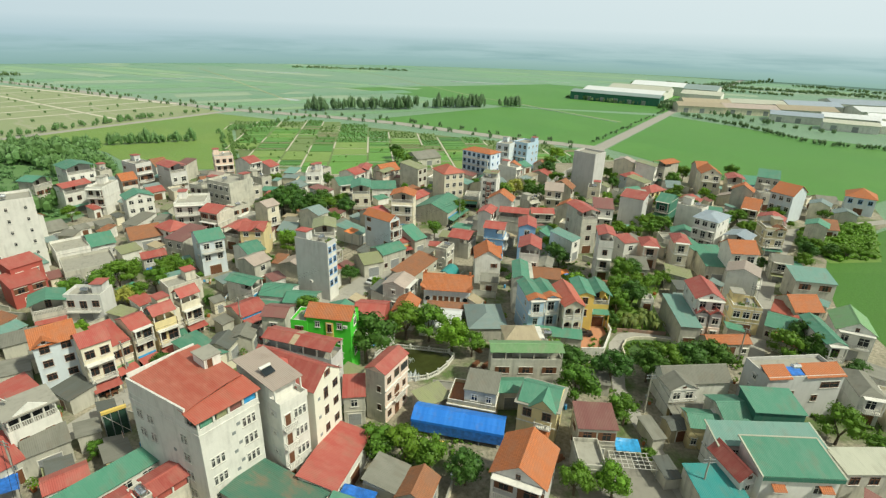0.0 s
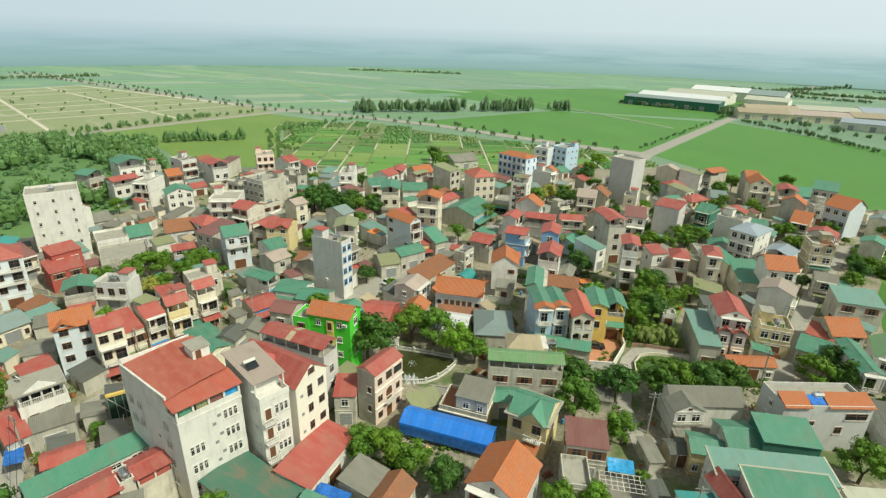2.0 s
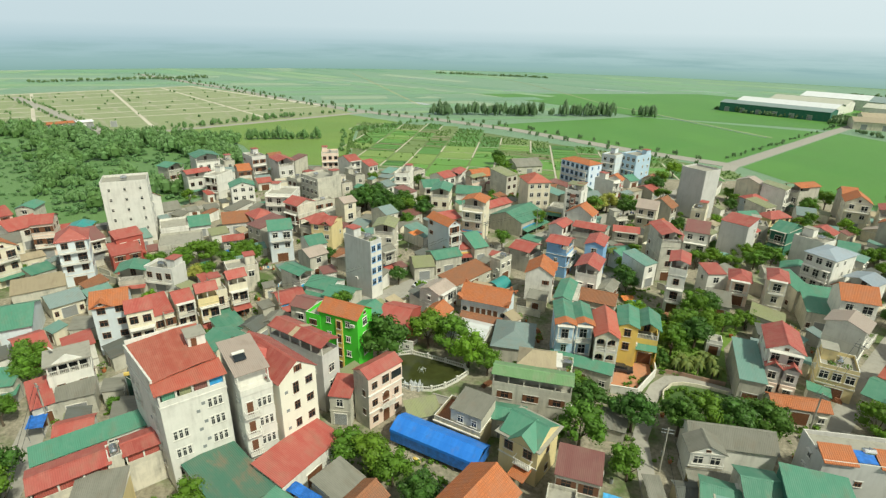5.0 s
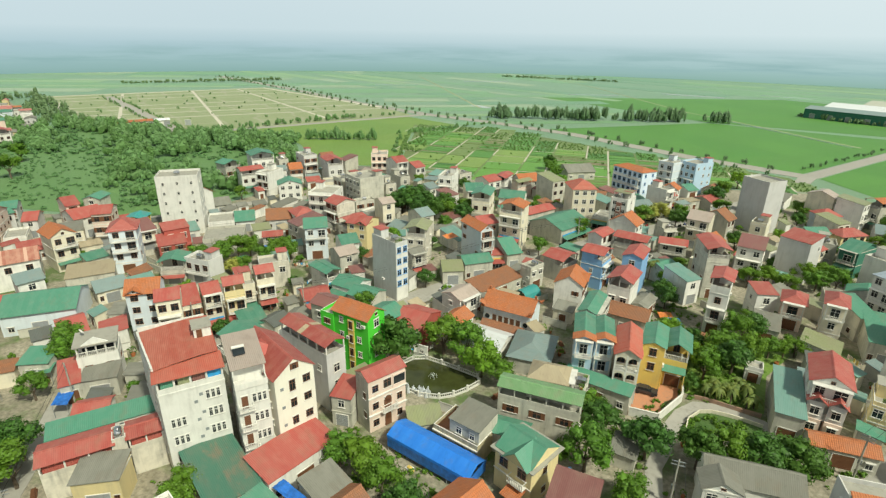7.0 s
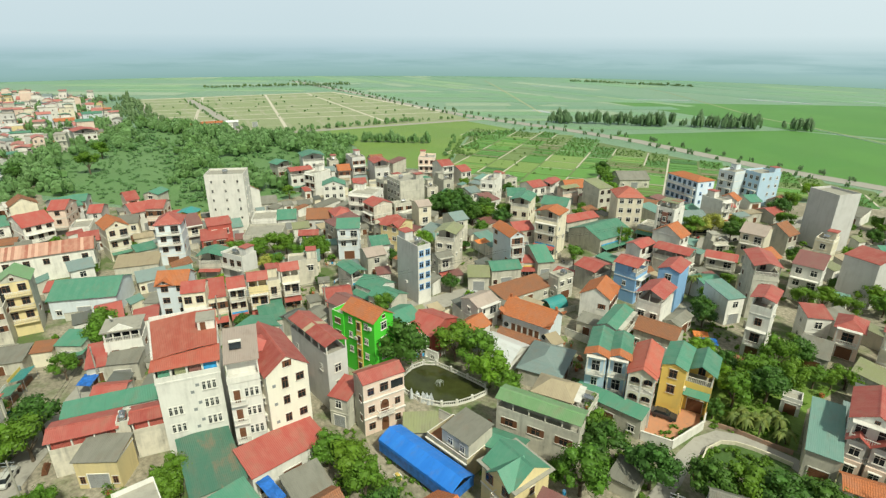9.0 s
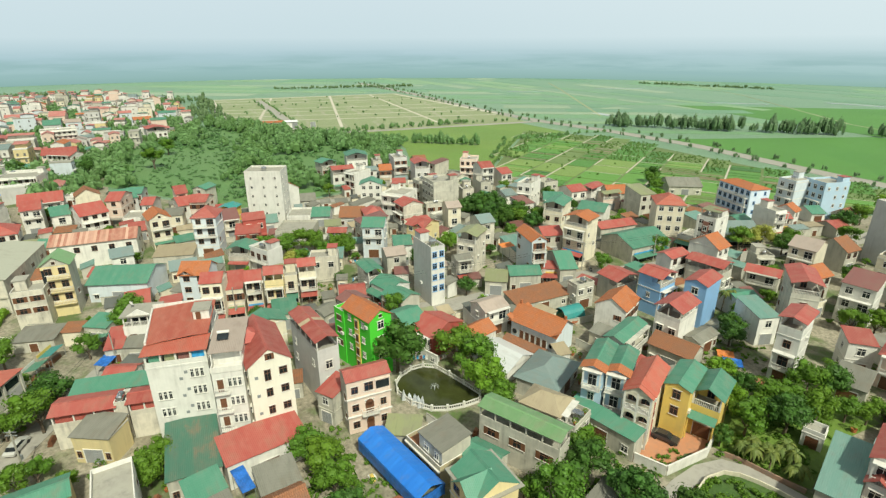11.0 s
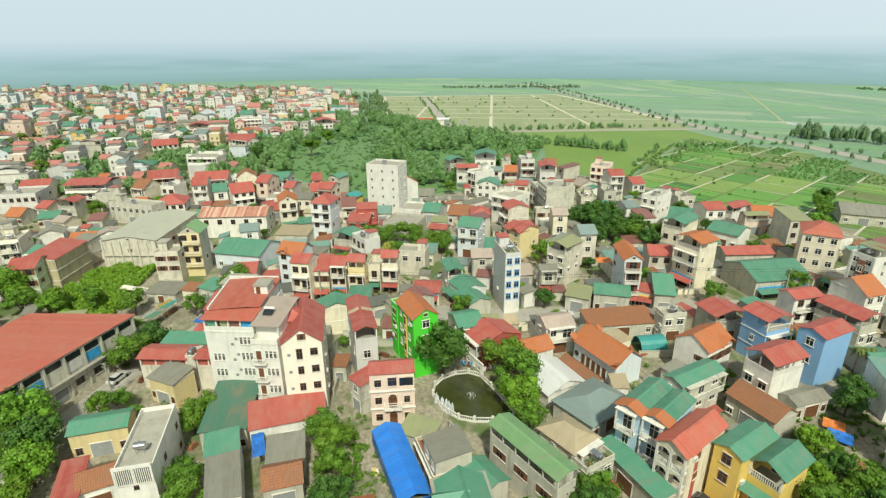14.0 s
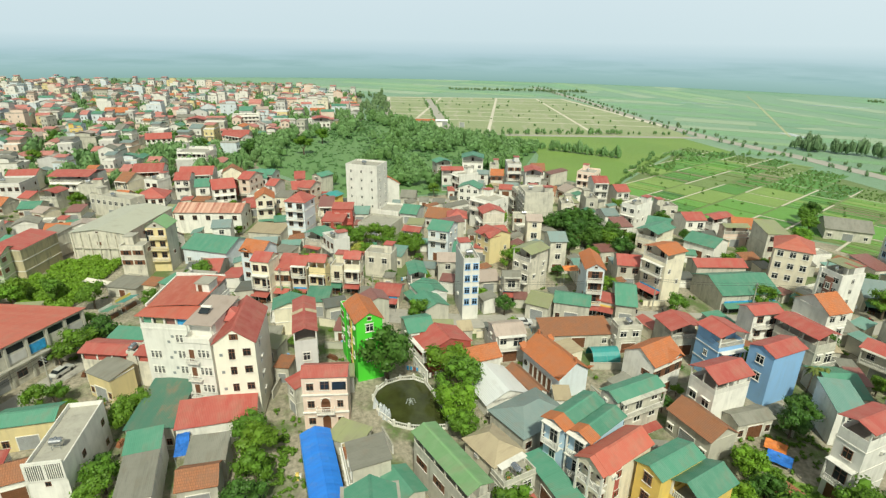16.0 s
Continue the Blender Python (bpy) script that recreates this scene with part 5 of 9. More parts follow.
def solar_heater(x, y, z, rz):
    heater = tagged(base("solar_heater", x, y, z, rz), "white solar water heater on a roof", "solar heater", "rooftop heaters")
    part("drum", Form().tube((-0.9, 0.5, 0.62), (0.9, 0.5, 0.62), 0.26, 0.26, 12), TRIM, heater)
    part("collector", closed(Form(), [(-0.85, -0.9, 0.08), (0.85, -0.9, 0.08), (0.85, 0.35, 0.55), (-0.85, 0.35, 0.55)], [(0, 1, 2, 3)], 0.05), GLASS, heater)
    for u in (-0.67, 0.67):
        part("leg", Form().box(u - 0.03, 0.45, -0.12, u + 0.03, 0.52, 0.4), STEEL, heater)


def gable_block():
    e = tagged(base("apartment_block", -16.4, 67.4, 0, 66), "cream-white gabled apartment block with a red tin roof", "apartment block")
    RECTS.append(rect(-16.4, 67.4, 66, 6.5, 12.5))
    w, d, h, r = 6.5, 12.5, 15.4, 2.4
    a = w / 2
    f = Form()
    f.v += [(-a, 0, -0.3), (a, 0, -0.3), (a, d, -0.3), (-a, d, -0.3), (-a, 0, h), (a, 0, h), (a, d, h), (-a, d, h), (0, 0, h + r), (0, d, h + r)]
    f.f += [(0, 1, 5, 8, 4), (1, 2, 6, 5), (2, 3, 7, 9, 6), (3, 0, 4, 7), (5, 6, 9, 8), (7, 4, 8, 9)]
    f.m += [0] * 6
    part("wall", f, plaster("cream_white_paint", (0.82, 0.78, 0.66), 0.18), e)
    o = part("roof", roof_gable(d, w, r, 0.3), ROOFS["R"], e, at=(0, d / 2, h), rz=90)
    part("ridge_cap", ridge_cap(d, w, r, 0.3), ROOFS["R"], o)
    part("dormer", roof_gable(4.2, 5.2, 1.5, 0.3, hip=True), ROOFS["R"], e, at=(-2.2, 7.8, h + 1.3), rz=90)
    part("dormer_wall", Form().box(-4.4, 6.2, h - 1.2, -0.6, 9.6, h + 1.29), WALLS["w"], e)
    window(e, 0.1, 0, h + 0.55, 0, 0.75, 1.1, 2)
    for i in range(4):
        z = 2.2 + i * 3.3
        window(e, -0.5, 0, z + (0.2 if i == 3 else 0.6), 0, 1.0, 2.0 if i == 3 else 1.5, 0)
        window(e, 1.9, 0, z + 0.8, 0, 1.25, 1.35, 0)
        small_box(e, -2.2, 0, z + 0.9, 0)
        for v in (2.2, 6.5):
            window(e, -a, v, z + 0.7, -90, 0.8, 1.0, 1)
        window(e, a, 3.5, z + 0.7, 90, 0.9, 1.2, 1)


white_block()
solar_heater(-24.3, 64.9, 18.32, 51)
stair_tower()
gable_block()
hall = house(-67.3, 9.36, 310, 44.0, 30.0, 2, 4.7, "sx", "E", "g", rise=4.0, bands=False, over=0.5, front="none", cols=1, sides=0, word="long two-storey cement market hall with a red tin roof")

for k in range(12):
    part("column", Form().box(-0.22, -0.3, -0.2, 0.22, -0.095, 8.45), WALLS["g"], hall, at=(21.6 - k * 3.92, 30, 0), rz=180)
for k in range(11):
    u = -19.64 + k * 3.92
    # Flat dark sheet coloured as the shaded inside of the open gallery
    part("opening", Form().box(u - 1.5, -0.02, 6.9, u + 1.5, -0.004, 8.2), GLASS, hall, at=(0, 30, 0), rz=180)
    if k in (3, 4, 5, 8):
        part("blue_sheet", Form().box(u - 1.55, -0.09, 4.75 + 0.2 * (k % 2), u + 1.45, -0.06, 6.7), AZURE, hall, "faded sky-blue plastic sheet", at=(0, 30, 0), rz=180)
    elif k % 3:
        part("screen", Form().box(u - 1.6, -0.07, 4.75, u + 1.6, -0.03, 6.5), WALLS["a"], hall, at=(0, 30, 0), rz=180)
    if k % 4 != 2:
        window(hall, -u, 30, 1.3, 180, 1.8, 1.5, 0)
    else:
        part("door", door_mesh(2.6, 2.6, 1), None, hall, at=(-u, 30, 0.02), rz=180)
part("ledge", Form().box(-22, -1.1, 4.3, 22, -0.304, 4.45), CONCRETE, hall, at=(0, 30, 0), rz=180)


def tarp(x, y, rot, w, d, h, mat, word):
    """A sagging sheet tied over four poles."""
    e = tagged(base("tarpaulin", x, y, 0, rot), word, "tarpaulin")
    TAKEN.append((x, y, max(w, d) * 0.5))
    g = random.Random(int(x * 10))
    nx, ny = 7, 6
    top = [(w * (i / (nx - 1) - 0.5), d * (j / (ny - 1) - 0.5), h - 0.35 * math.sin(math.pi * i / (nx - 1)) * math.sin(math.pi * j / (ny - 1)) + g.uniform(-0.07, 0.07) + 0.4 * j / ny) for i in range(nx) for j in range(ny)]
    part("sheet", closed(Form(), top, [(i * ny + j, i * ny + ny + j, i * ny + ny + j + 1, i * ny + j + 1) for i in range(nx - 1) for j in range(ny - 1)], 0.02), mat, e)
    for sx in (-1, 1):
        for sy, up in ((-1, 0), (1, 0.33)):
            part("pole", Form().tube((sx * (w / 2 - 0.15), sy * (d / 2 - 0.15), -0.1), (sx * (w / 2 - 0.15), sy * (d / 2 - 0.15), h + up - 0.1), 0.04, 0.04, 6), IRON, e)


tarp(-60.8, 58.8, 130, 3.8, 2.4, 2.5, BLUE_SHEET, "creased blue tarpaulin tied over poles in a yard")
tarp(31.6, 69.3, -5, 4.0, 2.6, 1.9, AZURE, "bright blue tarpaulin over a yard pen")
tarp(-10.6, 57.2, 77, 1.9, 5.0, 3.6, BLUE_SHEET, "blue tarpaulin lean-to beside a shed")
tarp(38.2, 137.0, 20, 3.6, 2.6, 0.7, BLUE_SHEET, "blue tarpaulin over a low heap in a garden")
sheet("cement_yard", [(22, 58.5), (21.5, 66.5), (30, 70), (37.5, 68.5), (37, 58.5)], 0.02, plaster("old_cement_yard", (0.27, 0.255, 0.215), 0.9, 0.95), "worn cement yard between low walls")
for q in ((26.5, 61.5, 4.5), (33.0, 64.0, 4.0), (33.0, 59.5, 3.0)):
    TAKEN.append(q)

pen = tagged(base("lattice_pergola", 31.2, 65.8, 0, -5), "low pergola of white bars over a cement yard", "pergola")
for k in range(9):
    part("bar", Form().box(-3.4 + k * 0.85, -1.7, 2.1, -3.34 + k * 0.85, 1.7, 2.16), TRIM, pen)
for k in range(5):
    part("rail", Form().box(-3.45, -1.7 + k * 0.84, 2.164, 3.5, -1.64 + k * 0.84, 2.22), TRIM, pen)
for u in (-3.4, 3.4):
    for v in (-1.6, 1.6):
        part("post", Form().box(u - 0.05, v - 0.05, -0.1, u + 0.05, v + 0.05, 2.096), IRON, pen)
house(23.7, 62.0, -2, 4.0, 5.8, 1, 4.0, "flat", "C", "g", front="none", awning="", tank=False, word="bare cement annex with a walled flat roof terrace")
# low workshop yards along the west street
cage = tagged(base("mesh_cage", -52.5, 71.5, 0, 38), "tall dark green mesh cage with a yellow top rail", "mesh cage")
RECTS.append(rect(-52.5, 71.5, 38, 3.6, 2.5))
DARKNET = plainish("dark_green_net", (0.02, 0.06, 0.04), 0.8, vary=0.3)
for k in range(4):
    part("post", Form().tube((-1.7 + k * 1.13, 0, -0.1), (-1.7 + k * 1.13, 0, 5.6), 0.07, 0.07, 6), IRON, cage)
part("net", Form().box(-1.7, 0.08, 0.2, 1.7, 0.11, 5.2), DARKNET, cage)
part("side_net", Form().box(1.67, 0.12, 0.2, 1.7, 2.4, 5.2), DARKNET, cage)
part("top_rail", Form().box(-1.8, -0.2, 5.2, 1.8, 0.3, 5.7), WALLS["y"], cage, "yellow painted top rail")
part("brace", Form().tube((-1.6, 0.02, 5.0), (1.6, 0.02, 0.4), 0.04, 0.04, 5), TRIM, cage)
for x, y, rz, w, d, h, col, wall in ((-58.0, 71.0, 124, 5.5, 3.6, 3.0, "K", "g"), (-66.5, 70.0, -40, 6.5, 5.0, 3.2, "K", "c"), (-66.0, 78.0, -30, 6.0, 4.5, 3.0, "D", "g"), (-70.5, 84.0, -30, 6.5, 4.2, 2.8, "K", "g"), (-76.0, 77.0, -35, 7.0, 5.0, 3.2, "R", "w"),
                                     (-54.0, 62.5, 130, 4.5, 3.0, 2.8, "D", "g"), (-47.5, 66.0, 130, 4.5, 3.4, 3.0, "K", "Y"), (-58.5, 52.0, 132, 5.0, 3.5, 2.9, "K", "g"), (-53.0, 46.5, 132, 5.0, 3.5, 3.0, "N", "w")):
    if free(x, y, rz, w, d, 0.0):
        shed(x, y, rz, w, d, h, col, wall, 0.5)
sheet("hedge_ground", [(123, 152), (127, 168), (128, 180), (144, 191), (168, 192), (141, 154)], -0.02, GRASSY, "rough green bank beside the field")

def stall(x, y, rot, w, col, board, word):
    """A street stall: posts, tilted awning, counter, sign board with a line of plain marks."""
    e = tagged(base("market_stall", x, y, 0.02, rot), word, "stall", "street stalls")
    TAKEN.append((x, y, w * 0.45))
    a = w / 2
    part("awning", closed(Form(), [(-a, -1.4, 2.3), (a, -1.4, 2.3), (a, 1.2, 2.9), (-a, 1.2, 2.9)], [(0, 1, 2, 3)], 0.04), ROOFS[col], e)
    for u in (-a + 0.1, a - 0.1):
        for v, z in ((-1.3, 2.28), (1.1, 2.84)):
            part("post", Form().tube((u, v, -0.1), (u, v, z), 0.04, 0.04, 6), IRON, e)
    part("counter", Form().box(-a + 0.3, -0.5, 0.0, a - 0.3, 0.2, 0.85), WOODEN, e)
    sb = part("sign_board", Form().box(-a, -1.5, 2.35, a, -1.44, 2.95), board, e)
    k, u = 0, -a + 0.3
    while u < a - 0.5:
        d = (0.34, 0.22, 0.42, 0.28)[k % 4]
        part("mark", Form().box(u, -1.53, 2.5, u + d, -1.504, 2.8), WALLS["r"], sb)
        u, k = u + d + 0.14, k + 1


stall(-50.2, 66.6, 128, 5.0, "K", WALLS["p"], "street stall under a grey awning with a red-marked sign")
stall(-55.6, 60.6, 132, 4.6, "N", WALLS["w"], "street stall under an olive awning with a white sign")
stall(-68.6, 67.4, -48, 4.4, "Q", WALLS["n"], "street stall under a teal awning beside a lane")
stall(-73.4, 53.6, -48, 4.6, "Q", WALLS["y"], "street stall under a teal awning with yellow boards")
stall(-69.6, 49.8, -48, 3.8, "G", WALLS["w"], "street stall under a green awning beside a market hall")
stall(-72.4, 63.4, -48, 3.6, "G", WALLS["w"], "street stall under a green awning beside a lane")

# ---------- blue canopy ----------
can = tagged(base("blue_canopy", 4.1, 73.9, 0, -13), "long blue plastic canopy with side curtains on steel posts", "canopy")
RECTS.append(rect(4.1, 71.5, -13, 16.0, 4.8))
f = Form()
N = 13
prof = [(-2.45, 2.7), (-2.4, 3.15), (-1.2, 3.75), (0, 4.2), (1.2, 3.75), (2.4, 3.15), (2.45, 2.7)]
tops = [(-7.9 + 15.8 * i / (N - 1), y, z - (0.1 * (1 - abs(y) / 3) if i % 2 else 0)) for i in range(N) for y, z in prof]
closed(f, tops, [(i * 7 + j, i * 7 + 7 + j, i * 7 + 8 + j, i * 7 + 1 + j) for i in range(N - 1) for j in range(6)], 0.03)
part("sheet", f, ROOFS["U"], can)
for y0 in (-2.43, 2.4):
    part("side_curtain", Form().box(-7.8, y0, 0.9, 7.8, y0 + 0.03, 2.72), BLUE_SHEET, can)
part("end_curtain", Form().box(7.8, -2.3, 1.2, 7.83, 2.3, 3.1), BLUE_SHEET, can)
for i in range(5):
    for sy in (-2.3, 2.3):
        part("post", Form().tube((-7.7 + i * 3.85, sy, -0.1), (-7.7 + i * 3.85, sy, 3.1), 0.05, 0.05, 6), IRON, can)
shed(0.5, 78.6, 34, 5.6, 4.2, 2.7, "N", "g", 0.4)
shed(31.2, 84.6, -8, 4.0, 4.4, 2.6, "K", "g", 0.4)
heap = tagged(base("sack_pile", 0.7, 71.0, 0, -20), "yellow and white sacks heaped beside a canopy", "sacks")
for k, (u, v, z) in enumerate(((0, 0, 0), (0.75, 0.1, 0), (0.3, 0.5, 0), (0.35, 0.15, 0.32))):
    part("sack", closed(Form(), [(u - 0.4, v - 0.25, z + 0.22), (u + 0.4, v - 0.25, z + 0.22), (u + 0.4, v + 0.25, z + 0.22), (u - 0.4, v + 0.25, z + 0.22), (u, v, z + 0.36)], [(0, 1, 4), (1, 2, 4), (2, 3, 4), (3, 0, 4)], 0.26), WALLS["y"] if k % 2 else WALLS["w"], heap)

# ---------- houses ----------
wh = house(-110.5, 49.1, 56, 15.9, 27.0, 2, 9.0, 'gy', 'I', 's', front="none", plain=True, rise=1.2, sides=2, awning="", cols=1, word="long rain-stained workshop hall with a pale grey-green tin roof")
for k in range(7):
    part("buttress", Form().box(-0.22, -0.35, -0.2, 0.22, -0.004, 8.8), WALLS["s"], wh, at=(-7.7 + k * 2.57, 0, 0))
for k in range(9):
    part("buttress", Form().box(-0.22, -0.35, -0.2, 0.22, -0.004, 8.8), WALLS["s"], wh, at=(-7.95, 1.5 + k * 3.0, 0), rz=-90)
part("ledge", Form().box(-7.95, -0.5, 4.3, 7.95, -0.36, 4.6), WALLS["s"], wh)
lav = house(-17.3, 79.5, 72, 4.0, 13.4, 4, 13.4, 'tin', 'R', 'a', front="none", airy=True, awning="", bands=False, wstyle=4, cols=1, sides=1, rise=0.75, over=0.25, word="narrow lavender-grey house with a gallery under a red tin roof")
part("ridge_strip", closed(Form(), [(-2.3, -0.55, 0.0), (0, -0.55, 0.82), (0, 0.55, 0.82), (-2.3, 0.55, 0.0), (2.3, -0.55, 0.0), (2.3, 0.55, 0.0)], [(0, 1, 2, 3), (1, 4, 5, 2)], 0.05), ROOFS["T"], lav, at=(0, 7.4, 13.46))
house(-68.0, 82.4, 40, 6.4, 6.4, 4, 11.2, 'gx', 'O', 'Q', gable=-1, front="none", cols=2, bands=False, wstyle=0, sides=1, awning="")
house(-60.9, 82.6, 46, 4.7, 5.4, 3, 10.9, 'gx', 'R', 'c', cols=2, wstyle=0, rise=1.5, over=0.3, awning="")
house(-60.1, 87.6, 54, 3.8, 7.5, 2, 7.6, 'sx', 'R', 'c', awning="R", cols=2, rise=1.6, over=0.2)
house(-57.6, 91.2, 54, 3.8, 6.5, 3, 9.2, 'gx', 'R', 'c', cols=2, wstyle=0, rise=1.4, over=0.2, awning="")
house(-54.8, 95.0, 50, 4.3, 3.5, 3, 10.4, 'tin', 'R', 'Y', airy=True, rise=1.3, over=0.3, cols=2, wstyle=0, awning="")
house(-56.3, 100.7, 52, 3.2, 7.0, 2, 6.8, 'flat', 'C', 'c', cols=1, awning="", tank=False)
house(-53.7, 104.0, 52, 4.2, 3.4, 3, 9.8, 'tin', 'R', 'c', airy=True, rise=1.3, over=0.3, cols=2, wstyle=0, awning="")
house(-46.0, 91.3, 58, 5.3, 6.3, 1, 4.0, 'sx', 'G', 'g')
house(-41.5, 94.6, 82, 5.0, 4.8, 1, 4.0, 'gx', 'D', 'g')
house(-38.5, 98.5, 93, 5.0, 4.5, 1, 4.0, 'gx', 'K', 'g')
house(-34.2, 98.3, -7, 5.1, 5.2, 2, 8.0, 'gx', 'M', 'g')
house(-15.2, 102.2, -5, 6.7, 9.7, 2, 5.0, 'gx', 'R', 'r')
house(-18.1, 104.0, 75, 5.5, 7.0, 2, 6.0, 'gx', 'G', 'g')
pk = house(-6.9, 78.9, 62, 7.4, 3.9, 3, 10.4, 'gx', 'R', 'p', awning="", front="none", cols=1, sides=0, bands=False, rise=0.9, over=0.25, wstyle=0, word="three-storey pink house with arched doors and a red tin roof")
part("side_render", Form().box(-0.05, 0.0, -0.2, -0.004, 3.9, 10.3), WALLS["g"], pk, "bare grey stained cement side", at=(-3.7, 0, 0))
for v, z in ((1.2, 6.4), (1.2, 2.6)):
    window(pk, -3.755, v, z, -90, 0.7, 1.2, 0)
for z in (3.35, 6.85):
    part("ledge", Form().box(-3.85, -0.32, 0, 3.85, -0.004, 0.16), TRIM, pk, at=(0, 0, z))
for z in (0.95, 4.35, 7.8):
    window(pk, -2.4, 0, z, 0, 1.15, 1.35, 0)
    if z < 7:
        window(pk, 2.4, 0, z, 0, 1.0, 1.35, 0)
for z, b in ((0.02, 0), (3.52, 1)):
    dd = part("arched_door", Form().box(-0.65, -0.08, 0, 0.65, -0.004, 2.0).tube((0, -0.08, 2.0), (0, -0.004, 2.0), 0.65, 0.65, 16), WOODEN, pk, at=(0, 0, z))
    part("arch_trim", Form().sweep([(0.74 * math.cos(math.pi * i / 8), -0.06, 2.0 + 0.74 * math.sin(math.pi * i / 8)) for i in range(9)], 0.07, 5), TRIM, dd)
    if b:
        bb2 = part("balcony", Form().box(-1.5, -0.95, -0.14, 1.5, -0.33, 0), TRIM, pk, at=(0, 0, z + 0.0))
        part("railing", rail_mesh(3.0, 0.95), None, bb2, at=(0, 0, 0.004))
# No real recess: a dark plate gives the loggia its shade
part("loggia", Form().box(1.2, -0.03, 7.1, 3.5, -0.006, 9.4), GLASS, pk)
part("loggia_frame", Form().box(1.05, -0.14, 9.4, 3.68, -0.004, 9.7).box(1.05, -0.14, 7.02, 1.2, -0.004, 9.4).box(3.5, -0.14, 7.02, 3.68, -0.004, 9.4).box(1.2, -0.14, 7.02, 3.5, -0.035, 7.75), WALLS["p"], pk)
house(-13.9, 75.3, 8, 3.6, 5.0, 2, 6.0, 'sx', 'R', 'g')
house(-12.0, 62.5, 73, 12.0, 5.8, 1, 4.5, 'sx', 'R', 'w')
house(-16.4, 53.3, 63, 7.2, 12.2, 1, 4.3, 'sx', 'F', 'g', rise=0.8)
ra = house(-40.6, 48.3, 53, 9.1, 4.5, 2, 6.7, 'tin', 'R', 's', front="none", airy=True, awning="", bands=False, sides=0, cols=3, rise=0.6)
part("curtain", Form().box(-4.2, 0.26, 4.5, 4.2, 0.3, 6.5), ROOFS["R"], ra, "red sheet curtain between the posts")
house(-37.3, 52.6, 53, 1.8, 3.2, 2, 6.6, 'flat', 'C', 's', plain=True, front="none", tank=True, awning="", blank=True, word="narrow stained stair house carrying a steel water tank")
house(-44.5, 54.9, 53, 14.5, 3.5, 2, 5.5, 'sx', 'G', 'w')
rb = house(-35.2, 55.3, 53, 4.6, 3.8, 2, 7.0, 'tin', 'R', 's', front="none", airy=True, awning="", bands=False, sides=0, cols=1, rise=0.5)
part("curtain", Form().box(-2.0, 0.26, 4.7, 2.0, 0.3, 6.8), ROOFS["R"], rb, "red sheet curtain between the posts")
house(-35.5, 47.0, 33, 6.2, 4.7, 1, 5.0, 'sx', 'K', 'Y')
house(-51.3, 57.5, 40, 5.3, 3.5, 1, 4.0, 'gx', 'R', 'w')
house(-74.2, 62.3, 31, 5.3, 4.9, 1, 4.0, 'sx', 'G', 'g')
house(-92.1, 74.4, 43, 14.4, 12.4, 1, 5.0, 'gx', 'G', 'Q')
house(-58.5, 64.1, 41, 5.8, 4.2, 1, 4.0, 'sx', 'K', 'g')
house(-61.5, 60.9, 56, 3.2, 7.4, 1, 4.0, 'sx', 'R', 'g')
house(-97.6, 115.7, 54, 7.4, 7.4, 2, 5.5, 'sx', 'R', 'r')
house(-101.5, 121.0, 60, 7.0, 5.5, 2, 8.0, 'sx', 'R', 'r')
house(-102.9, 105.0, 46, 6.7, 8.3, 4, 12.7, 'hip', 'R', 'Q', rise=2.2)
house(-127.5, 116.4, 41, 5.4, 8.2, 3, 10.6, 'gx', 'R', 'p')
house(-119.6, 99.6, 75, 6.0, 9.0, 3, 10.4, 'gy', 'O', 'c', cols=2, sides=0)
house(-122.2, 80.9, 59, 22.3, 10.3, 2, 7.5, 'gx', 'S', 'w', cols=5, front="none", bands=False, rise=1.8)
ty = house(-94.4, 63.2, 60, 5.6, 6.4, 4, 13.2, 'gy', 'Z', 'g', skin='Y', front="none", cols=2, bands=False, sides=1, wstyle=0, awning="", rise=1.9, word="narrow four-storey yellow-fronted house with a pale green gable roof")
part("stair_slot", Form().box(-2.75, -0.16, 0.3, -2.0, -0.104, 12.2), GLASS, ty, "dark glazed stair slot")
for k in range(3):
    b = part("balcony", Form().box(-1.8, -1.0, -0.14, 2.75, -0.104, 0.0), WALLS["Y"], ty, at=(0, 0, 3.3 + k * 3.3))
    part("railing", rail_mesh(4.4, 0.95), None, b, at=(0.48, 0, 0))
shed(-81.2, 52.6, 48, 8.0, 6.0, 2.6, 'K', 'g', 0.5)
house(-93.2, 56.6, 60, 6.4, 6.0, 3, 8.6, 'flat', 'C', 's', front="none", cols=2, sides=1, bands=False, awning="", tank=False)
shed(-103.9, 94.5, 50, 11.0, 7.5, 3.2, 'T', 'g', 0.9)
house(-146.2, 191.9, 79, 7.6, 6.6, 3, 9.5, 'tin', 'G', 'g')
house(-138.8, 203.2, 54, 9.9, 10.4, 4, 11.7, 'tin', 'G', 'w')
house(-129.5, 185.5, 61, 9.4, 6.4, 3, 9.5, 'tin', 'R', 'w')
house(-120.8, 181.3, 0, 5.8, 9.9, 3, 9.5, 'flat', 'C', 'w')
house(-101.5, 174.6, 41, 8.3, 7.0, 3, 9.0, 'gy', 'G', 'w')
house(-80.1, 164.5, 14, 9.4, 10.4, 3, 10.1, 'flat', 'C', 'w')
house(-120.0, 213.5, 57, 6.4, 10.4, 3, 10.6, 'flat', 'C', 't')
house(-105.7, 212.4, 53, 6.9, 10.4, 3, 10.6, 'tin', 'R', 'a')
house(-77.0, 180.9, -28, 11.1, 10.4, 4, 12.7, 'flat', 'C', 'g')
house(-95.3, 233.9, 27, 7.8, 10.4, 3, 9.5, 'flat', 'C', 'p')
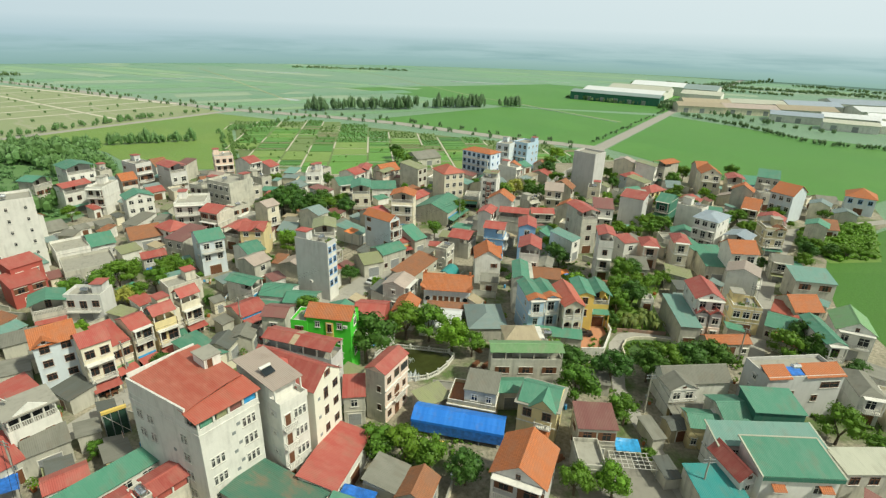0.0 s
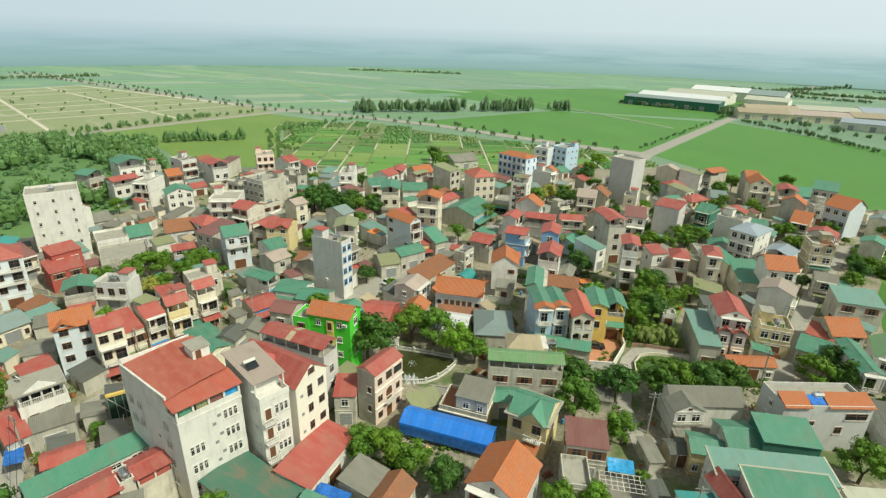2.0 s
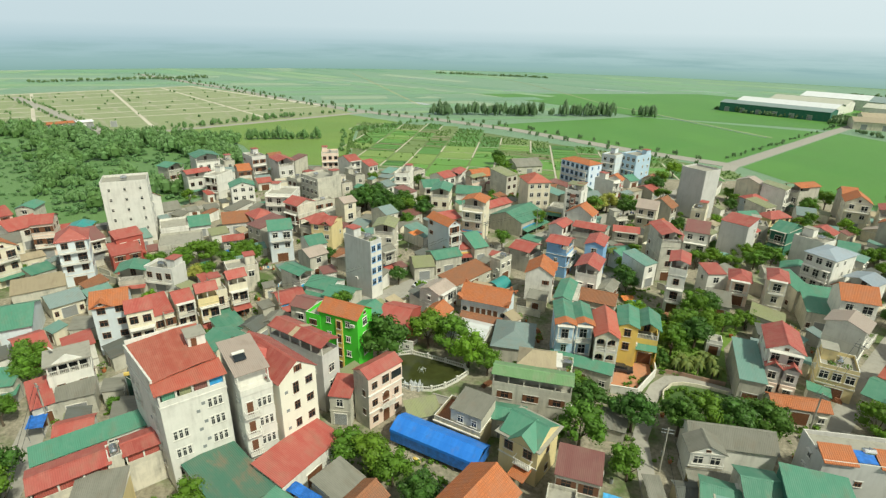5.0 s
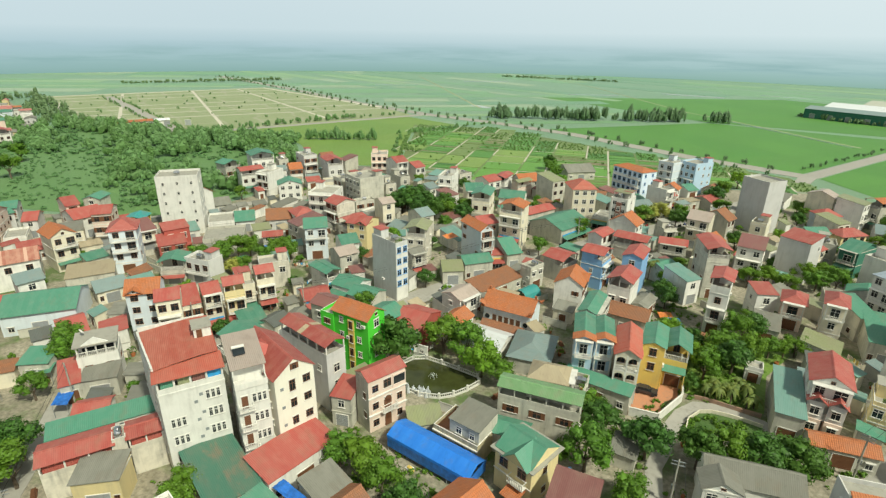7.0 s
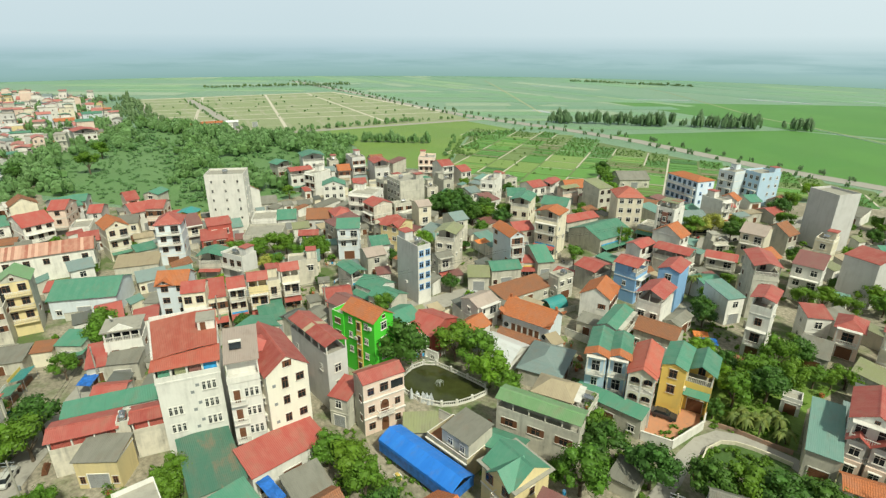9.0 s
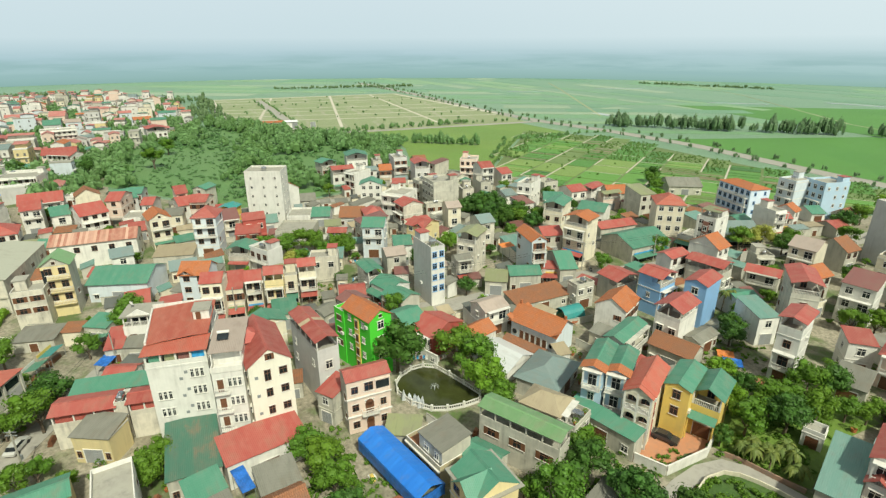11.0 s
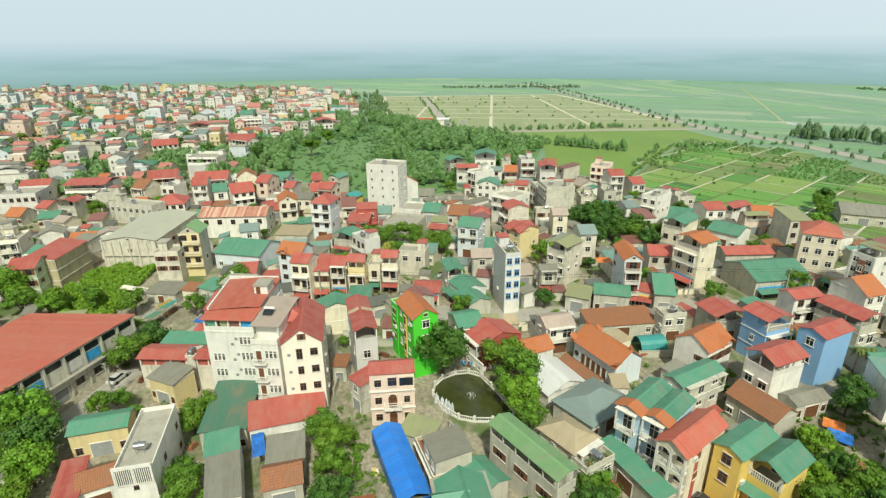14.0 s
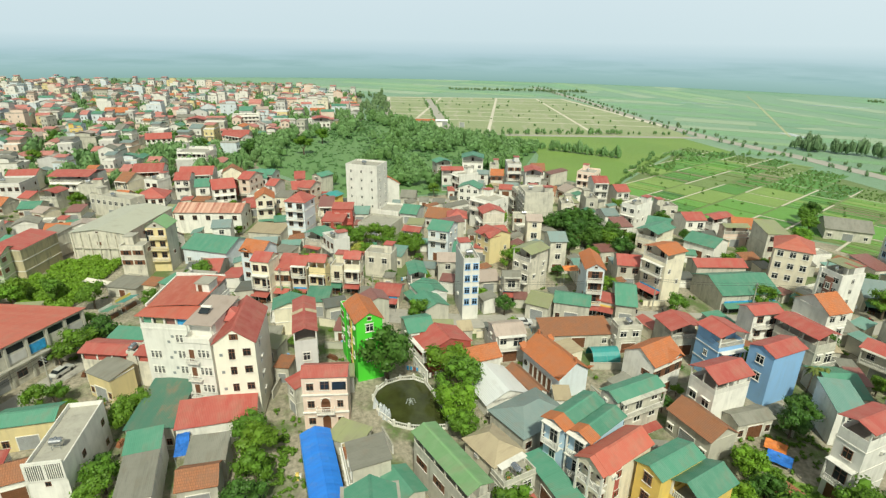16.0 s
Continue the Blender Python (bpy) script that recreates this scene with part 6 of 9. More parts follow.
house(-79.0, 154.0, 57, 6.3, 7.9, 2, 6.0, 'hip', 'R', 'w')
house(-68.1, 174.9, 55, 7.7, 3.8, 2, 6.0, 'flat', 'C', 'g')
house(-61.2, 135.0, 37, 6.4, 8.7, 3, 10.1, 'gx', 'G', 'Q')
house(-54.6, 146.9, 1, 6.9, 7.9, 3, 8.5, 'gx', 'R', 'Y', gable=1)
house(-55.0, 146.3, 43, 3.7, 3.4, 1, 4.0, 'sx', 'R', 'p')
house(-32.4, 143.0, 10, 5.8, 7.6, 4, 11.4, 'tin', 'N', 's')
house(-44.1, 118.3, 68, 3.9, 7.8, 2, 6.0, 'tin', 'G', 'w')
house(-32.6, 111.8, -6, 7.2, 6.1, 1, 4.0, 'gx', 'G', 'g')
house(-39.3, 115.0, -8, 7.3, 6.7, 1, 4.0, 'gx', 'G', 't')
house(-59.6, 114.2, 45, 7.6, 5.6, 2, 6.6, 'flat', 'C', 's', front="none", cols=2, awning="", tank=False, bands=False)
house(-85.7, 104.7, 34, 6.2, 6.3, 2, 6.5, 'tin', 'G', 'g')
house(-79.7, 107.4, 3, 8.1, 5.2, 2, 6.5, 'flat', 'C', 't')
house(-102.2, 139.0, 43, 8.2, 10.2, 1, 4.0, 'flat', 'C', 'w')
house(-90.1, 127.4, 39, 11.8, 11.5, 1, 4.0, 'flat', 'C', 'g')
house(-97.4, 144.8, 43, 6.1, 10.2, 1, 4.0, 'gx', 'G', 't')
house(-88.1, 151.2, 38, 8.5, 8.2, 1, 4.0, 'gx', 'B', 'a')
house(-77.3, 134.6, 38, 5.7, 4.6, 2, 5.0, 'gx', 'R', 'g')
house(-170.7, 114.3, 50, 4.0, 8.1, 2, 7.0, 'gx', 'G', 't')
house(-154.9, 111.1, 47, 3.9, 8.9, 2, 6.0, 'gx', 'R', 'a')
house(-151.9, 130.1, 26, 5.3, 7.1, 3, 8.5, 'gy', 'G', 'g')
house(-123.7, 123.9, 31, 5.8, 6.1, 2, 7.0, 'tin', 'Q', 'y')
house(-12.0, 170.4, -5, 7.4, 6.8, 4, 13.2, 'tin', 'O', 'c', bands=False)
house(-12.8, 149.2, 52, 4.2, 10.4, 4, 12.2, 'gy', 'O', 'Q')
house(-12.3, 141.7, 42, 8.2, 6.5, 1, 5.0, 'gx', 'G', 'g')
house(-5.3, 152.5, 44, 4.5, 13.0, 1, 5.0, 'gx', 'G', 'g')
house(-10.1, 151.3, 32, 4.0, 3.9, 1, 4.0, 'sx', 'R', 'g')
house(-17.6, 135.6, 29, 5.6, 7.9, 1, 4.0, 'gx', 'N', 'g')
house(-28.3, 188.7, 8, 6.5, 10.4, 3, 10.3, 'tin', 'G', 'c')
house(-21.0, 232.6, 42, 9.2, 7.7, 2, 6.0, 'gx', 'O', 'g')
house(6.2, 202.9, 26, 8.6, 10.4, 4, 13.0, 'hip', 'E', 'c', bands=False, front="none", cols=3, wstyle=4)
house(31.8, 263.3, -30, 7.0, 10.4, 4, 12.6, 'flat', 'C', 'Q')
house(40.7, 265.6, -42, 8.6, 10.4, 4, 13.0, 'flat', 'C', 'q', bands=False, cols=3)
house(67.3, 177.5, -34, 8.0, 7.1, 3, 12.1, 'sx', 'R', 'a', blank=True, front="none", sides=1, bands=False)
house(83.0, 187.6, -39, 5.0, 10.4, 2, 8.0, 'gx', 'G', 'e')
house(80.1, 207.8, 25, 6.9, 5.9, 2, 6.0, 'gx', 'G', 'w')
house(90.0, 209.9, 33, 9.4, 6.0, 2, 6.0, 'hip', 'R', 'Y')
house(88.4, 231.2, 25, 7.0, 6.4, 2, 6.0, 'hip', 'R', 'Q')
house(47.0, 155.7, 14, 5.3, 10.4, 4, 13.8, 'tin', 'R', 'g')
house(46.2, 135.7, -10, 3.9, 7.1, 4, 13.8, 'tin', 'R', 'w', airy=True)
house(20.4, 151.5, 75, 6.2, 5.9, 3, 10.1, 'tin', 'R', 'b')
house(25.1, 134.3, -11, 5.4, 7.9, 3, 10.1, 'tin', 'R', 'w', airy=True, front="none", rise=1.2, bands=False, awning="")
house(17.2, 136.4, 89, 8.1, 6.8, 2, 7.6, 'gx', 'O', 'w', gable=1)
house(22.5, 121.2, 84, 10.1, 3.5, 3, 9.5, 'gx', 'G', 'g')
house(-4.7, 110.4, 79, 7.1, 5.0, 1, 4.5, 'gx', 'O', 'w')
house(15.2, 108.4, 93, 10.8, 8.0, 1, 3.7, 'hip', 'H', 'g', rise=1.7)
house(20.6, 95.6, 93, 5.1, 6.7, 2, 7.2, 'hip', 'T', 'c')
house(23.7, 95.1, 87, 5.5, 3.0, 2, 6.0, 'flat', 'C', 'g')
house(17.2, 86.1, 1, 13.6, 3.6, 3, 8.6, 'tin', 'Z', 'g', front="none", airy=True, awning="", bands=False, rise=0.55, over=0.35, sides=0, cols=3, word="long cement house with a gallery under a pale green roof")
house(25.0, 99.3, -10, 12.3, 2.8, 1, 4.0, 'sx', 'G', 'g')
house(28.0, 127.4, -9, 8.7, 5.6, 1, 4.5, 'gx', 'B', 'g')
house(10.7, 152.3, 68, 7.4, 6.3, 2, 6.5, 'tin', 'R', 'g')
house(3.7, 142.6, 64, 5.4, 3.4, 2, 6.0, 'flat', 'C', 'g')
house(-6.8, 118.6, 69, 6.3, 5.7, 2, 6.5, 'gx', 'P', 'w')
house(-3.3, 134.9, 63, 15.5, 6.1, 1, 3.2, 'sx', 'B', 'g')
house(18.5, 168.0, 69, 7.0, 4.4, 3, 9.5, 'gx', 'R', 'w')
house(30.0, 168.1, 77, 5.6, 9.2, 3, 9.5, 'tin', 'R', 'g', airy=True)
house(32.8, 139.1, 73, 7.3, 3.5, 1, 3.5, 'gx', 'K', 'g')
house(102.2, 242.3, -57, 6.6, 10.4, 3, 10.3, 'tin', 'O', 'g')
house(117.7, 223.1, -14, 7.7, 10.4, 3, 10.3, 'gy', 'O', 'c')
house(139.8, 231.3, -11, 10.0, 13.0, 1, 4.0, 'gx', 'G', 'b')
house(139.3, 218.0, -31, 8.2, 10.4, 3, 10.3, 'sx', 'G', 'g')
house(129.5, 192.4, -57, 8.0, 10.4, 3, 11.0, 'gx', 'O', 'Q', front="none", bands=False)
house(168.5, 202.5, -36, 9.8, 10.4, 2, 7.2, 'hip', 'O', 'Q', rise=2.6, cols=3, wstyle=5)
house(82.4, 154.7, -46, 7.1, 10.4, 4, 12.6, 'hip', 'J', 'w', rise=1.2, cols=3, wstyle=4)
house(89.6, 149.0, -46, 6.4, 7.0, 3, 9.0, 'tin', 'J', 'w', cols=2, wstyle=4)
house(83.9, 133.7, -5, 7.0, 7.6, 3, 10.3, 'gx', 'O', 'w')
house(79.0, 136.0, -7, 6.9, 13.0, 1, 5.0, 'sx', 'G', 'g')
house(107.0, 157.5, -10, 6.2, 7.1, 3, 8.6, 'flat', 'B', 'o', gable=1, tank=False, word="old ochre house with a small brown front gable")
house(63.0, 145.5, -11, 4.6, 7.1, 2, 7.0, 'hip', 'R', 'p')
house(69.5, 140.4, -13, 3.9, 7.2, 3, 10.3, 'hip', 'R', 'c')
house(77.9, 146.1, 19, 4.2, 9.5, 2, 6.0, 'sx', 'G', 'g')
house(58.0, 147.9, 18, 4.7, 5.2, 2, 7.0, 'sx', 'R', 'w')
house(98.2, 124.0, -12, 9.6, 7.4, 2, 6.4, 'sx', 'V', 'g', front="none", cols=2, bands=False, sides=1)
house(89.6, 98.4, -25, 7.0, 9.0, 2, 7.0, 'gy', 'Z', 'w', rise=2.2, wstyle=3, cols=2, sides=1, awning="")
house(97.8, 137.8, -23, 4.8, 6.3, 2, 6.0, 'gx', 'K', 'g')
house(115.7, 187.5, -36, 5.4, 10.4, 2, 6.0, 'gx', 'O', 'o')
house(71.8, 108.6, -14, 6.2, 6.4, 2, 6.4, 'flat', 'C', 'Y', cols=3, awning="", word="two-storey ochre villa with a flat roof terrace")
house(63.3, 98.6, 3, 9.4, 3.6, 1, 3.5, 'gx', 'O', 'g', rise=0.9)
house(78.2, 104.8, -35, 6.4, 8.0, 1, 3.6, 'gx', 'G', 'g')
house(83.6, 111.6, -38, 6.4, 7.6, 1, 3.7, 'gx', 'E', 'g')
house(88.3, 111.0, 2, 7.0, 7.8, 2, 5.0, 'gx', 'O', 'g')
house(81.8, 93.3, -9, 3.6, 12.0, 2, 7.0, 'gy', 'G', 'w')
ts = house(66.0, 79.3, 6, 14.8, 6.4, 3, 8.4, 'flat', 'C', 'a', front="none", awning="", blank=True, sides=1, bands=False, plain=True, tank=False, word="lavender-grey house with two orange tile strips along its flat roof")
for u0, u1 in ((-7.5, -3.0), (-0.2, 7.5)):
    part("tile_strip", closed(Form(), [(u0, -0.4, 8.95), (u1, -0.4, 8.95), (u1, 2.6, 10.1), (u0, 2.6, 10.1)], [(0, 1, 2, 3)], 0.12), ROOFS["O"], ts)
    part("strip_wall", Form().box(u0 + 0.1, 2.2, 8.47, u1 - 0.1, 2.5, 9.9), WALLS["a"], ts)
part("blue_cover", closed(Form(), [(-2.9, 0.2, 9.25), (-0.4, 0.2, 9.25), (-0.4, 2.2, 9.75), (-2.9, 2.2, 9.75)], [(0, 1, 2, 3)], 0.03), BLUE_SHEET, ts, "blue plastic cover")
for u, z, w0, h0 in ((2.6, 3.6, 1.1, 1.4), (-2.2, 5.2, 0.9, 0.9), (4.9, 6.4, 3.6, 1.3)):
    window(ts, u, 0, z, 0, w0, h0, 0)
water_tank(65.0, 81.4, 8.5, 6)
house(50.3, 71.1, 2, 5.1, 6.4, 2, 6.0, 'gx', 'G', 'g')
house(56.3, 70.6, -4, 8.0, 5.8, 2, 7.9, 'sx', 'G', 'e', rise=0.6, over=0.25, front="none", blank=True, word="dark green sheet-clad rooftop store with a green tin roof")
house(46.4, 70.6, -6, 8.0, 4.6, 1, 4.6, 'gx', 'G', 'Y', rise=0.9)
sw = house(51.4, 57.3, -2, 10.8, 6.6, 2, 8.0, 'sx', 'G', 'w', rise=0.7, over=0.35, front="none", cols=2, bands=False, wstyle=4, word="white two-storey house under a broad green tin roof")
part("fascia", Form().box(-5.7, -0.42, 7.3, 5.7, -0.36, 7.96), WALLS["e"], sw, "dark green sheet fascia")
for u in (-3.2, 3.4):
    part("window_hood", roof_gable(1.7, 1.0, 0.35, 0.1, one=True), ROOFS["O"], sw, at=(u, -0.55, 6.0))
rg = house(45.0, 58.6, 12, 3.0, 6.6, 2, 6.0, 'gy', 'R', 'w', rise=1.4, over=0.3, wstyle=3, cols=1, awning="", word="white gabled house front with red tin edges and arches")
for u in (-1.25, 1.25):
    part("pilaster", Form().box(u - 0.18, -0.2, -0.1, u + 0.18, -0.004, 6.0), TRIM, rg)
sa = house(51.4, 64.3, -1, 16.0, 4.4, 2, 6.9, 'sx', 'V', 'w', rise=0.6, front="none", cols=3)
for u, e, dd, z0, z1 in ((5.79, sw, 6.6, 8.0, 8.7), (-5.79, sw, 6.6, 8.0, 8.7), (8.34, sa, 4.4, 6.9, 7.5), (-8.34, sa, 4.4, 6.9, 7.5)):
    part("flashing", closed(Form(), [(u - 0.12, -0.4, z0 + 0.1), (u + 0.12, -0.4, z0 + 0.1), (u + 0.12, dd + 0.4, z1 + 0.19), (u - 0.12, dd + 0.4, z1 + 0.19)], [(0, 1, 2, 3)], 0.2), ROOFS["I"], e)
part("flashing", Form().box(-5.9, 6.75, 8.55, 5.9, 7.05, 8.9), ROOFS["I"], sw)
house(41.0, 56.4, 2, 6.6, 6.2, 1, 4.2, 'sx', 'Q', 'g', rise=0.4)
house(64.6, 60.0, 1, 9.0, 4.4, 2, 6.0, 'sx', 'I', 'g', rise=0.5, front="none")
house(77.8, 77.8, -15, 3.7, 8.7, 2, 6.0, 'hip', 'K', 'w')
house(48.7, 82.3, 5, 12.6, 5.4, 1, 5.2, 'gx', 'K', 'w', rise=1.9, front="none", sides=0, awning="", word="long white-walled wing under a grey fibre-cement roof")
cv = house(44.4, 79.0, 8, 4.9, 3.6, 2, 6.1, 'gy', 'K', 'w', rise=1.3, front="none", cols=2, wstyle=4, sides=0, bands=False, awning="", word="old white house with an ochre ground floor and grey roof")
part("lower_front", Form().box(-2.44, -0.08, 0.0, 2.44, -0.004, 3.2), WALLS["Y"], cv)
part("pediment", Form().box(-2.6, -0.16, 5.8, 2.6, -0.004, 6.05).box(-2.6, -0.16, 3.3, 2.6, -0.004, 3.5), TRIM, cv)
for u in (-1.3, 0.2):
    part("door", door_mesh(0.9, 2.1, 0), None, cv, at=(u, -0.08, 0.02))
part("porch_roof", closed(Form(), [(-2.9, -2.6, 2.5), (4.2, -2.6, 2.5), (4.2, -0.17, 3.1), (-2.9, -0.17, 3.1)], [(0, 1, 2, 3)], 0.06), ROOFS["K"], cv)
for u in (-2.7, -0.4, 1.8, 4.0):
    part("post", Form().box(u - 0.1, -2.45, -0.1, u + 0.1, -2.25, 2.5), WALLS["Y"], cv)
part("railing", rail_mesh(4.6, 0.6), None, cv, at=(0, -0.2, 3.52))
house(42.6, 72.6, 8, 5.4, 3.0, 1, 2.9, 'gx', 'D', 'o', awning="", rise=0.6)
shed(37.4, 70.6, 10, 2.2, 5.0, 2.3, 'K', 'g', 0.3)
shed(36.3, 62.2, 8, 2.4, 4.0, 2.3, 'D', 'g', 0.3)
house(11.5, 56.8, -23, 7.7, 8.3, 2, 7.0, 'gy', 'O', 'a')
house(25.8, 67.9, -3, 6.1, 5.1, 2, 6.5, 'sx', 'M', 'g')
house(14.1, 80.1, 2, 5.6, 4.0, 1, 4.0, 'gx', 'G', 'g')
kh = house(6.3, 76.7, -14, 8.6, 6.2, 1, 3.3, 'flat', 'C', 'o', awning="", front="none", sides=0, bands=False, word="ochre house with a brown terrace and a grey upper storey")
part("upper_room", Form().box(-1.4, 0.5, 3.37, 4.15, 6.0, 6.3), WALLS["g"], kh)
part("roof", closed(Form(), [(-1.6, 0.3, 6.42), (4.35, 0.3, 6.42), (4.35, 6.2, 6.95), (-1.6, 6.2, 6.95)], [(0, 1, 2, 3)], 0.1), ROOFS["K"], kh)
part("gable_infill", Form().box(-1.3, 4.0, 6.3, 4.05, 5.95, 6.72), WALLS["g"], kh)
part("terrace_tiles", Form().box(-4.1, 0.2, 3.37, -1.41, 6.0, 3.41), ROOFS["B"], kh)
part("cornice", Form().box(-4.4, -0.3, 3.0, 4.4, -0.004, 3.2), TRIM, kh)
for u in (-3.0, -0.6, 2.2):
    window(kh, u, 0, 0.7, 0, 0.9, 1.7, 0)
window(kh, 0.4, 0.5, 4.2, 0, 1.1, 1.3, 4)
window(kh, 2.9, 0.5, 4.2, 0, 1.0, 1.3, 4)
window(kh, -1.4, 3.0, 4.1, -90, 1.0, 1.3, 4)
house(-26.7, 36.9, 72, 8.3, 4.5, 1, 5.0, 'gx', 'G', 'Y')
LOUVRE = house(-10.0, 40.8, 69, 4.9, 13.7, 2, 7.5, 'flat', 'C', 'w', plain=True, front="none", tank=True, awning="", cols=1, word="white flat-roofed house with two louvred panels in its raised front")
part("front_panel", Form().box(-2.45, -0.2, 5.6, 2.45, -0.004, 8.9), WALLS["w"], LOUVRE)
for s0 in (-1.15, 1.15):
    lp = part("louvre_frame", Form().box(s0 - 1.0, -0.24, 6.0, s0 + 1.0, -0.204, 8.4), GLASS, LOUVRE)
    for k in range(8):
        part("slat", Form().box(s0 - 0.95 + k * 0.25, -0.3, 6.0, s0 - 0.83 + k * 0.25, -0.244, 8.4), TRIM, lp)
house(-14.6, 36.1, 83, 4.8, 4.5, 1, 4.0, 'gx', 'B', 'w')
house(-14.5, 32.3, 75, 3.2, 6.7, 1, 4.0, 'sx', 'R', 'w')
house(-1.2, 50.0, 77, 4.6, 8.8, 1, 4.9, 'sx', 'K', 'w', rise=0.3, over=0.15)
house(-10.1, 52.0, 77, 4.7, 4.0, 1, 5.3, 'sx', 'G', 'w')
house(-4.7, 59.5, 69, 5.4, 4.8, 1, 4.0, 'sx', 'K', 'g')
house(-0.2, 57.6, 72, 5.3, 4.5, 1, 4.0, 'gx', 'B', 'g')
house(-102.7, 24.5, 67, 6.3, 7.9, 3, 9.0, 'gx', 'R', 'n')
house(-110.9, 35.4, 148, 14.4, 6.8, 3, 9.0, 'sx', 'R', 'o', blank=True, front="none", sides=0, awning="")
house(-128.7, 20.3, 73, 5.5, 8.7, 3, 9.0, 'flat', 'C', 'c')
house(-196.7, 40.8, 60, 16.2, 13.0, 3, 9.0, 'tin', 'R', 'w')
house(-287.7, 83.2, 82, 13.7, 13.0, 3, 8.0, 'gx', 'R', 'w')
house(-280.4, 124.6, 65, 15.3, 13.0, 3, 8.0, 'gx', 'R', 'p')
house(-195.5, 69.3, 73, 11.8, 13.0, 3, 8.0, 'gx', 'R', 'w')
house(-184.5, 86.8, 70, 13.6, 13.0, 2, 7.0, 'gx', 'R', 'w')
house(-156.9, 66.2, 70, 10.3, 10.6, 2, 6.0, 'hip', 'R', 'w')
house(-231.5, 92.4, 55, 15.3, 13.0, 3, 8.0, 'flat', 'C', 'w')
house(-201.7, 17.2, 67, 15.2, 13.0, 2, 7.0, 'flat', 'C', 'a')
house(-217.2, 22.5, 73, 10.9, 13.0, 2, 6.0, 'gx', 'R', 'c')
house(-430.8, 68.9, 77, 17.4, 13.0, 3, 9.0, 'gx', 'O', 'p')
house(-342.5, 112.2, 71, 13.1, 13.0, 4, 11.0, 'tin', 'R', 'p')
house(-347.5, 147.4, 73, 19.3, 13.0, 4, 11.0, 'flat', 'C', 'w')
house(-339.4, 42.8, 95, 6.7, 13.0, 3, 9.0, 'flat', 'C', 'y')
house(-324.9, 196.9, 74, 12.3, 13.0, 3, 9.0, 'tin', 'R', 'w')
house(-165.3, 109.0, 84, 7.0, 13.0, 2, 7.0, 'gx', 'G', 'a')
house(-150.5, 92.1, 84, 8.3, 13.0, 3, 8.0, 'gx', 'R', 'w')
house(-138.9, 120.1, 75, 8.8, 10.6, 2, 7.0, 'gx', 'R', 'w')
house(-169.1, 79.5, 70, 5.7, 10.4, 3, 9.0, 'gx', 'R', 'w')
house(-161.9, 85.8, 76, 5.3, 10.4, 2, 7.0, 'gx', 'G', 'w')
house(-161.3, 93.8, 64, 6.1, 10.4, 2, 6.0, 'gx', 'R', 'r')
house(-158.8, 101.5, 45, 4.9, 10.4, 3, 9.0, 'gx', 'R', 'p')
house(-149.1, 121.9, 71, 3.9, 9.9, 3, 9.0, 'gx', 'R', 'p')
house(-159.2, 53.6, 39, 19.7, 6.5, 2, 7.0, 'flat', 'C', 'g')
house(-245.9, 94.5, 53, 16.2, 9.0, 2, 7.0, 'flat', 'C', 'w')
house(-271.2, 121.7, 26, 14.2, 7.8, 3, 9.0, 'gx', 'R', 'w')
house(-4.6, 267.9, 32, 13.7, 13.0, 1, 4.0, 'gx', 'K', 'g')
house(-49.9, 207.1, 7, 5.8, 10.4, 3, 10.0, 'flat', 'C', 'w')
house(-49.5, 230.1, 64, 7.1, 6.5, 2, 6.0, 'flat', 'C', 'g')
house(-33.5, 222.5, 62, 7.1, 8.4, 2, 7.0, 'gx', 'R', 'w')
house(-21.8, 227.4, 59, 8.1, 3.8, 2, 7.0, 'tin', 'N', 'p')
house(-35.7, 204.2, 29, 6.9, 10.0, 2, 7.0, 'gx', 'G', 'c')
house(-21.9, 206.8, 7, 9.5, 9.8, 1, 5.0, 'gx', 'G', 'w')
house(-7.3, 195.1, 58, 13.9, 6.3, 1, 5.0, 'gx', 'R', 'g')
house(6.6, 184.7, 65, 15.3, 13.0, 1, 5.0, 'gx', 'G', 'g')
house(-28.5, 136.7, 58, 4.5, 3.9, 2, 7.0, 'gx', 'K', 'g')
house(26.3, 214.3, 38, 12.3, 13.0, 1, 4.0, 'gx', 'H', 'g')
house(36.8, 177.0, -1, 7.7, 5.5, 2, 6.0, 'gx', 'R', 'g')
house(34.9, 234.1, 32, 5.9, 6.4, 2, 6.0, 'gx', 'R', 'g')
house(35.8, 189.7, 34, 4.7, 5.1, 2, 6.0, 'flat', 'C', 'g')

# ---------- houses with a shape of their own ----------
g1 = house(-16.0, 91.4, 81, 5.1, 8.8, 4, 13.0, "gy", "O", "L", sides=2, front="none", bands=False, wstyle=4, word="bright lime-green four-storey house with an orange tile roof")
part("bay", Form().box(-2.72, 3.4, 0.2, -2.56, 4.9, 12.0), WALLS["y"], g1, "orange-yellow stair bay")
for i in range(4):
    window(g1, -2.725, 4.15, 1.0 + i * 3.0, -90, 0.8, 1.7, 0)
house(-24.5, 92.6, 81, 5.1, 3.4, 4, 11.2, "flat", "C", "L", plain=True, front="none", tank=True)
lo = house(29.6, 103.0, 3, 4.2, 9.2, 3, 10.1, "gy", "E", "c", sides=1, cols=2, front="none", lip="E", wstyle=0, awning="", rise=1.3, word="three-storey cream house with arched loggias and a red tin roof")
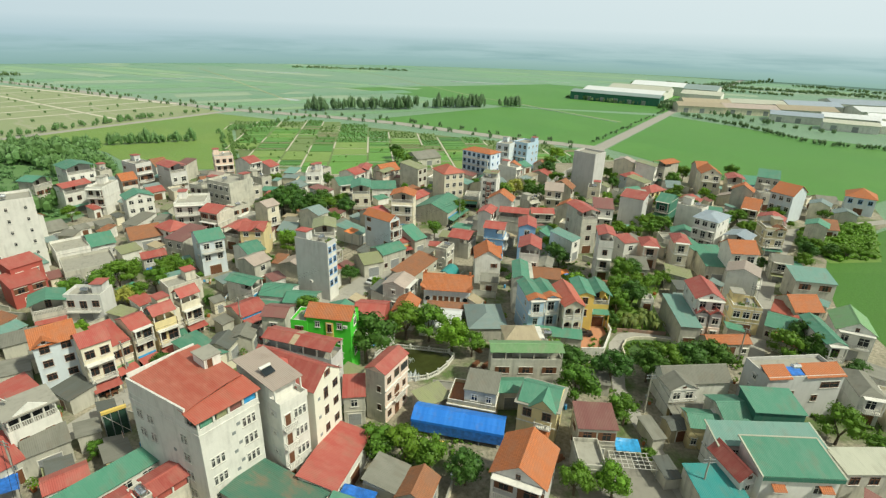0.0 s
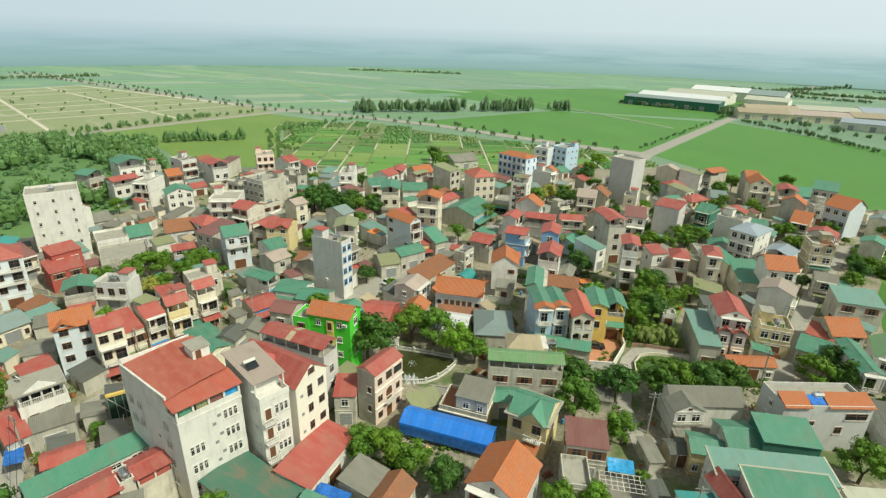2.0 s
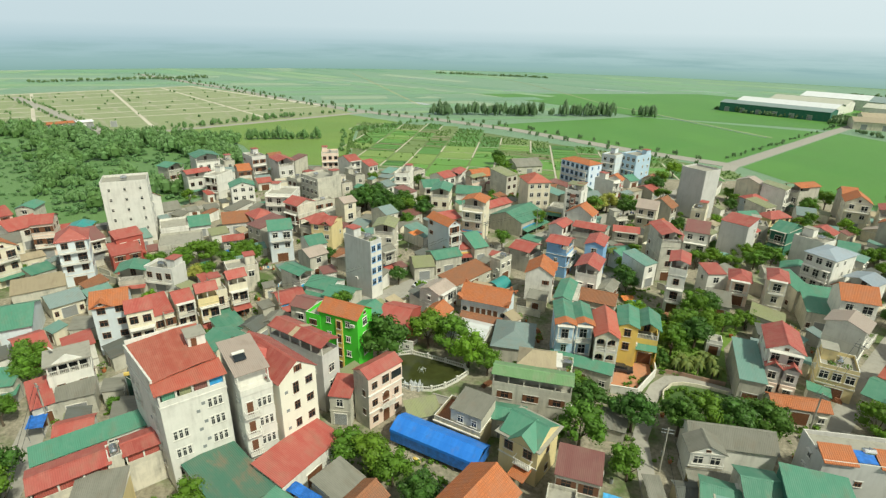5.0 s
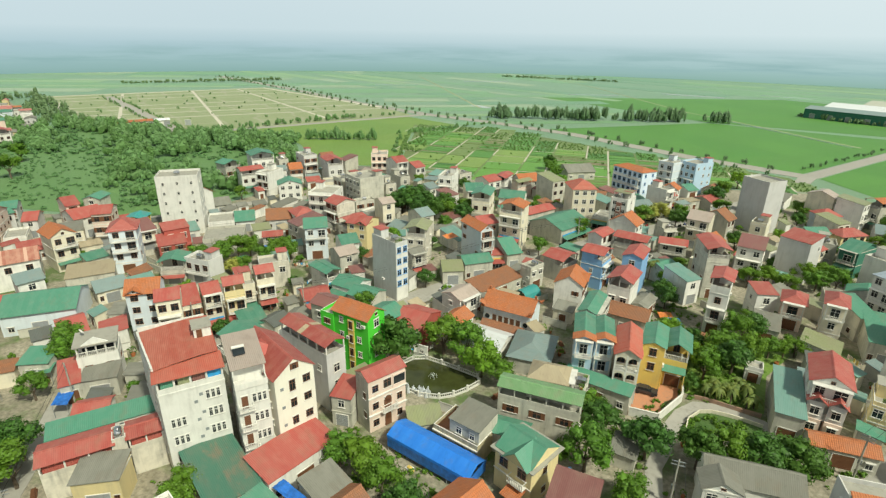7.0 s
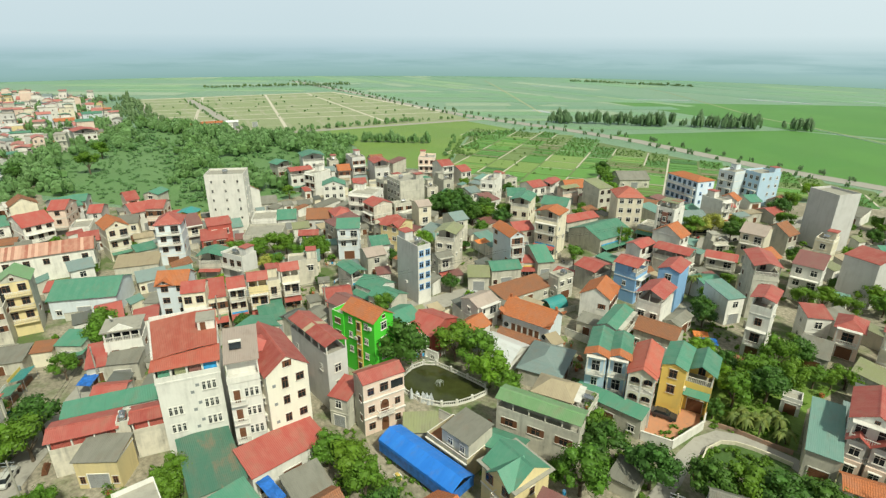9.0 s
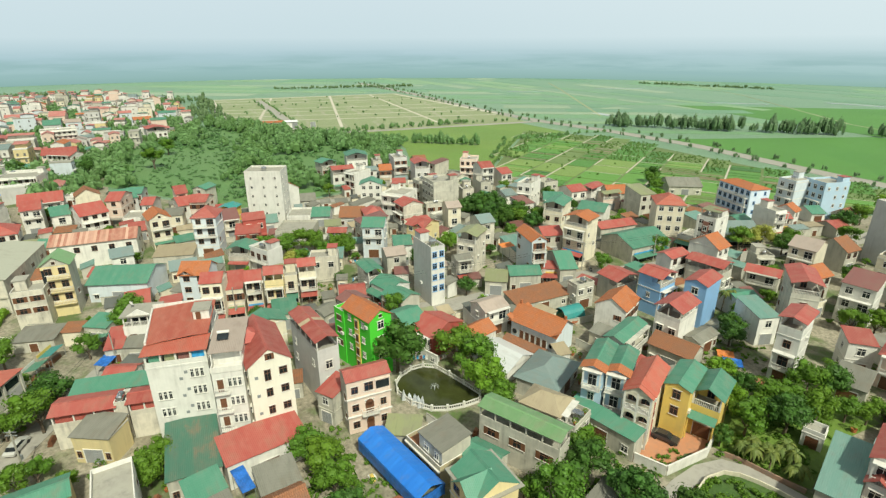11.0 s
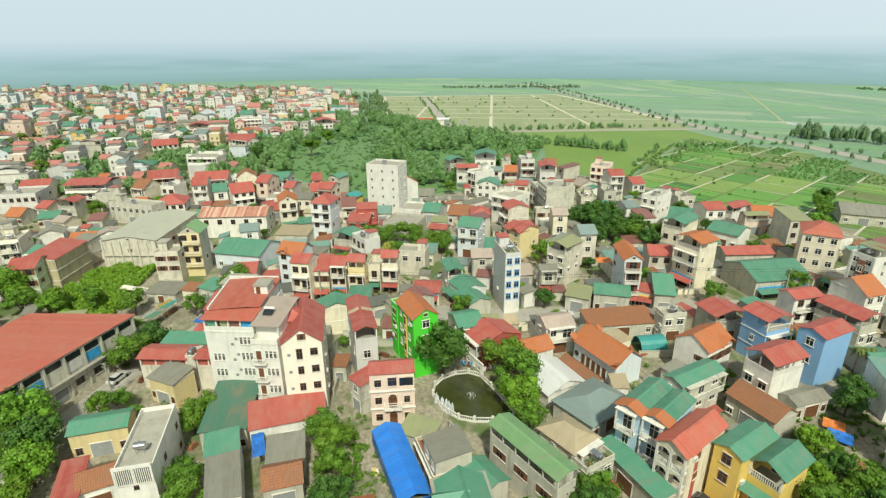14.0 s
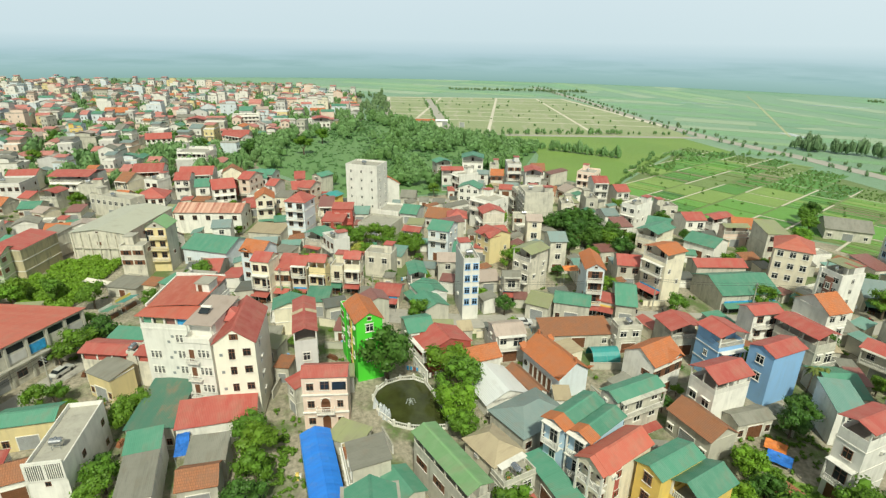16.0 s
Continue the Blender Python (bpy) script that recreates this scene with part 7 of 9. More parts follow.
for i in (0, 1, 2):
    z = i * 3.36
    b = part("loggia_floor", Form().box(-2.1, -1.3, z - 0.16, 2.1, -0.1, z), TRIM, lo)
    if i:
        part("railing", rail_mesh(4.1, 1.25), None, b, at=(0, 0, z))
    f = Form()
    for u0 in (-1.95, 0.15):
        for k in range(8):
            p, q = (-math.cos(math.pi * (k + m) / 8) for m in (0, 1))
            zp, zq = (z + 1.95 + 0.85 * math.sin(math.pi * (k + m) / 8) for m in (0, 1))
            p, q = u0 + 0.9 + 0.9 * p, u0 + 0.9 + 0.9 * q
            f.face(((p, -1.3, zp), (q, -1.3, zq), (q, -1.3, z + 3.18), (p, -1.3, z + 3.18)))
            f.face(((q, -1.12, zq), (p, -1.12, zp), (p, -1.12, z + 3.18), (q, -1.12, z + 3.18)))
            f.face(((p, -1.12, zp), (q, -1.12, zq), (q, -1.3, zq), (p, -1.3, zp)))
    part("arch_wall", f, WALLS["c"], b)
    for u in (-2.03, 0.0, 2.03):
        part("column", Form().box(u - 0.15, -1.34, z + 0.004, u + 0.15, -1.08, z + 3.18), TRIM, b)
f = Form()
f.v += [(u, v, z) for v in (-1.3, -1.1) for u, z in ((-2.1, 9.95), (2.1, 9.95), (0, 11.2))]
f.f += [(0, 1, 2), (5, 4, 3), (0, 3, 4, 1), (1, 4, 5, 2), (2, 5, 3, 0)]
f.m += [0] * 5
part("gable_wall", f, WALLS["c"], lo)
part("porch_roof", roof_gable(1.5, 4.2, 1.3, 0.35), ROOFS["E"], lo, at=(0, -0.7, 10.14), rz=90)
part("side_strip", Form().box(2.104, 1.6, 0.2, 2.13, 2.6, 10.0), WALLS["r"], lo)
house(21.7, 103.0, 8, 3.4, 9.5, 3, 10.9, "gy", "G", "q", lip="O", cols=1, wstyle=4)
house(25.2, 104.5, 8, 3.4, 8.5, 3, 10.6, "gy", "G", "q", lip="O", cols=1, wstyle=4)
house(33.9, 108.4, -2, 3.9, 8.6, 3, 9.3, "gy", "G", "y", cols=1, awning="", wstyle=0, front="none", bands=False)
yr = house(38.1, 110.6, -2, 4.3, 7.0, 2, 8.4, "tin", "G", "y", awning="", rise=1.2, bands=False)
part("awning", closed(Form(), [(-2.1, -1.9, 4.2), (2.1, -1.9, 4.2), (2.1, -0.1, 4.7), (-2.1, -0.1, 4.7)], [(0, 1, 2, 3)], 0.05), ROOFS["G"], yr)
for u in (-1.95, 1.95):
    part("post", Form().box(u - 0.1, -1.75, -0.1, u + 0.1, -1.55, 4.2), WALLS["y"], yr)
RH = house(61.9, 107.2, -9, 6.0, 9.4, 3, 9.6, "gy", "R", "w", sides=2, rise=1.6, word="three-storey white house with red gables over its balconies")
for u in (-1.5, 1.5):
    part("porch_roof", roof_gable(2.6, 2.7, 1.1, 0.2), ROOFS["R"], RH, at=(u, -0.4, 6.6), rz=90)
    part("porch", Form().box(u - 1.25, -1.55, 0, u + 1.25, -0.01, 3.2), WALLS["p"], RH)
    part("porch_wall", Form().box(u - 1.2, -1.3, 3.204, u + 1.2, -0.01, 6.6), WALLS["a"], RH)
    window(RH, u, -1.3, 4.0, 0, 1.4, 1.7, 3)
    window(RH, u, -1.55, 0.7, 0, 1.4, 1.8, 3)
house(56.0, 101.9, -6, 4.3, 14.5, 1, 5.4, "sx", "V", "g", rise=0.5)
house(-26.2, 122.2, 67, 3.8, 9.5, 5, 15.0, "flat", "C", "t", skin="w", front="none", awning="", bands=False, sides=0, wstyle=5, cols=2, word="narrow five-storey cement house with a blue and white front")
house(-113.5, 134.0, 40, 12.6, 9.6, 6, 19.3, "flat", "C", "w", sides=1, wstyle=4, plain=True, front="none", cols=3, word="plain white six-storey block with small windows")
house(17.4, 243.4, -40, 16.0, 8.0, 4, 13.0, "hip", "O", "x", rise=1.2, sides=2, awning="", cols=6, wstyle=5, word="four-storey pale blue school with an orange tile roof")
house(61.0, 220.5, -45, 10.2, 8.5, 6, 18.0, "flat", "C", "a", sides=0, plain=True, front="none", blank=True, word="tall blank lavender-grey block with a flat roof")
g2 = house(16.9, 72.4, -23, 6.6, 6.6, 2, 7.2, "gx", "G", "Y", sides=2, rise=1.9, over=0.1, awning="", front="none", cols=2, wstyle=0, bands=False, word="pale yellow two-storey house with crossed green tin gables")
part("eaves_slab", Form().box(-3.9, -0.6, 6.95, 3.9, -0.004, 7.12).box(-3.9, 6.604, 6.95, 3.9, 7.1, 7.12).box(-3.9, -0.004, 6.95, -3.304, 6.604, 7.12).box(3.304, -0.004, 6.95, 3.9, 6.604, 7.12), CONCRETE, g2)
part("cross_roof", roof_gable(4.6, 4.2, 1.85, 0.2), ROOFS["G"], g2, at=(0.9, 1.35, 7.25), rz=90)
g = Form()
g.v += [(0.9 + u, v, z) for v in (-0.72, -0.6) for u, z in ((-2.0, 7.13), (2.0, 7.13), (0, 8.95))]
g.f += [(0, 1, 2), (5, 4, 3), (0, 3, 4, 1), (1, 4, 5, 2), (2, 5, 3, 0)]
g.m += [0] * 5
part("gable_wall", g, WALLS["Y"], g2)
for z in (3.3, 6.6):
    part("band", Form().box(-3.42, -0.12, z, 3.42, -0.004, z + 0.2), TRIM, g2)
bc = part("balcony", Form().box(-0.2, -1.1, 3.36, 2.6, -0.13, 3.5), TRIM, g2)
part("railing", rail_mesh(2.8, 1.1), None, bc, at=(1.2, 0, 3.5))
part("porch_roof", roof_gable(2.6, 2.2, 0.5, 0.15, one=True), ROOFS["O"], g2, at=(1.2, -1.3, 2.2))

house(26.7, 149.4, -9, 4.9, 8.5, 3, 10.6, "gy", "R", "b", sides=0, cols=1, front="none", bands=False, wstyle=4, awning="", word="tall plain sky-blue house with a red tin gable")
tw = house(18.8, 193.4, -18, 5.8, 6.6, 5, 13.0, "flat", "C", "w", sides=2, cols=2, front="none", bands=False, wstyle=4, word="white five-storey house with a red-brown panelled front")
part("panel", Form().box(-1.0, -0.16, 0.5, 1.0, -0.004, 12.2), plaster("brown_render", (0.30, 0.13, 0.09), 0.4), tw, "red-brown rendered panel")
for i in range(4):
    window(tw, 0, -0.16, 1.5 + i * 2.6, 0, 1.2, 1.5, 4)
for u in (-2.6, 2.6):
    part("column", Form().box(u - 0.3, -0.22, 0.2, u + 0.3, -0.004, 13.7), TRIM, tw)
part("terrace_roof", closed(Form(), [(-2.8, 1.0, 15.4), (2.8, 1.0, 15.4), (2.8, 5.4, 15.7), (-2.8, 5.4, 15.7)], [(0, 1, 2, 3)], 0.15), ROOFS["N"], tw)
for u in (-2.5, 2.5):
    for v in (1.3, 5.1):
        part("post", Form().box(u - 0.1, v - 0.1, 13.07, u + 0.1, v + 0.1, 15.28), TRIM, tw)

# the communal house: long tiled roof with upturned ends, round windows beside a row of doors
ch = house(2.4, 118.6, -6, 11.4, 6.6, 1, 5.2, "gx", "O", "Q", front="none", sides=0, over=0.7, rise=2.3, awning="", word="white communal house with an orange tile roof and round windows")
for k in range(5):
    part("door", door_mesh(1.0, 2.6, 0), None, ch, at=(-2.9 + k * 1.45, 0, 0.35))
for u in (-4.7, 4.7):
    o = part("round_window", Form().tube((u, -0.09, 2.2), (u, -0.004, 2.2), 0.75, 0.75, 18), TRIM, ch)
    part("grille", Form().tube((u, -0.13, 2.2), (u, -0.094, 2.2), 0.6, 0.6, 18), GLASS, o)
part("step", Form().box(-5.6, -1.6, -0.2, 5.6, -0.004, 0.33), CONCRETE, ch)
for s in (-1, 1):
    part("ridge_end", Form().box(s * 5.6 - 0.25, 3.1, 7.55, s * 5.6 + 0.25, 3.5, 8.35), ROOFS["O"], ch)
    for v in (0.0, 6.6):
        part("upturned_eave", closed(Form(), [(s * 5.2, v - 0.5 * (v < 1) - 0.3, 5.22), (s * 6.5, v - 0.5 * (v < 1) - 0.3, 5.9), (s * 6.5, v + 0.6, 6.05), (s * 5.2, v + 0.6, 5.45)][::s], [(0, 1, 2, 3)], 0.12), ROOFS["O"], ch)
house(2.6, 113.6, -6, 9.5, 2.4, 1, 2.7, "gx", "B", "w", front="none", sides=0, rise=0.8, awning="", word="low white side porch with an old brown tile roof")

# the arcaded villa on the west street
vi = house(-61.6, 66.8, 50, 6.7, 5.6, 2, 6.0, "flat", "C", "w", sides=1, cols=2, tank=False, plain=True, awning="", word="white villa with an arched upper loggia under a pediment")
part("upper_room", Form().box(-3.2, 2.6, 6.07, 3.2, 5.4, 8.9), WALLS["w"], vi)
part("loggia_back", Form().box(-2.6, 2.5, 6.2, 2.6, 2.59, 8.5), GLASS, vi)
for k in range(5):
    u = -3.05 + k * 1.525
    part("column", Form().tube((u, 0.2, 6.76), (u, 0.2, 8.75), 0.16, 0.14, 10), TRIM, vi)
part("railing", rail_mesh(6.3, 0.12), None, vi, at=(0, 0.05, 6.75))
part("roof", Form().box(-3.6, -0.4, 8.95, 3.6, 5.8, 9.15), CONCRETE, vi)
part("lintel", Form().box(-3.3, 0.02, 8.6, 3.3, 0.34, 8.94), TRIM, vi)
f = Form()
f.v += [(u, v, z) for v in (-0.1, 0.15) for u, z in ((-2.2, 9.16), (2.2, 9.16), (0, 10.5))]
f.f += [(0, 1, 2), (5, 4, 3), (0, 3, 4, 1), (1, 4, 5, 2), (2, 5, 3, 0)]
f.m += [0] * 5
part("pediment", f, WALLS["w"], vi)
satellite_dish(-66.0, 67.5, 9.16, 150)

o = tagged(base("yard_wall", -15.4, 100.6, 0, -5), "white-painted wall with small openings beside the pond", "wall", "white yard walls")
part("wall", Form().box(0, -0.12, -0.2, 6.4, 0.12, 2.7), WALLS["w"], o)
part("coping", Form().box(-0.05, -0.18, 2.704, 6.45, 0.18, 2.82), TRIM, o)
for k in range(3):
    window(o, 1.3 + k * 1.9, -0.12, 1.0, 0, 0.9, 0.9, 4)
# lawn behind a low curved wall, planted garden above the lane
LAWN = [(40.8, 98.0), (41.2, 101.1), (43.1, 104.1), (45.1, 105.0), (47.6, 105.1), (50.4, 104.8), (53.2, 104.2)]
sheet("lawn", LAWN + [(52, 101.5), (46, 99.0)], 0.05, crop("lawn_grass", (0.055, 0.13, 0.02), (0.10, 0.17, 0.035), 6, (0.08, 0.12, 0.03), 0.3, 0.004, sheen=0.08), "green lawn inside a low curved wall")
lw = tagged(base("lawn_wall", 0, 0), "low pale curved wall round a lawn", "wall")
for (x0, y0), (x1, y1) in zip(LAWN, LAWN[1:]):
    L, t = math.hypot(x1 - x0, y1 - y0), math.degrees(math.atan2(y1 - y0, x1 - x0))
    part("wall", Form().box(-0.06, -0.1, -0.2, L + 0.06, 0.1, 0.75), WALLS["c"], lw, at=(x0, y0, 0), rz=t)
BRICKWALL = [(42.3, 108.4), (45.0, 108.4), (49.2, 107.7), (53.3, 107.3)]
bw = tagged(base("garden_wall", 0, 0), "low red-brown brick wall along a lane", "wall")
for (x0, y0), (x1, y1) in zip(BRICKWALL, BRICKWALL[1:]):
    L, t = math.hypot(x1 - x0, y1 - y0), math.degrees(math.atan2(y1 - y0, x1 - x0))
    part("wall", Form().box(-0.05, -0.12, -0.2, L + 0.05, 0.12, 0.8), plaster("old_brick", (0.36, 0.22, 0.15), 0.9), bw, at=(x0, y0, 0), rz=t)
sheet("planted_garden", [(40, 109.5), (38, 118), (37.5, 132), (44, 137), (56, 140), (62, 133), (56, 122), (54, 108.6), (49, 108.6)], 0.015, GRASSY, "weedy green garden under fruit trees")
house(52.9, 118.6, -6, 3.0, 3.0, 1, 2.7, "flat", "C", "w", sides=0, awning="", word="small white garden hut with a flat roof")
shed(44.6, 127.0, -5, 5.4, 2.8, 2.3, "B", "w", 0.5)
# vaulted white hall beside the pond
va = tagged(base("vaulted_hall", 5.6, 108.0, 0, 82), "low white hall under a curved white sheet roof", "hall")
RECTS.append(rect(5.6, 108.0, 82, 8.4, 9.0))
part("wall", Form().box(-4.2, 0.1, -0.3, 4.2, 9.0, 2.9), WALLS["w"], va)
prof = [(-4.6 + 9.2 * i / 10, 2.7 + 2.0 * (1 - abs(i / 5 - 1) ** 1.12)) for i in range(11)]
tops = [(px, v, pz) for v in (-0.3, 9.4) for px, pz in prof]
part("roof", closed(Form(), tops, [(i, i + 1, i + 12, i + 11) for i in range(10)], 0.08), ROOFS["W"], va)
for v in (0.1, 9.0):
    f = Form()
    f.face([(px * 0.9, v, pz - 0.1) for px, pz in prof])
    part("end_wall", f, WALLS["w"], va)
# teal tunnel net
net = tagged(base("net_tunnel", 5.2, 134.6, 0, 64), "teal plastic net stretched over a round tunnel frame", "net tunnel")
RECTS.append(rect(5.2, 134.6, 64, 6.0, 4.6))
prof = [(2.3 - 2.3 * math.cos(math.pi * i / 9), 0.5 + 2.7 * math.sin(math.pi * i / 9)) for i in range(10)]
part("net", closed(Form(), [(u, v, z) for u in (-2.9, 2.9) for v, z in prof], [(i, i + 10, i + 11, i + 1) for i in range(9)], 0.03), ROOFS["Q"], net)
for u in (-2.9, 0.0, 2.9):
    part("hoop", Form().sweep([(u, v, z - 0.06) for v, z in [(0.06, -0.1)] + prof[1:9] + [(4.54, -0.1)]], 0.04, 5), IRON, net)

ORANGE_SHEET = plainish("orange_tarp", (0.62, 0.20, 0.05), 0.5, vary=0.25)
for x, y, rz, w, d, h in ((-26.8, 155.9, 60, 4.2, 3.0, 5.6), (-3.0, 140.0, 62, 3.6, 2.6, 2.8), (36.4, 139.4, 20, 3.2, 2.4, 0.7)):
    tarp(x, y, rz, w, d, h, ORANGE_SHEET, "orange plastic sheet tied over poles")

# ---------- trees ----------
def crown_mesh(seed, mat, r=1.0, lobes=22, per=84):
    """A crown of unit radius: lobes covered in leaf sprays, with gaps between them."""
    g = np.random.default_rng(seed)
    f_v, f_f = [], []
    for k in range(lobes):
        th, ph = g.uniform(0, 2 * math.pi), math.acos(g.uniform(-0.55, 1))
        rr = g.uniform(0.42, 0.78)
        c = np.array([rr * math.sin(ph) * math.cos(th), rr * math.sin(ph) * math.sin(th), 0.82 * rr * math.cos(ph)])
        lr = g.uniform(0.26, 0.42)
        d = g.normal(size=(per, 3))
        d /= np.linalg.norm(d, axis=1)[:, None]
        p = c + d * lr * g.uniform(0.75, 1.1, (per, 1)) * np.array([1, 1, 0.8])
        for q, n in zip(p, d):
            s = g.uniform(0.032, 0.07)
            t1 = np.cross(n, g.normal(size=3))
            t1 /= np.linalg.norm(t1) + 1e-6
            t2 = np.cross(n, t1) * g.uniform(0.5, 0.9)
            lift = n * s * g.uniform(-0.5, 0.5)
            k0 = len(f_v)
            f_v += [tuple(q - t1 * s - t2 * s * 0.4), tuple(q - t2 * s + lift), tuple(q + t1 * s + t2 * s * 0.3), tuple(q + t2 * s - lift)]
            f_f.append((k0, k0 + 1, k0 + 2, k0 + 3))
        # dense uneven heart of the lobe, behind its leaves
        k0, rim = len(f_v), 6
        f_v += [tuple(c + np.array([0, 0, 0.5 * lr])), tuple(c - np.array([0, 0, 0.5 * lr]))]
        for h in (0.34, -0.3):
            for i in range(rim):
                a, w = i * 2 * math.pi / rim + h, lr * g.uniform(0.4, 0.64)
                f_v.append((c[0] + w * math.cos(a), c[1] + w * math.sin(a), c[2] + h * lr * g.uniform(0.7, 1.2)))
        for i in range(rim):
            j = (i + 1) % rim
            f_f += [(k0, k0 + 2 + i, k0 + 2 + j), (k0 + 2 + i, k0 + 8 + i, k0 + 8 + j, k0 + 2 + j), (k0 + 1, k0 + 8 + j, k0 + 8 + i)]
    me = bpy.data.meshes.new("crown")
    me.from_pydata(f_v, [], f_f)
    me.materials.append(mat)
    return me


def trunk_mesh(seed):
    g = random.Random(seed)
    f = Form()
    f.tube((0, 0, -0.1), (0.03, 0.02, 0.55), 0.085, 0.06, 7)
    for i in range(5):
        t = i * 1.256 + g.uniform(-0.3, 0.3)
        f.tube((0.03, 0.02, 0.5), (0.45 * math.cos(t), 0.45 * math.sin(t), g.uniform(0.95, 1.35)), 0.045, 0.015, 5)
    return f.mesh("trunk", [BARK])


CROWNS = [crown_mesh(i, LEAF[i % 4], lobes=20 + 2 * (i % 4)) for i in range(8)] + [crown_mesh(9, leaves("blossom_leaves", (0.30, 0.36, 0.10), 0.3))]
TRUNKS = [trunk_mesh(i) for i in range(3)]


def tree(x, y, r, kind=None):
    g = random.Random(int(x * 100) * 31 + int(y * 100))
    k = g.choice((0, 0, 1, 1, 2, 4, 5, 5, 6, 3)) if kind is None else kind
    e = tagged(base("tree", x, y, 0, g.uniform(0, 360)), ("dark green mango tree", "green longan tree", "dark leafy tree", "bright green leafy tree", "pale yellow-green blossoming tree")[4 if k == 8 else k % 4] + " with a broad dense crown", "tree", "village trees")
    TAKEN.append((x, y, r * 0.55))
    c = part("crown", CROWNS[k], None, e, at=(0, 0, r * 1.25))
    c.scale = (r * g.uniform(0.95, 1.2), r * g.uniform(0.95, 1.2), r * g.uniform(0.9, 1.15))
    t = part("trunk", TRUNKS[k % 3], None, e)
    t.scale = (r * 0.9, r * 0.9, r)


tree(-6.6, 103.0, 4.5, 1)
tree(-1.6, 102.6, 4.4, 5)
tree(3.4, 98.6, 3.8, 3)
tree(7.6, 96.9, 2.9)
tree(-14.4, 94.0, 5.6, 2)
tree(-9.0, 67.2, 3.2)
tree(-4.7, 66.7, 3.6)
tree(-0.7, 65.3, 3.0)
tree(26.8, 90.0, 3.6)
tree(26.1, 81.6, 4.2)
tree(34.6, 88.2, 3.8)
tree(62.4, 132.7, 2.6)
tree(42.2, 89.2, 3.7, 2)
tree(46.6, 90.6, 3.7, 0)
tree(51.0, 91.0, 4.1, 2)
tree(55.6, 91.6, 4.1, 2)
tree(33.4, 76.4, 3.0)
tree(-87.0, 115.6, 3.8)
tree(-82.8, 118.8, 4.0)
tree(-81.3, 123.9, 4.0)
tree(-71.6, 122.8, 3.5)
tree(-71.7, 133.5, 3.0)
tree(-68.6, 58.6, 3.0)
tree(-77.5, 71.2, 3.8, 1)
tree(-74.2, 68.0, 3.2, 5)
tree(-55.0, 48.4, 4.0)
tree(-50.2, 44.5, 4.0)
tree(-25.6, 52.8, 3.0)
tree(-53.3, 88.8, 2.4)
tree(-57.5, 183.9, 5.0, 2)
tree(-43.0, 191.0, 4.2, 2)
tree(-35.4, 191.6, 3.8, 0)
tree(-33.6, 185.0, 3.6, 2)
tree(-39.6, 186.0, 3.8, 1)
tree(-54.3, 190.6, 5.0, 2)
tree(-45.8, 184.5, 4.5, 6)
tree(-60.9, 182.0, 4.0, 2)
tree(7.8, 188.2, 3.5)
tree(-1.0, 165.7, 3.2)
tree(-21.0, 272.5, 4.0)
tree(-11.1, 248.8, 3.0)
tree(26.3, 209.5, 4.0)
tree(37.9, 213.1, 3.4)
tree(56.5, 166.9, 3.2)
tree(60.8, 168.9, 3.2)
tree(65.3, 166.1, 3.2)
tree(70.9, 176.0, 3.2)
tree(73.4, 172.2, 3.2)
tree(36.1, 144.6, 3.0)
tree(56.5, 263.4, 4.0)
tree(63.4, 283.3, 4.0)
tree(42.4, 210.1, 3.6)
tree(51.8, 249.3, 4.0)
tree(-29.6, 110.5, 3.4)
tree(-23.5, 130.6, 2.6)
tree(35.3, 148.9, 3.0)
tree(24.6, 92.9, 3.2)
tree(-30.3, 28.8, 4.2)
tree(-37.4, 37.6, 2.6)
tree(-24.1, 50.0, 3.0)
tree(-10.2, 46.6, 3.0)
tree(-6.3, 46.1, 3.0)
tree(-62.0, 45.2, 3.0)
tree(-52.6, 40.1, 2.6)
tree(-92.6, 23.7, 3.6)
tree(74.4, 97.3, 3.6)
tree(81.6, 102.2, 3.6)
tree(80.9, 96.1, 3.6)
tree(68.9, 72.5, 3.6)
tree(83.7, 89.1, 3.0)
tree(26.5, 60.3, 2.8)
tree(4.7, 62.5, 3.0)
tree(21.0, 60.9, 2.8)
tree(117.5, 248.7, 4.0)
tree(106.8, 234.9, 4.0)
tree(145.4, 257.5, 3.5)
tree(78.5, 174.6, 3.4)
tree(99.7, 197.4, 3.0)
tree(121.4, 164.1, 2.3)
tree(124.1, 161.1, 2.3)
tree(126.1, 157.4, 2.3)
tree(115.1, 152.5, 3.2)
tree(130.2, 155.4, 2.3)
tree(38.7, 219.8, 3.4)
tree(53.7, 235.7, 3.4)
tree(52.7, 222.9, 3.0)
tree(146.5, 190.4, 3.0)
tree(111.2, 185.9, 3.0)
tree(-80.7, 128.1, 3.6)
tree(-72.0, 116.8, 3.0)
tree(-72.6, 129.6, 3.2)
tree(-68.2, 131.1, 3.2)
tree(-48.1, 138.3, 2.4)
tree(-74.5, 168.7, 3.6)
tree(-56.8, 187.0, 5.0, 2)
tree(-49.6, 182.7, 4.5, 6)
tree(-43.4, 181.9, 4.0, 2)
tree(-44.6, 173.9, 3.6, 6)
tree(-125.1, 173.1, 3.0)
tree(-23.0, 281.5, 4.0)
tree(-16.0, 265.4, 3.4)
tree(-314.5, 99.5, 5.0)
tree(-247.5, 126.2, 5.0)
tree(-241.7, 154.5, 6.0)
tree(-273.7, 177.8, 5.0)
tree(-281.7, 105.1, 4.0)
tree(-336.6, 30.7, 5.0)
tree(-319.5, 50.7, 4.0)
tree(-277.9, 23.8, 4.0)
tree(-173.0, 43.3, 3.6)
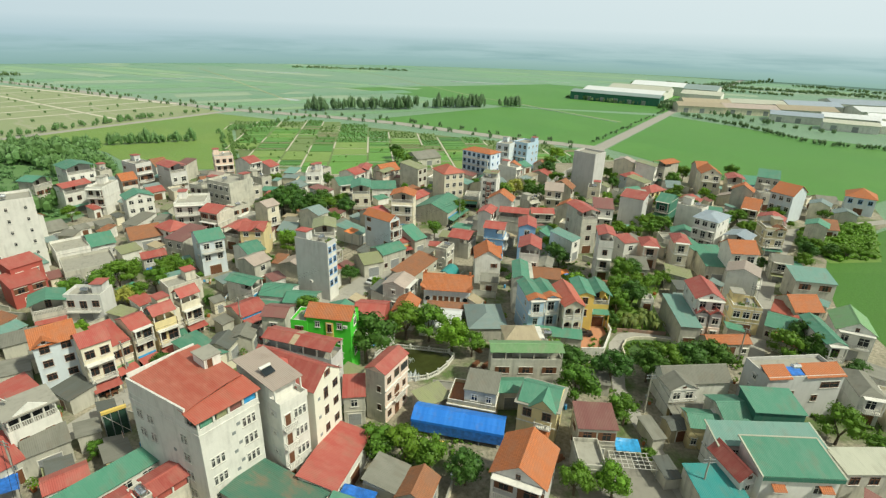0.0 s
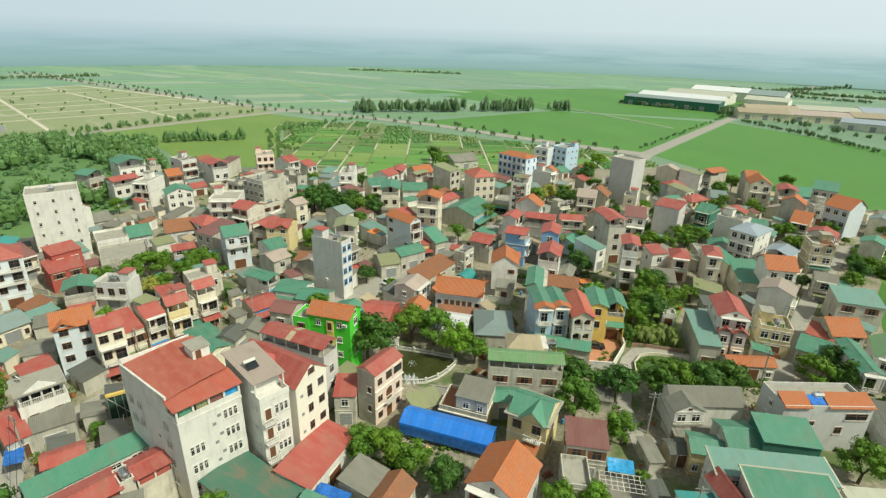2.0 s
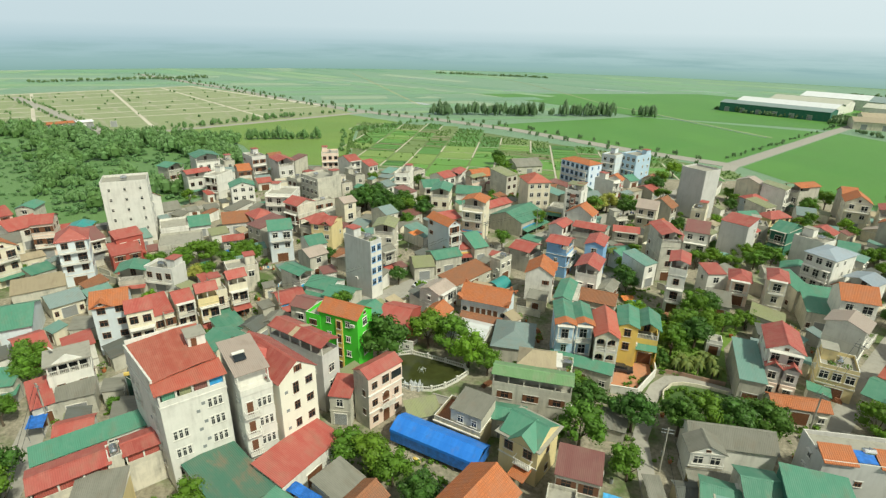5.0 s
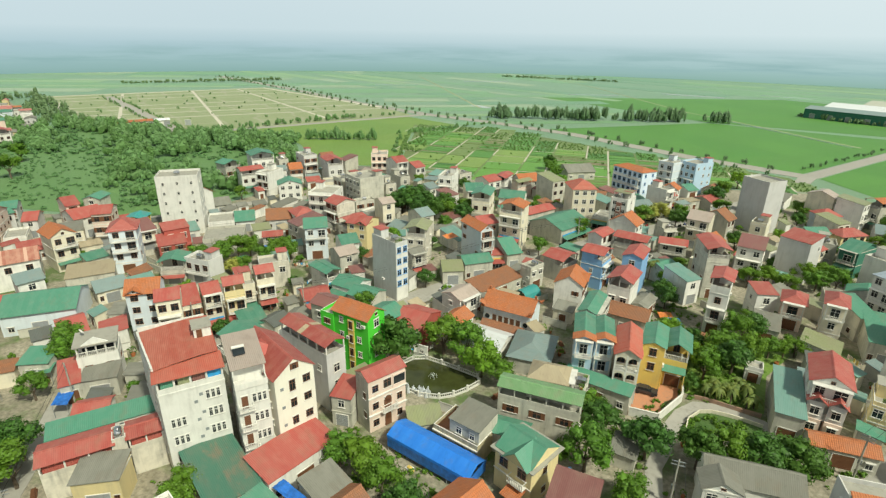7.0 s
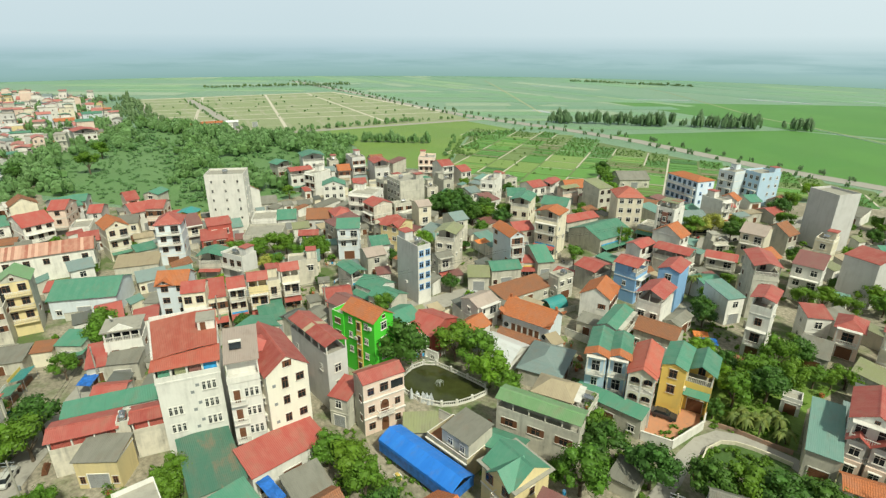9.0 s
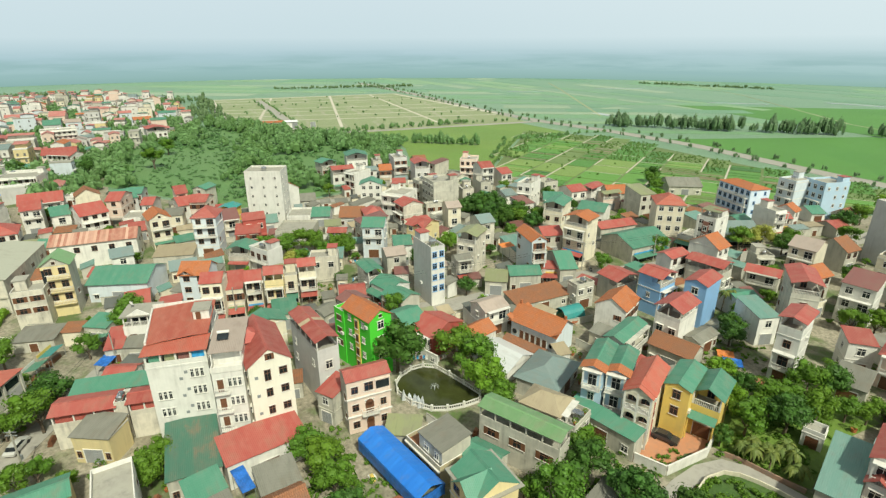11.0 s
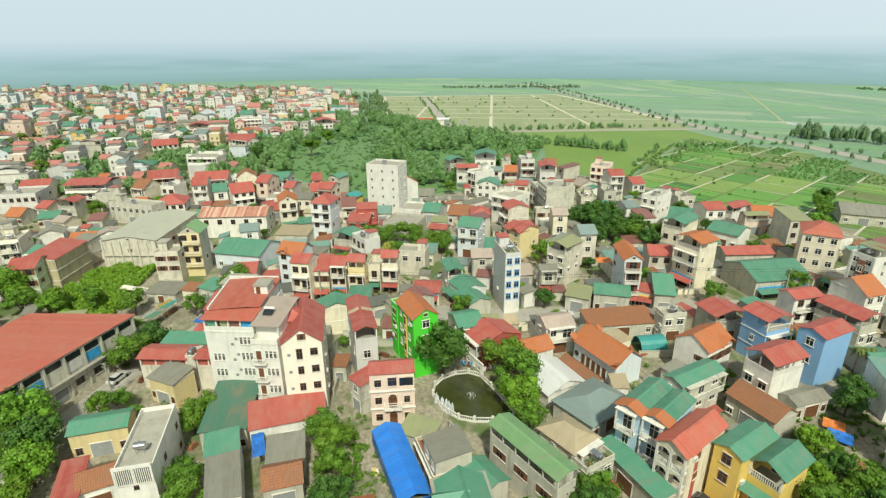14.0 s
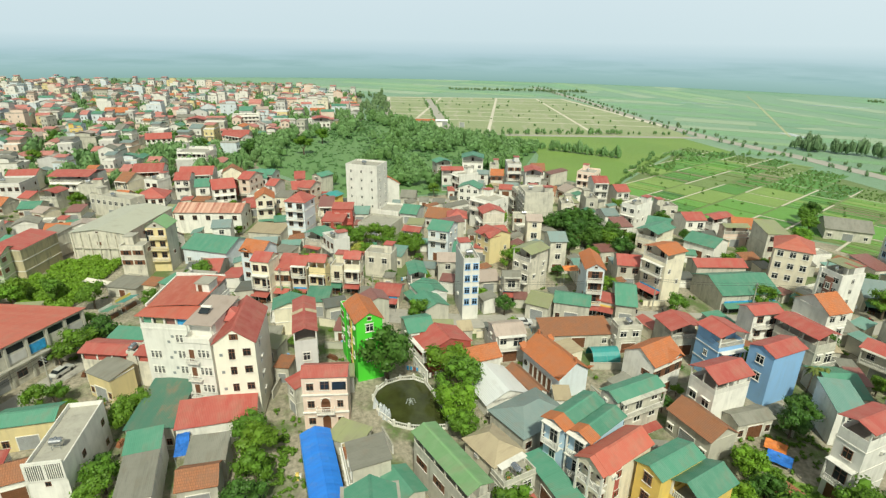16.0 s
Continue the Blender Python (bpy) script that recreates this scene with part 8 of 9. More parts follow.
tree(-192.5, 36.1, 3.6)
tree(-427.9, 98.3, 4.0)
tree(-273.7, 100.4, 4.0)
tree(-400.9, 10.0, 4.0)
tree(-538.3, 107.0, 5.0)
tree(-368.2, 3.3, 5.0)
tree(-421.3, 171.5, 4.0)
tree(41.2, 110.2, 2.0, 2)
tree(46.6, 123.4, 3.6, 0)
tree(53.0, 126.2, 3.4, 1)
tree(41.6, 126.0, 2.8, 2)
tree(43.9, 115.2, 3.6, 0)
tree(45.0, 120.2, 3.2, 1)
tree(40.4, 120.6, 2.8, 3)
tree(49.2, 119.6, 4.0, 2)
tree(48.6, 126.0, 3.2, 0)
tree(50.9, 132.0, 4.0, 4)
tree(54.2, 136.4, 3.4, 6)
tree(57.0, 129.5, 2.6, 0)
tree(60.0, 131.0, 2.4, 1)
tree(37.0, 129.5, 2.6, 3)

for q in ((-37.5, 26.5, 4.6, 3), (-31.0, 25.5, 3.4, 1), (-101, 20, 5.2, 3), (-96, 24, 3.6, 1), (-88, 30, 3.2, 7)):
    tree(*q)
tree(-84.6, 38.4, 3.6, 1)
tree(-77.6, 46.4, 3.4, 1)
tree(-89.5, 31.0, 3.4, 5)
tree(31.6, 214.3, 4.2, 8)
tree(27.2, 212.0, 3.4, 8)
tree(-74.9, 115.4, 2.8, 8)
tree(-25.0, 28.0, 3.8, 7)
tree(-20.5, 25.5, 3.0, 1)

FROND = leaves("palm_leaves", (0.135, 0.19, 0.05), 0.4)


def palm(x, y, h):
    g = random.Random(int(x * 100) + int(y * 10))
    e = tagged(base("palm", x, y, 0, g.uniform(0, 360)), "tall palm with drooping yellow-green fronds", "palm", "garden palms")
    part("trunk", Form().sweep([(0, 0, -0.1), (0.1, 0, h * 0.5), (0.25, 0.05, h)], 0.13, 7), BARK, e)
    for k in range(13):
        t, up = k * 2.4, g.uniform(0.2, 1.2)
        L = g.uniform(1.2, 1.8)
        f = Form()
        last = None
        for s in range(6):
            u = s / 5
            r, z = L * u, h + up * u * 1.6 - 2.4 * u * u
            wd = 0.3 * math.sin(math.pi * min(1, u * 0.9 + 0.1)) + 0.03
            cx, cy = 0.25 + r * math.cos(t), 0.05 + r * math.sin(t)
            row = [(cx - wd * math.sin(t), cy + wd * math.cos(t), z - 0.12), (cx, cy, z), (cx + wd * math.sin(t), cy - wd * math.cos(t), z - 0.12)]
            f.v += row
            if s:
                q = 3 * s
                f.f += [(q - 3, q - 2, q + 1, q), (q - 2, q - 1, q + 2, q + 1)]
                f.m += [0, 0]
        part("frond", f, FROND, e)


for x, y, h in ((44.1, 109.6, 2.6), (46.0, 109.2, 3.2), (47.2, 111.2, 2.8), (48.4, 109.0, 3.4), (49.0, 112.2, 2.6), (50.2, 113.6, 3.0), (51.2, 111.0, 3.4), (51.0, 108.8, 2.4), (45.6, 111.8, 2.8), (52.4, 109.6, 2.6)):
    palm(x, y, h)
palm(31.3, 161.1, 5.5)
palm(32.7, 161.9, 5.5)

for q in ((117.5, 248.8, 3), (142.8, 252.2, 2.6), (108.0, 185.8, 2.8), (110.3, 175.4, 2.8), (95.3, 134.4, 3.2), (116.6, 190.5, 2.4), (86.3, 180.9, 2.6), (72.2, 173.1, 2.6), (78.3, 171.8, 2.8), (85.0, 232.8, 2.4), (83.2, 202.2, 2.2), (113.0, 211.4, 2.4), (108.7, 144.8, 3), (96.3, 130.7, 2.6), (96.4, 144.9, 2.2), (64.4, 182.2, 2.2), (55.7, 196.6, 2.4), (101.2, 217.4, 2.2)):
    if free(q[0], q[1], 0, q[2] * 0.6, q[2] * 0.6, 0.0):
        tree(*q)
grove = random.Random(21)
left = 34
for i in range(3000):
    x, y, r = grove.uniform(-60, 135), grove.uniform(105, 250), grove.uniform(1.8, 3.2)
    if left and inside(x, y, [(60, 105), (100, 110), (122, 160), (150, 195), (95, 255), (0, 235), (-60, 230), (-60, 150), (20, 140)]) and free(x, y, 0, r * 0.9, r * 0.9, 0.0):
        tree(x, y, r)
        left -= 1

for x, y, rz, w, d, col, wall in ((-78.1, 87.4, 128, 6, 5, 'K', 'g'), (-79.7, 84.3, 38, 6, 5, 'D', 'g'), (-66.8, 82.6, 52, 5, 4, 'K', 'w'), (-76.7, 91.6, 128, 5, 4.5, 'K', 'c'), (-84.7, 94.2, 38, 6, 5, 'K', 'g'), (-61.2, 80.8, 52, 4.5, 3.5, 'D', 'g'), (-60.8, 75.5, 128, 5, 3.5, 'N', 'w'), (-61.9, 68.9, 38, 5, 3.5, 'K', 'g'), (-62.3, 85.8, 52, 4, 3.5, 'K', 'Y'), (-55.5, 76.0, 128, 4, 3, 'D', 'g'), (-66.8, 67.8, 38, 5, 4, 'R', 'g'), (-56.9, 66.0, 52, 4.5, 3.5, 'K', 'g'), (-55.1, 70.8, 128, 4, 3, 'K', 'g'), (-70.6, 76.3, 38, 4, 3, 'K', 'w'), (-87.5, 91.7, 52, 5, 4, 'G', 'g'), (-56.9, 86.2, 128, 4, 3, 'K', 'g'), (-70.3, 81.4, 38, 4, 3, 'D', 'g')):
    for k in (1.0, 0.75, 0.55):
        if free(x, y, rz, w * k, d * k, 0.05):
            shed(x, y, rz, w * k, d * k, 2.9, col, wall, 0.4)
            break

# ---------- houses and sheds that fill the lanes ----------
# gardens and yards that stay open
OPEN = [(34.4, 96.4, 3.2), (-1.8, 69.9, 4.5), (3.4, 69.1, 4), (-10.1, 71.6, 4), (-3.9, 66.5, 4), (-1.4, 74.0, 3), (33.7, 89.5, 4), (41.0, 98.5, 4), (45.6, 102.2, 4.5), (51.5, 103.2, 4.5), (34.3, 80.9, 4), (30.4, 96.2, 3), (35.8, 102.0, 3), (29.9, 91.4, 4), (27.6, 88.2, 3), (47.4, 95.5, 5), (55.2, 98.9, 5), (49.7, 114.5, 5), (43.9, 122.5, 5), (51.6, 125.9, 5), (42.6, 111.4, 4), (-8.5, 84.6, 3.5), (-6.0, 87.9, 3), (-18.2, 95.9, 5), (-14.6, 105.7, 5), (-4.1, 104.3, 5), (36.3, 135.2, 5), (41.1, 131.5, 5), (38.1, 142.8, 5), (63.0, 96.9, 5), (83.7, 104.3, 5), (75.1, 79.4, 6)]
TAKEN += OPEN + [(-11.5, 88.5, 3.0), (-4.0, 88.5, 3.5), (0.5, 88.5, 2.5), (3.5, 93.5, 2.5), (-13.0, 91.0, 2.5)]
THICKET = [(-82, 33), (-90, 29), (-104, 31), (-115, 42), (-107, 54), (-99, 50), (-92, 45), (-80, 41)]
for x, y in THICKET:
    TAKEN.append((x * 0.7 + -29.1, y * 0.7 + 12.9, 7))
TAKEN += [(-84, 40, 7), (-76, 46, 6), (-70, 52, 5), (-66, 57, 4), (-90, 48, 4)]
VILLAGE = [(-140, -20), (-20, 5), (40, 35), (66, 45), (93, 78), (99, 110), (108, 140), (121, 160), (160, 190), (160, 208), (130, 240), (95, 262), (40, 262), (0, 235), (-70, 235), (-135, 228), (-140, 205), (-118, 175), (-128, 140), (-195, 110), (-215, 40)]
pick = random.Random(5)
MIX = (("R", "gx"), ("M", "sx"), ("G", "gx"), ("V", "sx"), ("K", "gx"), ("B", "gx"), ("C", "flat"), ("C", "flat"), ("C", "flat"), ("K", "sx"), ("H", "gx"), ("N", "sx"), ("P", "gx"), ("R", "tin"), ("O", "gx"))
count = 0
for i in range(2500):
    x, y = pick.uniform(-215, 160), pick.uniform(-20, 262)
    w, d = pick.uniform(4.5, 7.0), pick.uniform(6, 10)
    n = pick.choice((1, 1, 2, 2, 3) if y > 110 else (1, 1, 2))
    rot = pick.choice((-18, 52, 60, 70, 45, -10)) + pick.uniform(-6, 6)
    col, kind = pick.choice(MIX)
    wall = pick.choice("ggwwwccs")
    if count >= 165 or not inside(x, y, VILLAGE) or not free(x, y, rot, w, d, 0.5):
        continue
    count += 1
    house(x, y, rot, w, d, n, n * 3.1 + 0.5, "gx" if kind == "tin" and n == 1 else kind, col, wall, lite=True)
count = 0
for i in range(9000):
    x, y = pick.uniform(-160, 150), pick.uniform(10, 240)
    w, d = pick.uniform(2.6, 6.0), pick.uniform(2.4, 5.0)
    rot = pick.choice((-18, 52, 60, 70, 45, -10)) + pick.uniform(-5, 5)
    if count >= 225 or not inside(x, y, VILLAGE) or not free(x, y, rot, w, d, 0.2):
        continue
    count += 1
    shed(x, y, rot, w, d, pick.uniform(2.3, 3.6), pick.choice("RMGVKKKDBNHT"), pick.choice("gggwc"), pick.uniform(0.2, 0.9))

# ---------- yard walls, weeds and more trees ----------
walls_left = 90
for i in range(3000):
    x, y = pick.uniform(-110, 120), pick.uniform(15, 200)
    L, rot = pick.uniform(3.5, 9.0), pick.choice((-18, 52, 60, 70, 45, -10, 142)) + pick.uniform(-5, 5)
    if not inside(x, y, VILLAGE) or not free(x, y, rot, L, 0.3, 0.1):
        continue
    RECTS.append(rect(x, y, rot, L, 0.3))
    o = tagged(base("yard_wall", x, y, 0, rot), "low stained cement yard wall", "wall", "yard walls")
    hh = pick.uniform(1.3, 2.0)
    part("wall", Form().box(-L / 2, 0, -0.2, L / 2, 0.18, hh), WALLS[pick.choice("gggwc")], o)
    part("coping", Form().box(-L / 2 - 0.04, -0.05, hh + 0.004, L / 2 + 0.04, 0.23, hh + 0.09), CONCRETE, o)
    walls_left -= 1
    if walls_left < 0:
        break
spots = []
for i in range(6000):
    x, y, r = pick.uniform(-215, 160), pick.uniform(-20, 262), pick.uniform(0.5, 1.3)
    if inside(x, y, VILLAGE) and free(x, y, 0, r, r, 0.2):
        spots.append((x, y, r, r * pick.uniform(0.6, 1.2)))
    if len(spots) >= 700:
        break
LANE = [(37, 70), (36.1, 87.0), (38.4, 97.7), (40.2, 102.8), (42.9, 106.3), (49.6, 106.2), (53.3, 105.4), (60, 100)]


def lane_gap(x, y):
    return min(math.hypot(x - x0 - (x1 - x0) * t, y - y0 - (y1 - y0) * t) for (x0, y0), (x1, y1) in zip(LANE, LANE[1:]) for t in (0, 0.2, 0.4, 0.6, 0.8, 1.0))


for gx, gy, gr in OPEN:
    if -12 < gx < 0 and gy > 73 or gx < -13:
        continue
    for k in range(int(gr * gr * 1.5)):
        t, q = pick.uniform(0, 6.28), gr * math.sqrt(pick.random())
        r = pick.uniform(0.5, 1.2)
        if lane_gap(gx + q * math.cos(t), gy + q * math.sin(t)) < 1.9:
            continue
        spots.append((gx + q * math.cos(t), gy + q * math.sin(t), r, r * pick.uniform(0.5, 0.9)))
count = 0
for i in range(9000):
    x, y, r = pick.uniform(-210, 150), pick.uniform(-5, 255), pick.uniform(1.2, 3.0)
    if count < 95 and inside(x, y, VILLAGE) and free(x, y, 0, r * 1.1, r * 1.1, 0.1):
        tree(x, y, r)
        count += 1

# ---------- clutter in the yards and lanes ----------
def barrel(x, y, z, rgb):
    e = tagged(base("barrel", x, y, z), f"{rgb} plastic barrel standing in a yard", "barrel", "yard barrels")
    mat = {"blue": AZURE, "grey": IRON}[rgb]
    part("body", Form().tube((0, 0, 0), (0, 0, 0.28), 0.27, 0.31, 10).tube((0, 0, 0.284), (0, 0, 0.62), 0.31, 0.31, 10).tube((0, 0, 0.624), (0, 0, 0.9), 0.31, 0.26, 10), mat, e)
    part("lid", Form().tube((0, 0, 0.904), (0, 0, 0.95), 0.28, 0.28, 10), STEEL if rgb == "grey" else BLUEISH, e)


def stack(x, y, rot, kind, g):
    """A pile of bricks, or of timber, in a few ragged layers."""
    word = {"brick": "pile of red-brown bricks beside a yard wall", "timber": "stack of old timber boards in a yard"}[kind]
    e = tagged(base(kind + "_pile", x, y, 0, rot), word, "pile", kind + " piles")
    mat = ROOFS["B"] if kind == "brick" else WOODEN
    f = Form()
    for k in range(5):
        L, w = (1.6 - 0.16 * k, 0.9 - 0.1 * k) if kind == "brick" else (2.6 - 0.2 * k, 0.8 - 0.08 * k)
        u, v = g.uniform(-0.1, 0.1), g.uniform(-0.06, 0.06)
        for i in range(3):
            f.box(-L / 2 + u, -w / 2 + v + i * w / 3 + 0.01, 0.17 * k, L / 2 + u + g.uniform(-0.15, 0.15), -w / 2 + v + (i + 1) * w / 3 - 0.01, 0.17 * k + 0.16)
    part("heap", f, mat, e)


def washing_line(x, y, rot, g):
    e = tagged(base("washing_line", x, y, 0, rot), "washing hung on a line between two poles", "washing line", "washing lines")
    for u in (-1.8, 1.8):
        part("pole", Form().tube((u, 0, -0.1), (u, 0, 1.95), 0.03, 0.03, 6), IRON, e)
    part("line", Form().sweep([(-1.8, 0, 1.9), (0, 0, 1.82), (1.8, 0, 1.9)], 0.012), IRON, e)
    u = -1.5
    while u < 1.3:
        w, L = g.uniform(0.35, 0.6), g.uniform(0.6, 1.1)
        part("cloth", Form().box(u, -0.02, 1.84 - L, u + w, 0.02, 1.83), g.choice((WALLS["w"], AZURE, WALLS["p"], ROOFS["M"], WALLS["y"], WALLS["Q"])), e)
        u += w + g.uniform(0.05, 0.3)


left = {"barrel": 30, "brick": 14, "timber": 14, "line": 10, "pot": 36}
for i in range(6000):
    kind = pick.choice(tuple(left))
    x, y, rot = pick.uniform(-70, 85), pick.uniform(40, 135), pick.uniform(0, 180)
    size = {"barrel": 0.7, "brick": 1.8, "timber": 2.6, "line": 3.6, "pot": 0.8}[kind]
    if not left[kind] or not inside(x, y, VILLAGE) or lane_gap(x, y) < 2.2 or off_street(x, y) < 4 or not free(x, y, rot, size, min(size, 1.0), 0.05):
        continue
    left[kind] -= 1
    RECTS.append(rect(x, y, rot, size, min(size, 1.0)))
    if kind == "barrel":
        barrel(x, y, 0.0, pick.choice(("blue", "blue", "grey")))
    elif kind == "line":
        washing_line(x, y, rot, pick)
    elif kind == "pot":
        potted_plant(x, y, 0.0, pick.uniform(1.0, 1.9), i, "leafy green plant in a terracotta pot in a yard", "yard plants")
    else:
        stack(x, y, rot, kind, pick)

# ---------- far town: past counting, one mass of small houses ----------
TOWN = [(-236, 20), (-212, 105), (-285, 140), (-360, 240), (-560, 325), (-690, 290), (-930, -70), (-300, -150), (-170, -55)]
# Town roofs and windows paled in colour, standing in for distance haze
HAZED_RED = ribbed("hazed_red_tin", (0.47, 0.17, 0.145), (0.52, 0.27, 0.23), rough=0.6, worn=0.15)
HAZED_DARK = plainish("hazed_window_dark", (0.16, 0.16, 0.15), 0.6, vary=0.3)
TOWN_MATS = [WALLS[k] for k in "wcpgaYQ"] + [HAZED_RED] + [ROOFS[k] for k in "OGKPH"] + [HAZED_DARK, CONCRETE]
mass = Form()
GRID = {}


def crowded(x, y, r):
    cell = (int(x // 20), int(y // 20))
    return any(meets(r, q) for du in (-1, 0, 1) for dv in (-1, 0, 1) for q in GRID.get((cell[0] + du, cell[1] + dv), ()))


for i in range(11000):
    x, y = pick.uniform(-930, -160), pick.uniform(-150, 325)
    w, d, n = pick.uniform(4.2, 7.8), pick.uniform(7, 13), pick.choice((1, 1, 1, 2, 2, 2, 2, 3, 3, 3, 4))
    n = min(n, pick.choice((1, 2, 2, 3))) if x > -400 else n
    block = math.sin(x * 0.021 + 1.3) + math.sin(y * 0.027)
    rot = (62 if block > -0.3 else -24) + 90 * (pick.random() < 0.25) + pick.uniform(-9, 9)
    big = pick.random() < 0.05
    if big:
        w, d, n = pick.uniform(11, 18), pick.uniform(9, 14), pick.choice((1, 2, 3))
    r = rect(x, y, rot, w, d, 0.6)
    if not inside(x, y, TOWN) or math.sin(x * 0.055 + 0.7) * math.sin(y * 0.071 - x * 0.02) > 0.50 or crowded(x, y, r) or (x > -300 and any(meets(r, q) for q in RECTS)):
        continue
    GRID.setdefault((int(x // 20), int(y // 20)), []).append(r)
    m = pose(x, y, 0, 0, 0, rot)
    h = n * 3.2 + pick.uniform(0.2, 1.0)
    one = Form()
    wm = pick.choice((0, 0, 0, 0, 0, 1, 2, 2, 2, 3, 4, 4, 4, 5, 6, 6))
    one.box(-w / 2, 0, -0.3, w / 2, d, h, wm)
    cols = 2 if w < 7 else int(w / 3)
    for s in range(n):
        if s:
            one.box(-w / 2 - 0.1, -0.7 if pick.random() < 0.5 else -0.12, s * 3.2 - 0.15, w / 2 + 0.1, -0.01, s * 3.2 + 0.05, 0)
        for c in range(cols):
            u = (c + 0.5) / cols - 0.5
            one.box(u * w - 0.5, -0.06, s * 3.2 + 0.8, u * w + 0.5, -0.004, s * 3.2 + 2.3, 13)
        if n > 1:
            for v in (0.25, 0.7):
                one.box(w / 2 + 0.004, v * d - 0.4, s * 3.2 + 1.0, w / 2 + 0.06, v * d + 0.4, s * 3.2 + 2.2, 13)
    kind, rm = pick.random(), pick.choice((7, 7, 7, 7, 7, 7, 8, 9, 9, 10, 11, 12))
    if kind < 0.34 and n < 4:
        b0, b1 = w / 2 + 0.4, d + 0.4
        rise = w * 0.5 * pick.uniform(0.3, 0.6)
        one.face(((-b0, -0.4, h), (0, -0.4, h + rise), (0, b1, h + rise), (-b0, b1, h)), rm)
        one.face(((0, -0.4, h + rise), (b0, -0.4, h), (b0, b1, h), (0, b1, h + rise)), rm)
        one.face(((-w / 2, 0, h), (w / 2, 0, h), (0, 0, h + rise - 0.05)), wm)
        one.face(((-w / 2, d, h), (w / 2, d, h), (0, d, h + rise - 0.05)), wm)
    elif kind < 0.55 and n < 4:
        rise = d * 0.5 * pick.uniform(0.25, 0.5)
        a0, b1 = w / 2 + 0.3, d + 0.4
        one.face(((-a0, -0.4, h), (a0, -0.4, h), (a0, d / 2, h + rise), (-a0, d / 2, h + rise)), rm)
        one.face(((-a0, d / 2, h + rise), (a0, d / 2, h + rise), (a0, b1, h), (-a0, b1, h)), rm)
        for s in (-w / 2, w / 2):
            one.face(((s, 0, h), (s, d, h), (s, d / 2, h + rise - 0.05)), wm)
    else:
        one.box(-w / 2 - 0.1, -0.1, h, w / 2 + 0.1, d + 0.1, h + 0.5, 0 if pick.random() < 0.5 else 14)
        if kind < 0.88:
            v = pick.uniform(0.2, 0.5) * d
            one.box(-w / 2 + 0.4, v, h + 0.5, w / 2 - 0.4, d - 0.2, h + 2.5, wm)
            one.face(((-w / 2 - 0.2, v - 1.5, h + 2.55), (w / 2 + 0.2, v - 1.5, h + 2.55), (w / 2 + 0.2, (v + d) / 2, h + 3.4), (-w / 2 - 0.2, (v + d) / 2, h + 3.4)), rm)
            one.face(((-w / 2 - 0.2, (v + d) / 2, h + 3.4), (w / 2 + 0.2, (v + d) / 2, h + 3.4), (w / 2 + 0.2, d + 0.2, h + 2.55), (-w / 2 - 0.2, d + 0.2, h + 2.55)), rm)
    k = len(mass.v)
    mass.v += [tuple(m @ Vector(v)) for v in one.v]
    mass.f += [tuple(k + j for j in q) for q in one.f]
    mass.m += one.m
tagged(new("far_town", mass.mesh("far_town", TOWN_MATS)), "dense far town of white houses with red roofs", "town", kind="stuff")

# ---------- far woods ----------
def clump_parts(seed, n, lobes, size):
    """Leaf sprays over a few lobes piled into one crown; unit radius, unit height."""
    g = np.random.default_rng(seed)
    out = []
    for j in range(lobes):
        t, rr = g.uniform(0, 6.28), math.sqrt(g.uniform(0, 1)) * 0.62
        c = np.array([rr * math.cos(t), rr * math.sin(t), 0.62 - 0.45 * rr + g.uniform(-0.12, 0.12)])
        lr = g.uniform(0.3, 0.46)
        core = [c + np.array([lr * 0.62 * math.cos(a), lr * 0.62 * math.sin(a), h * lr]) for h in (0.35, -0.45) for a in (0.2, 1.77, 3.34, 4.91)]
        top, foot = c + np.array([0, 0, 0.7 * lr]), c - np.array([0, 0, 0.7 * lr])
        for i in range(4):
            k = (i + 1) % 4
            out += [[core[i], core[k], core[4 + k], core[4 + i]], [top, core[i], (core[i] + core[k]) / 2, core[k]], [foot, core[4 + k], (core[4 + i] + core[4 + k]) / 2, core[4 + i]]]
        for k in range(n // lobes):
            d = g.normal(size=3)
            d /= np.linalg.norm(d)
            t1 = np.cross(d, g.normal(size=3))
            t1 /= np.linalg.norm(t1)
            t2 = np.cross(d, t1)
            s = g.uniform(0.6, 1.2) * size
            q = c + d * lr * g.uniform(0.75, 1.05)
            q[2] = max(q[2], 0.05)
            out.append([q - t1 * s, q - t2 * s * 0.7, q + t1 * s, q + t2 * s * 0.7])
    return np.array(out).reshape(-1, 3)


CLUMPS = {True: [clump_parts(s, 330, 9, 0.062) for s in range(6)], False: [clump_parts(s + 9, 64, 4, 0.155) for s in range(6)]}


def woods(name, spots, label, mat, group="", fine=True):
    g = np.random.default_rng(len(name) + len(spots))
    vs = []
    for x, y, r, z in spots:
        c = CLUMPS[fine][g.integers(6)]
        t = g.uniform(0, 6.28)
        m = np.array([[math.cos(t), -math.sin(t), 0], [math.sin(t), math.cos(t), 0], [0, 0, 1]])
        vs.append((c * np.array([r, r, z])) @ m.T + np.array([x, y, 0.0]))
    v = np.concatenate(vs)
    f = np.arange(len(v)).reshape(-1, 4)
    me = bpy.data.meshes.new(name)
    me.from_pydata(v.tolist(), [], f.tolist())
    me.materials.append(mat)
    return tagged(new(name, me), label, "woods", group, kind="stuff")


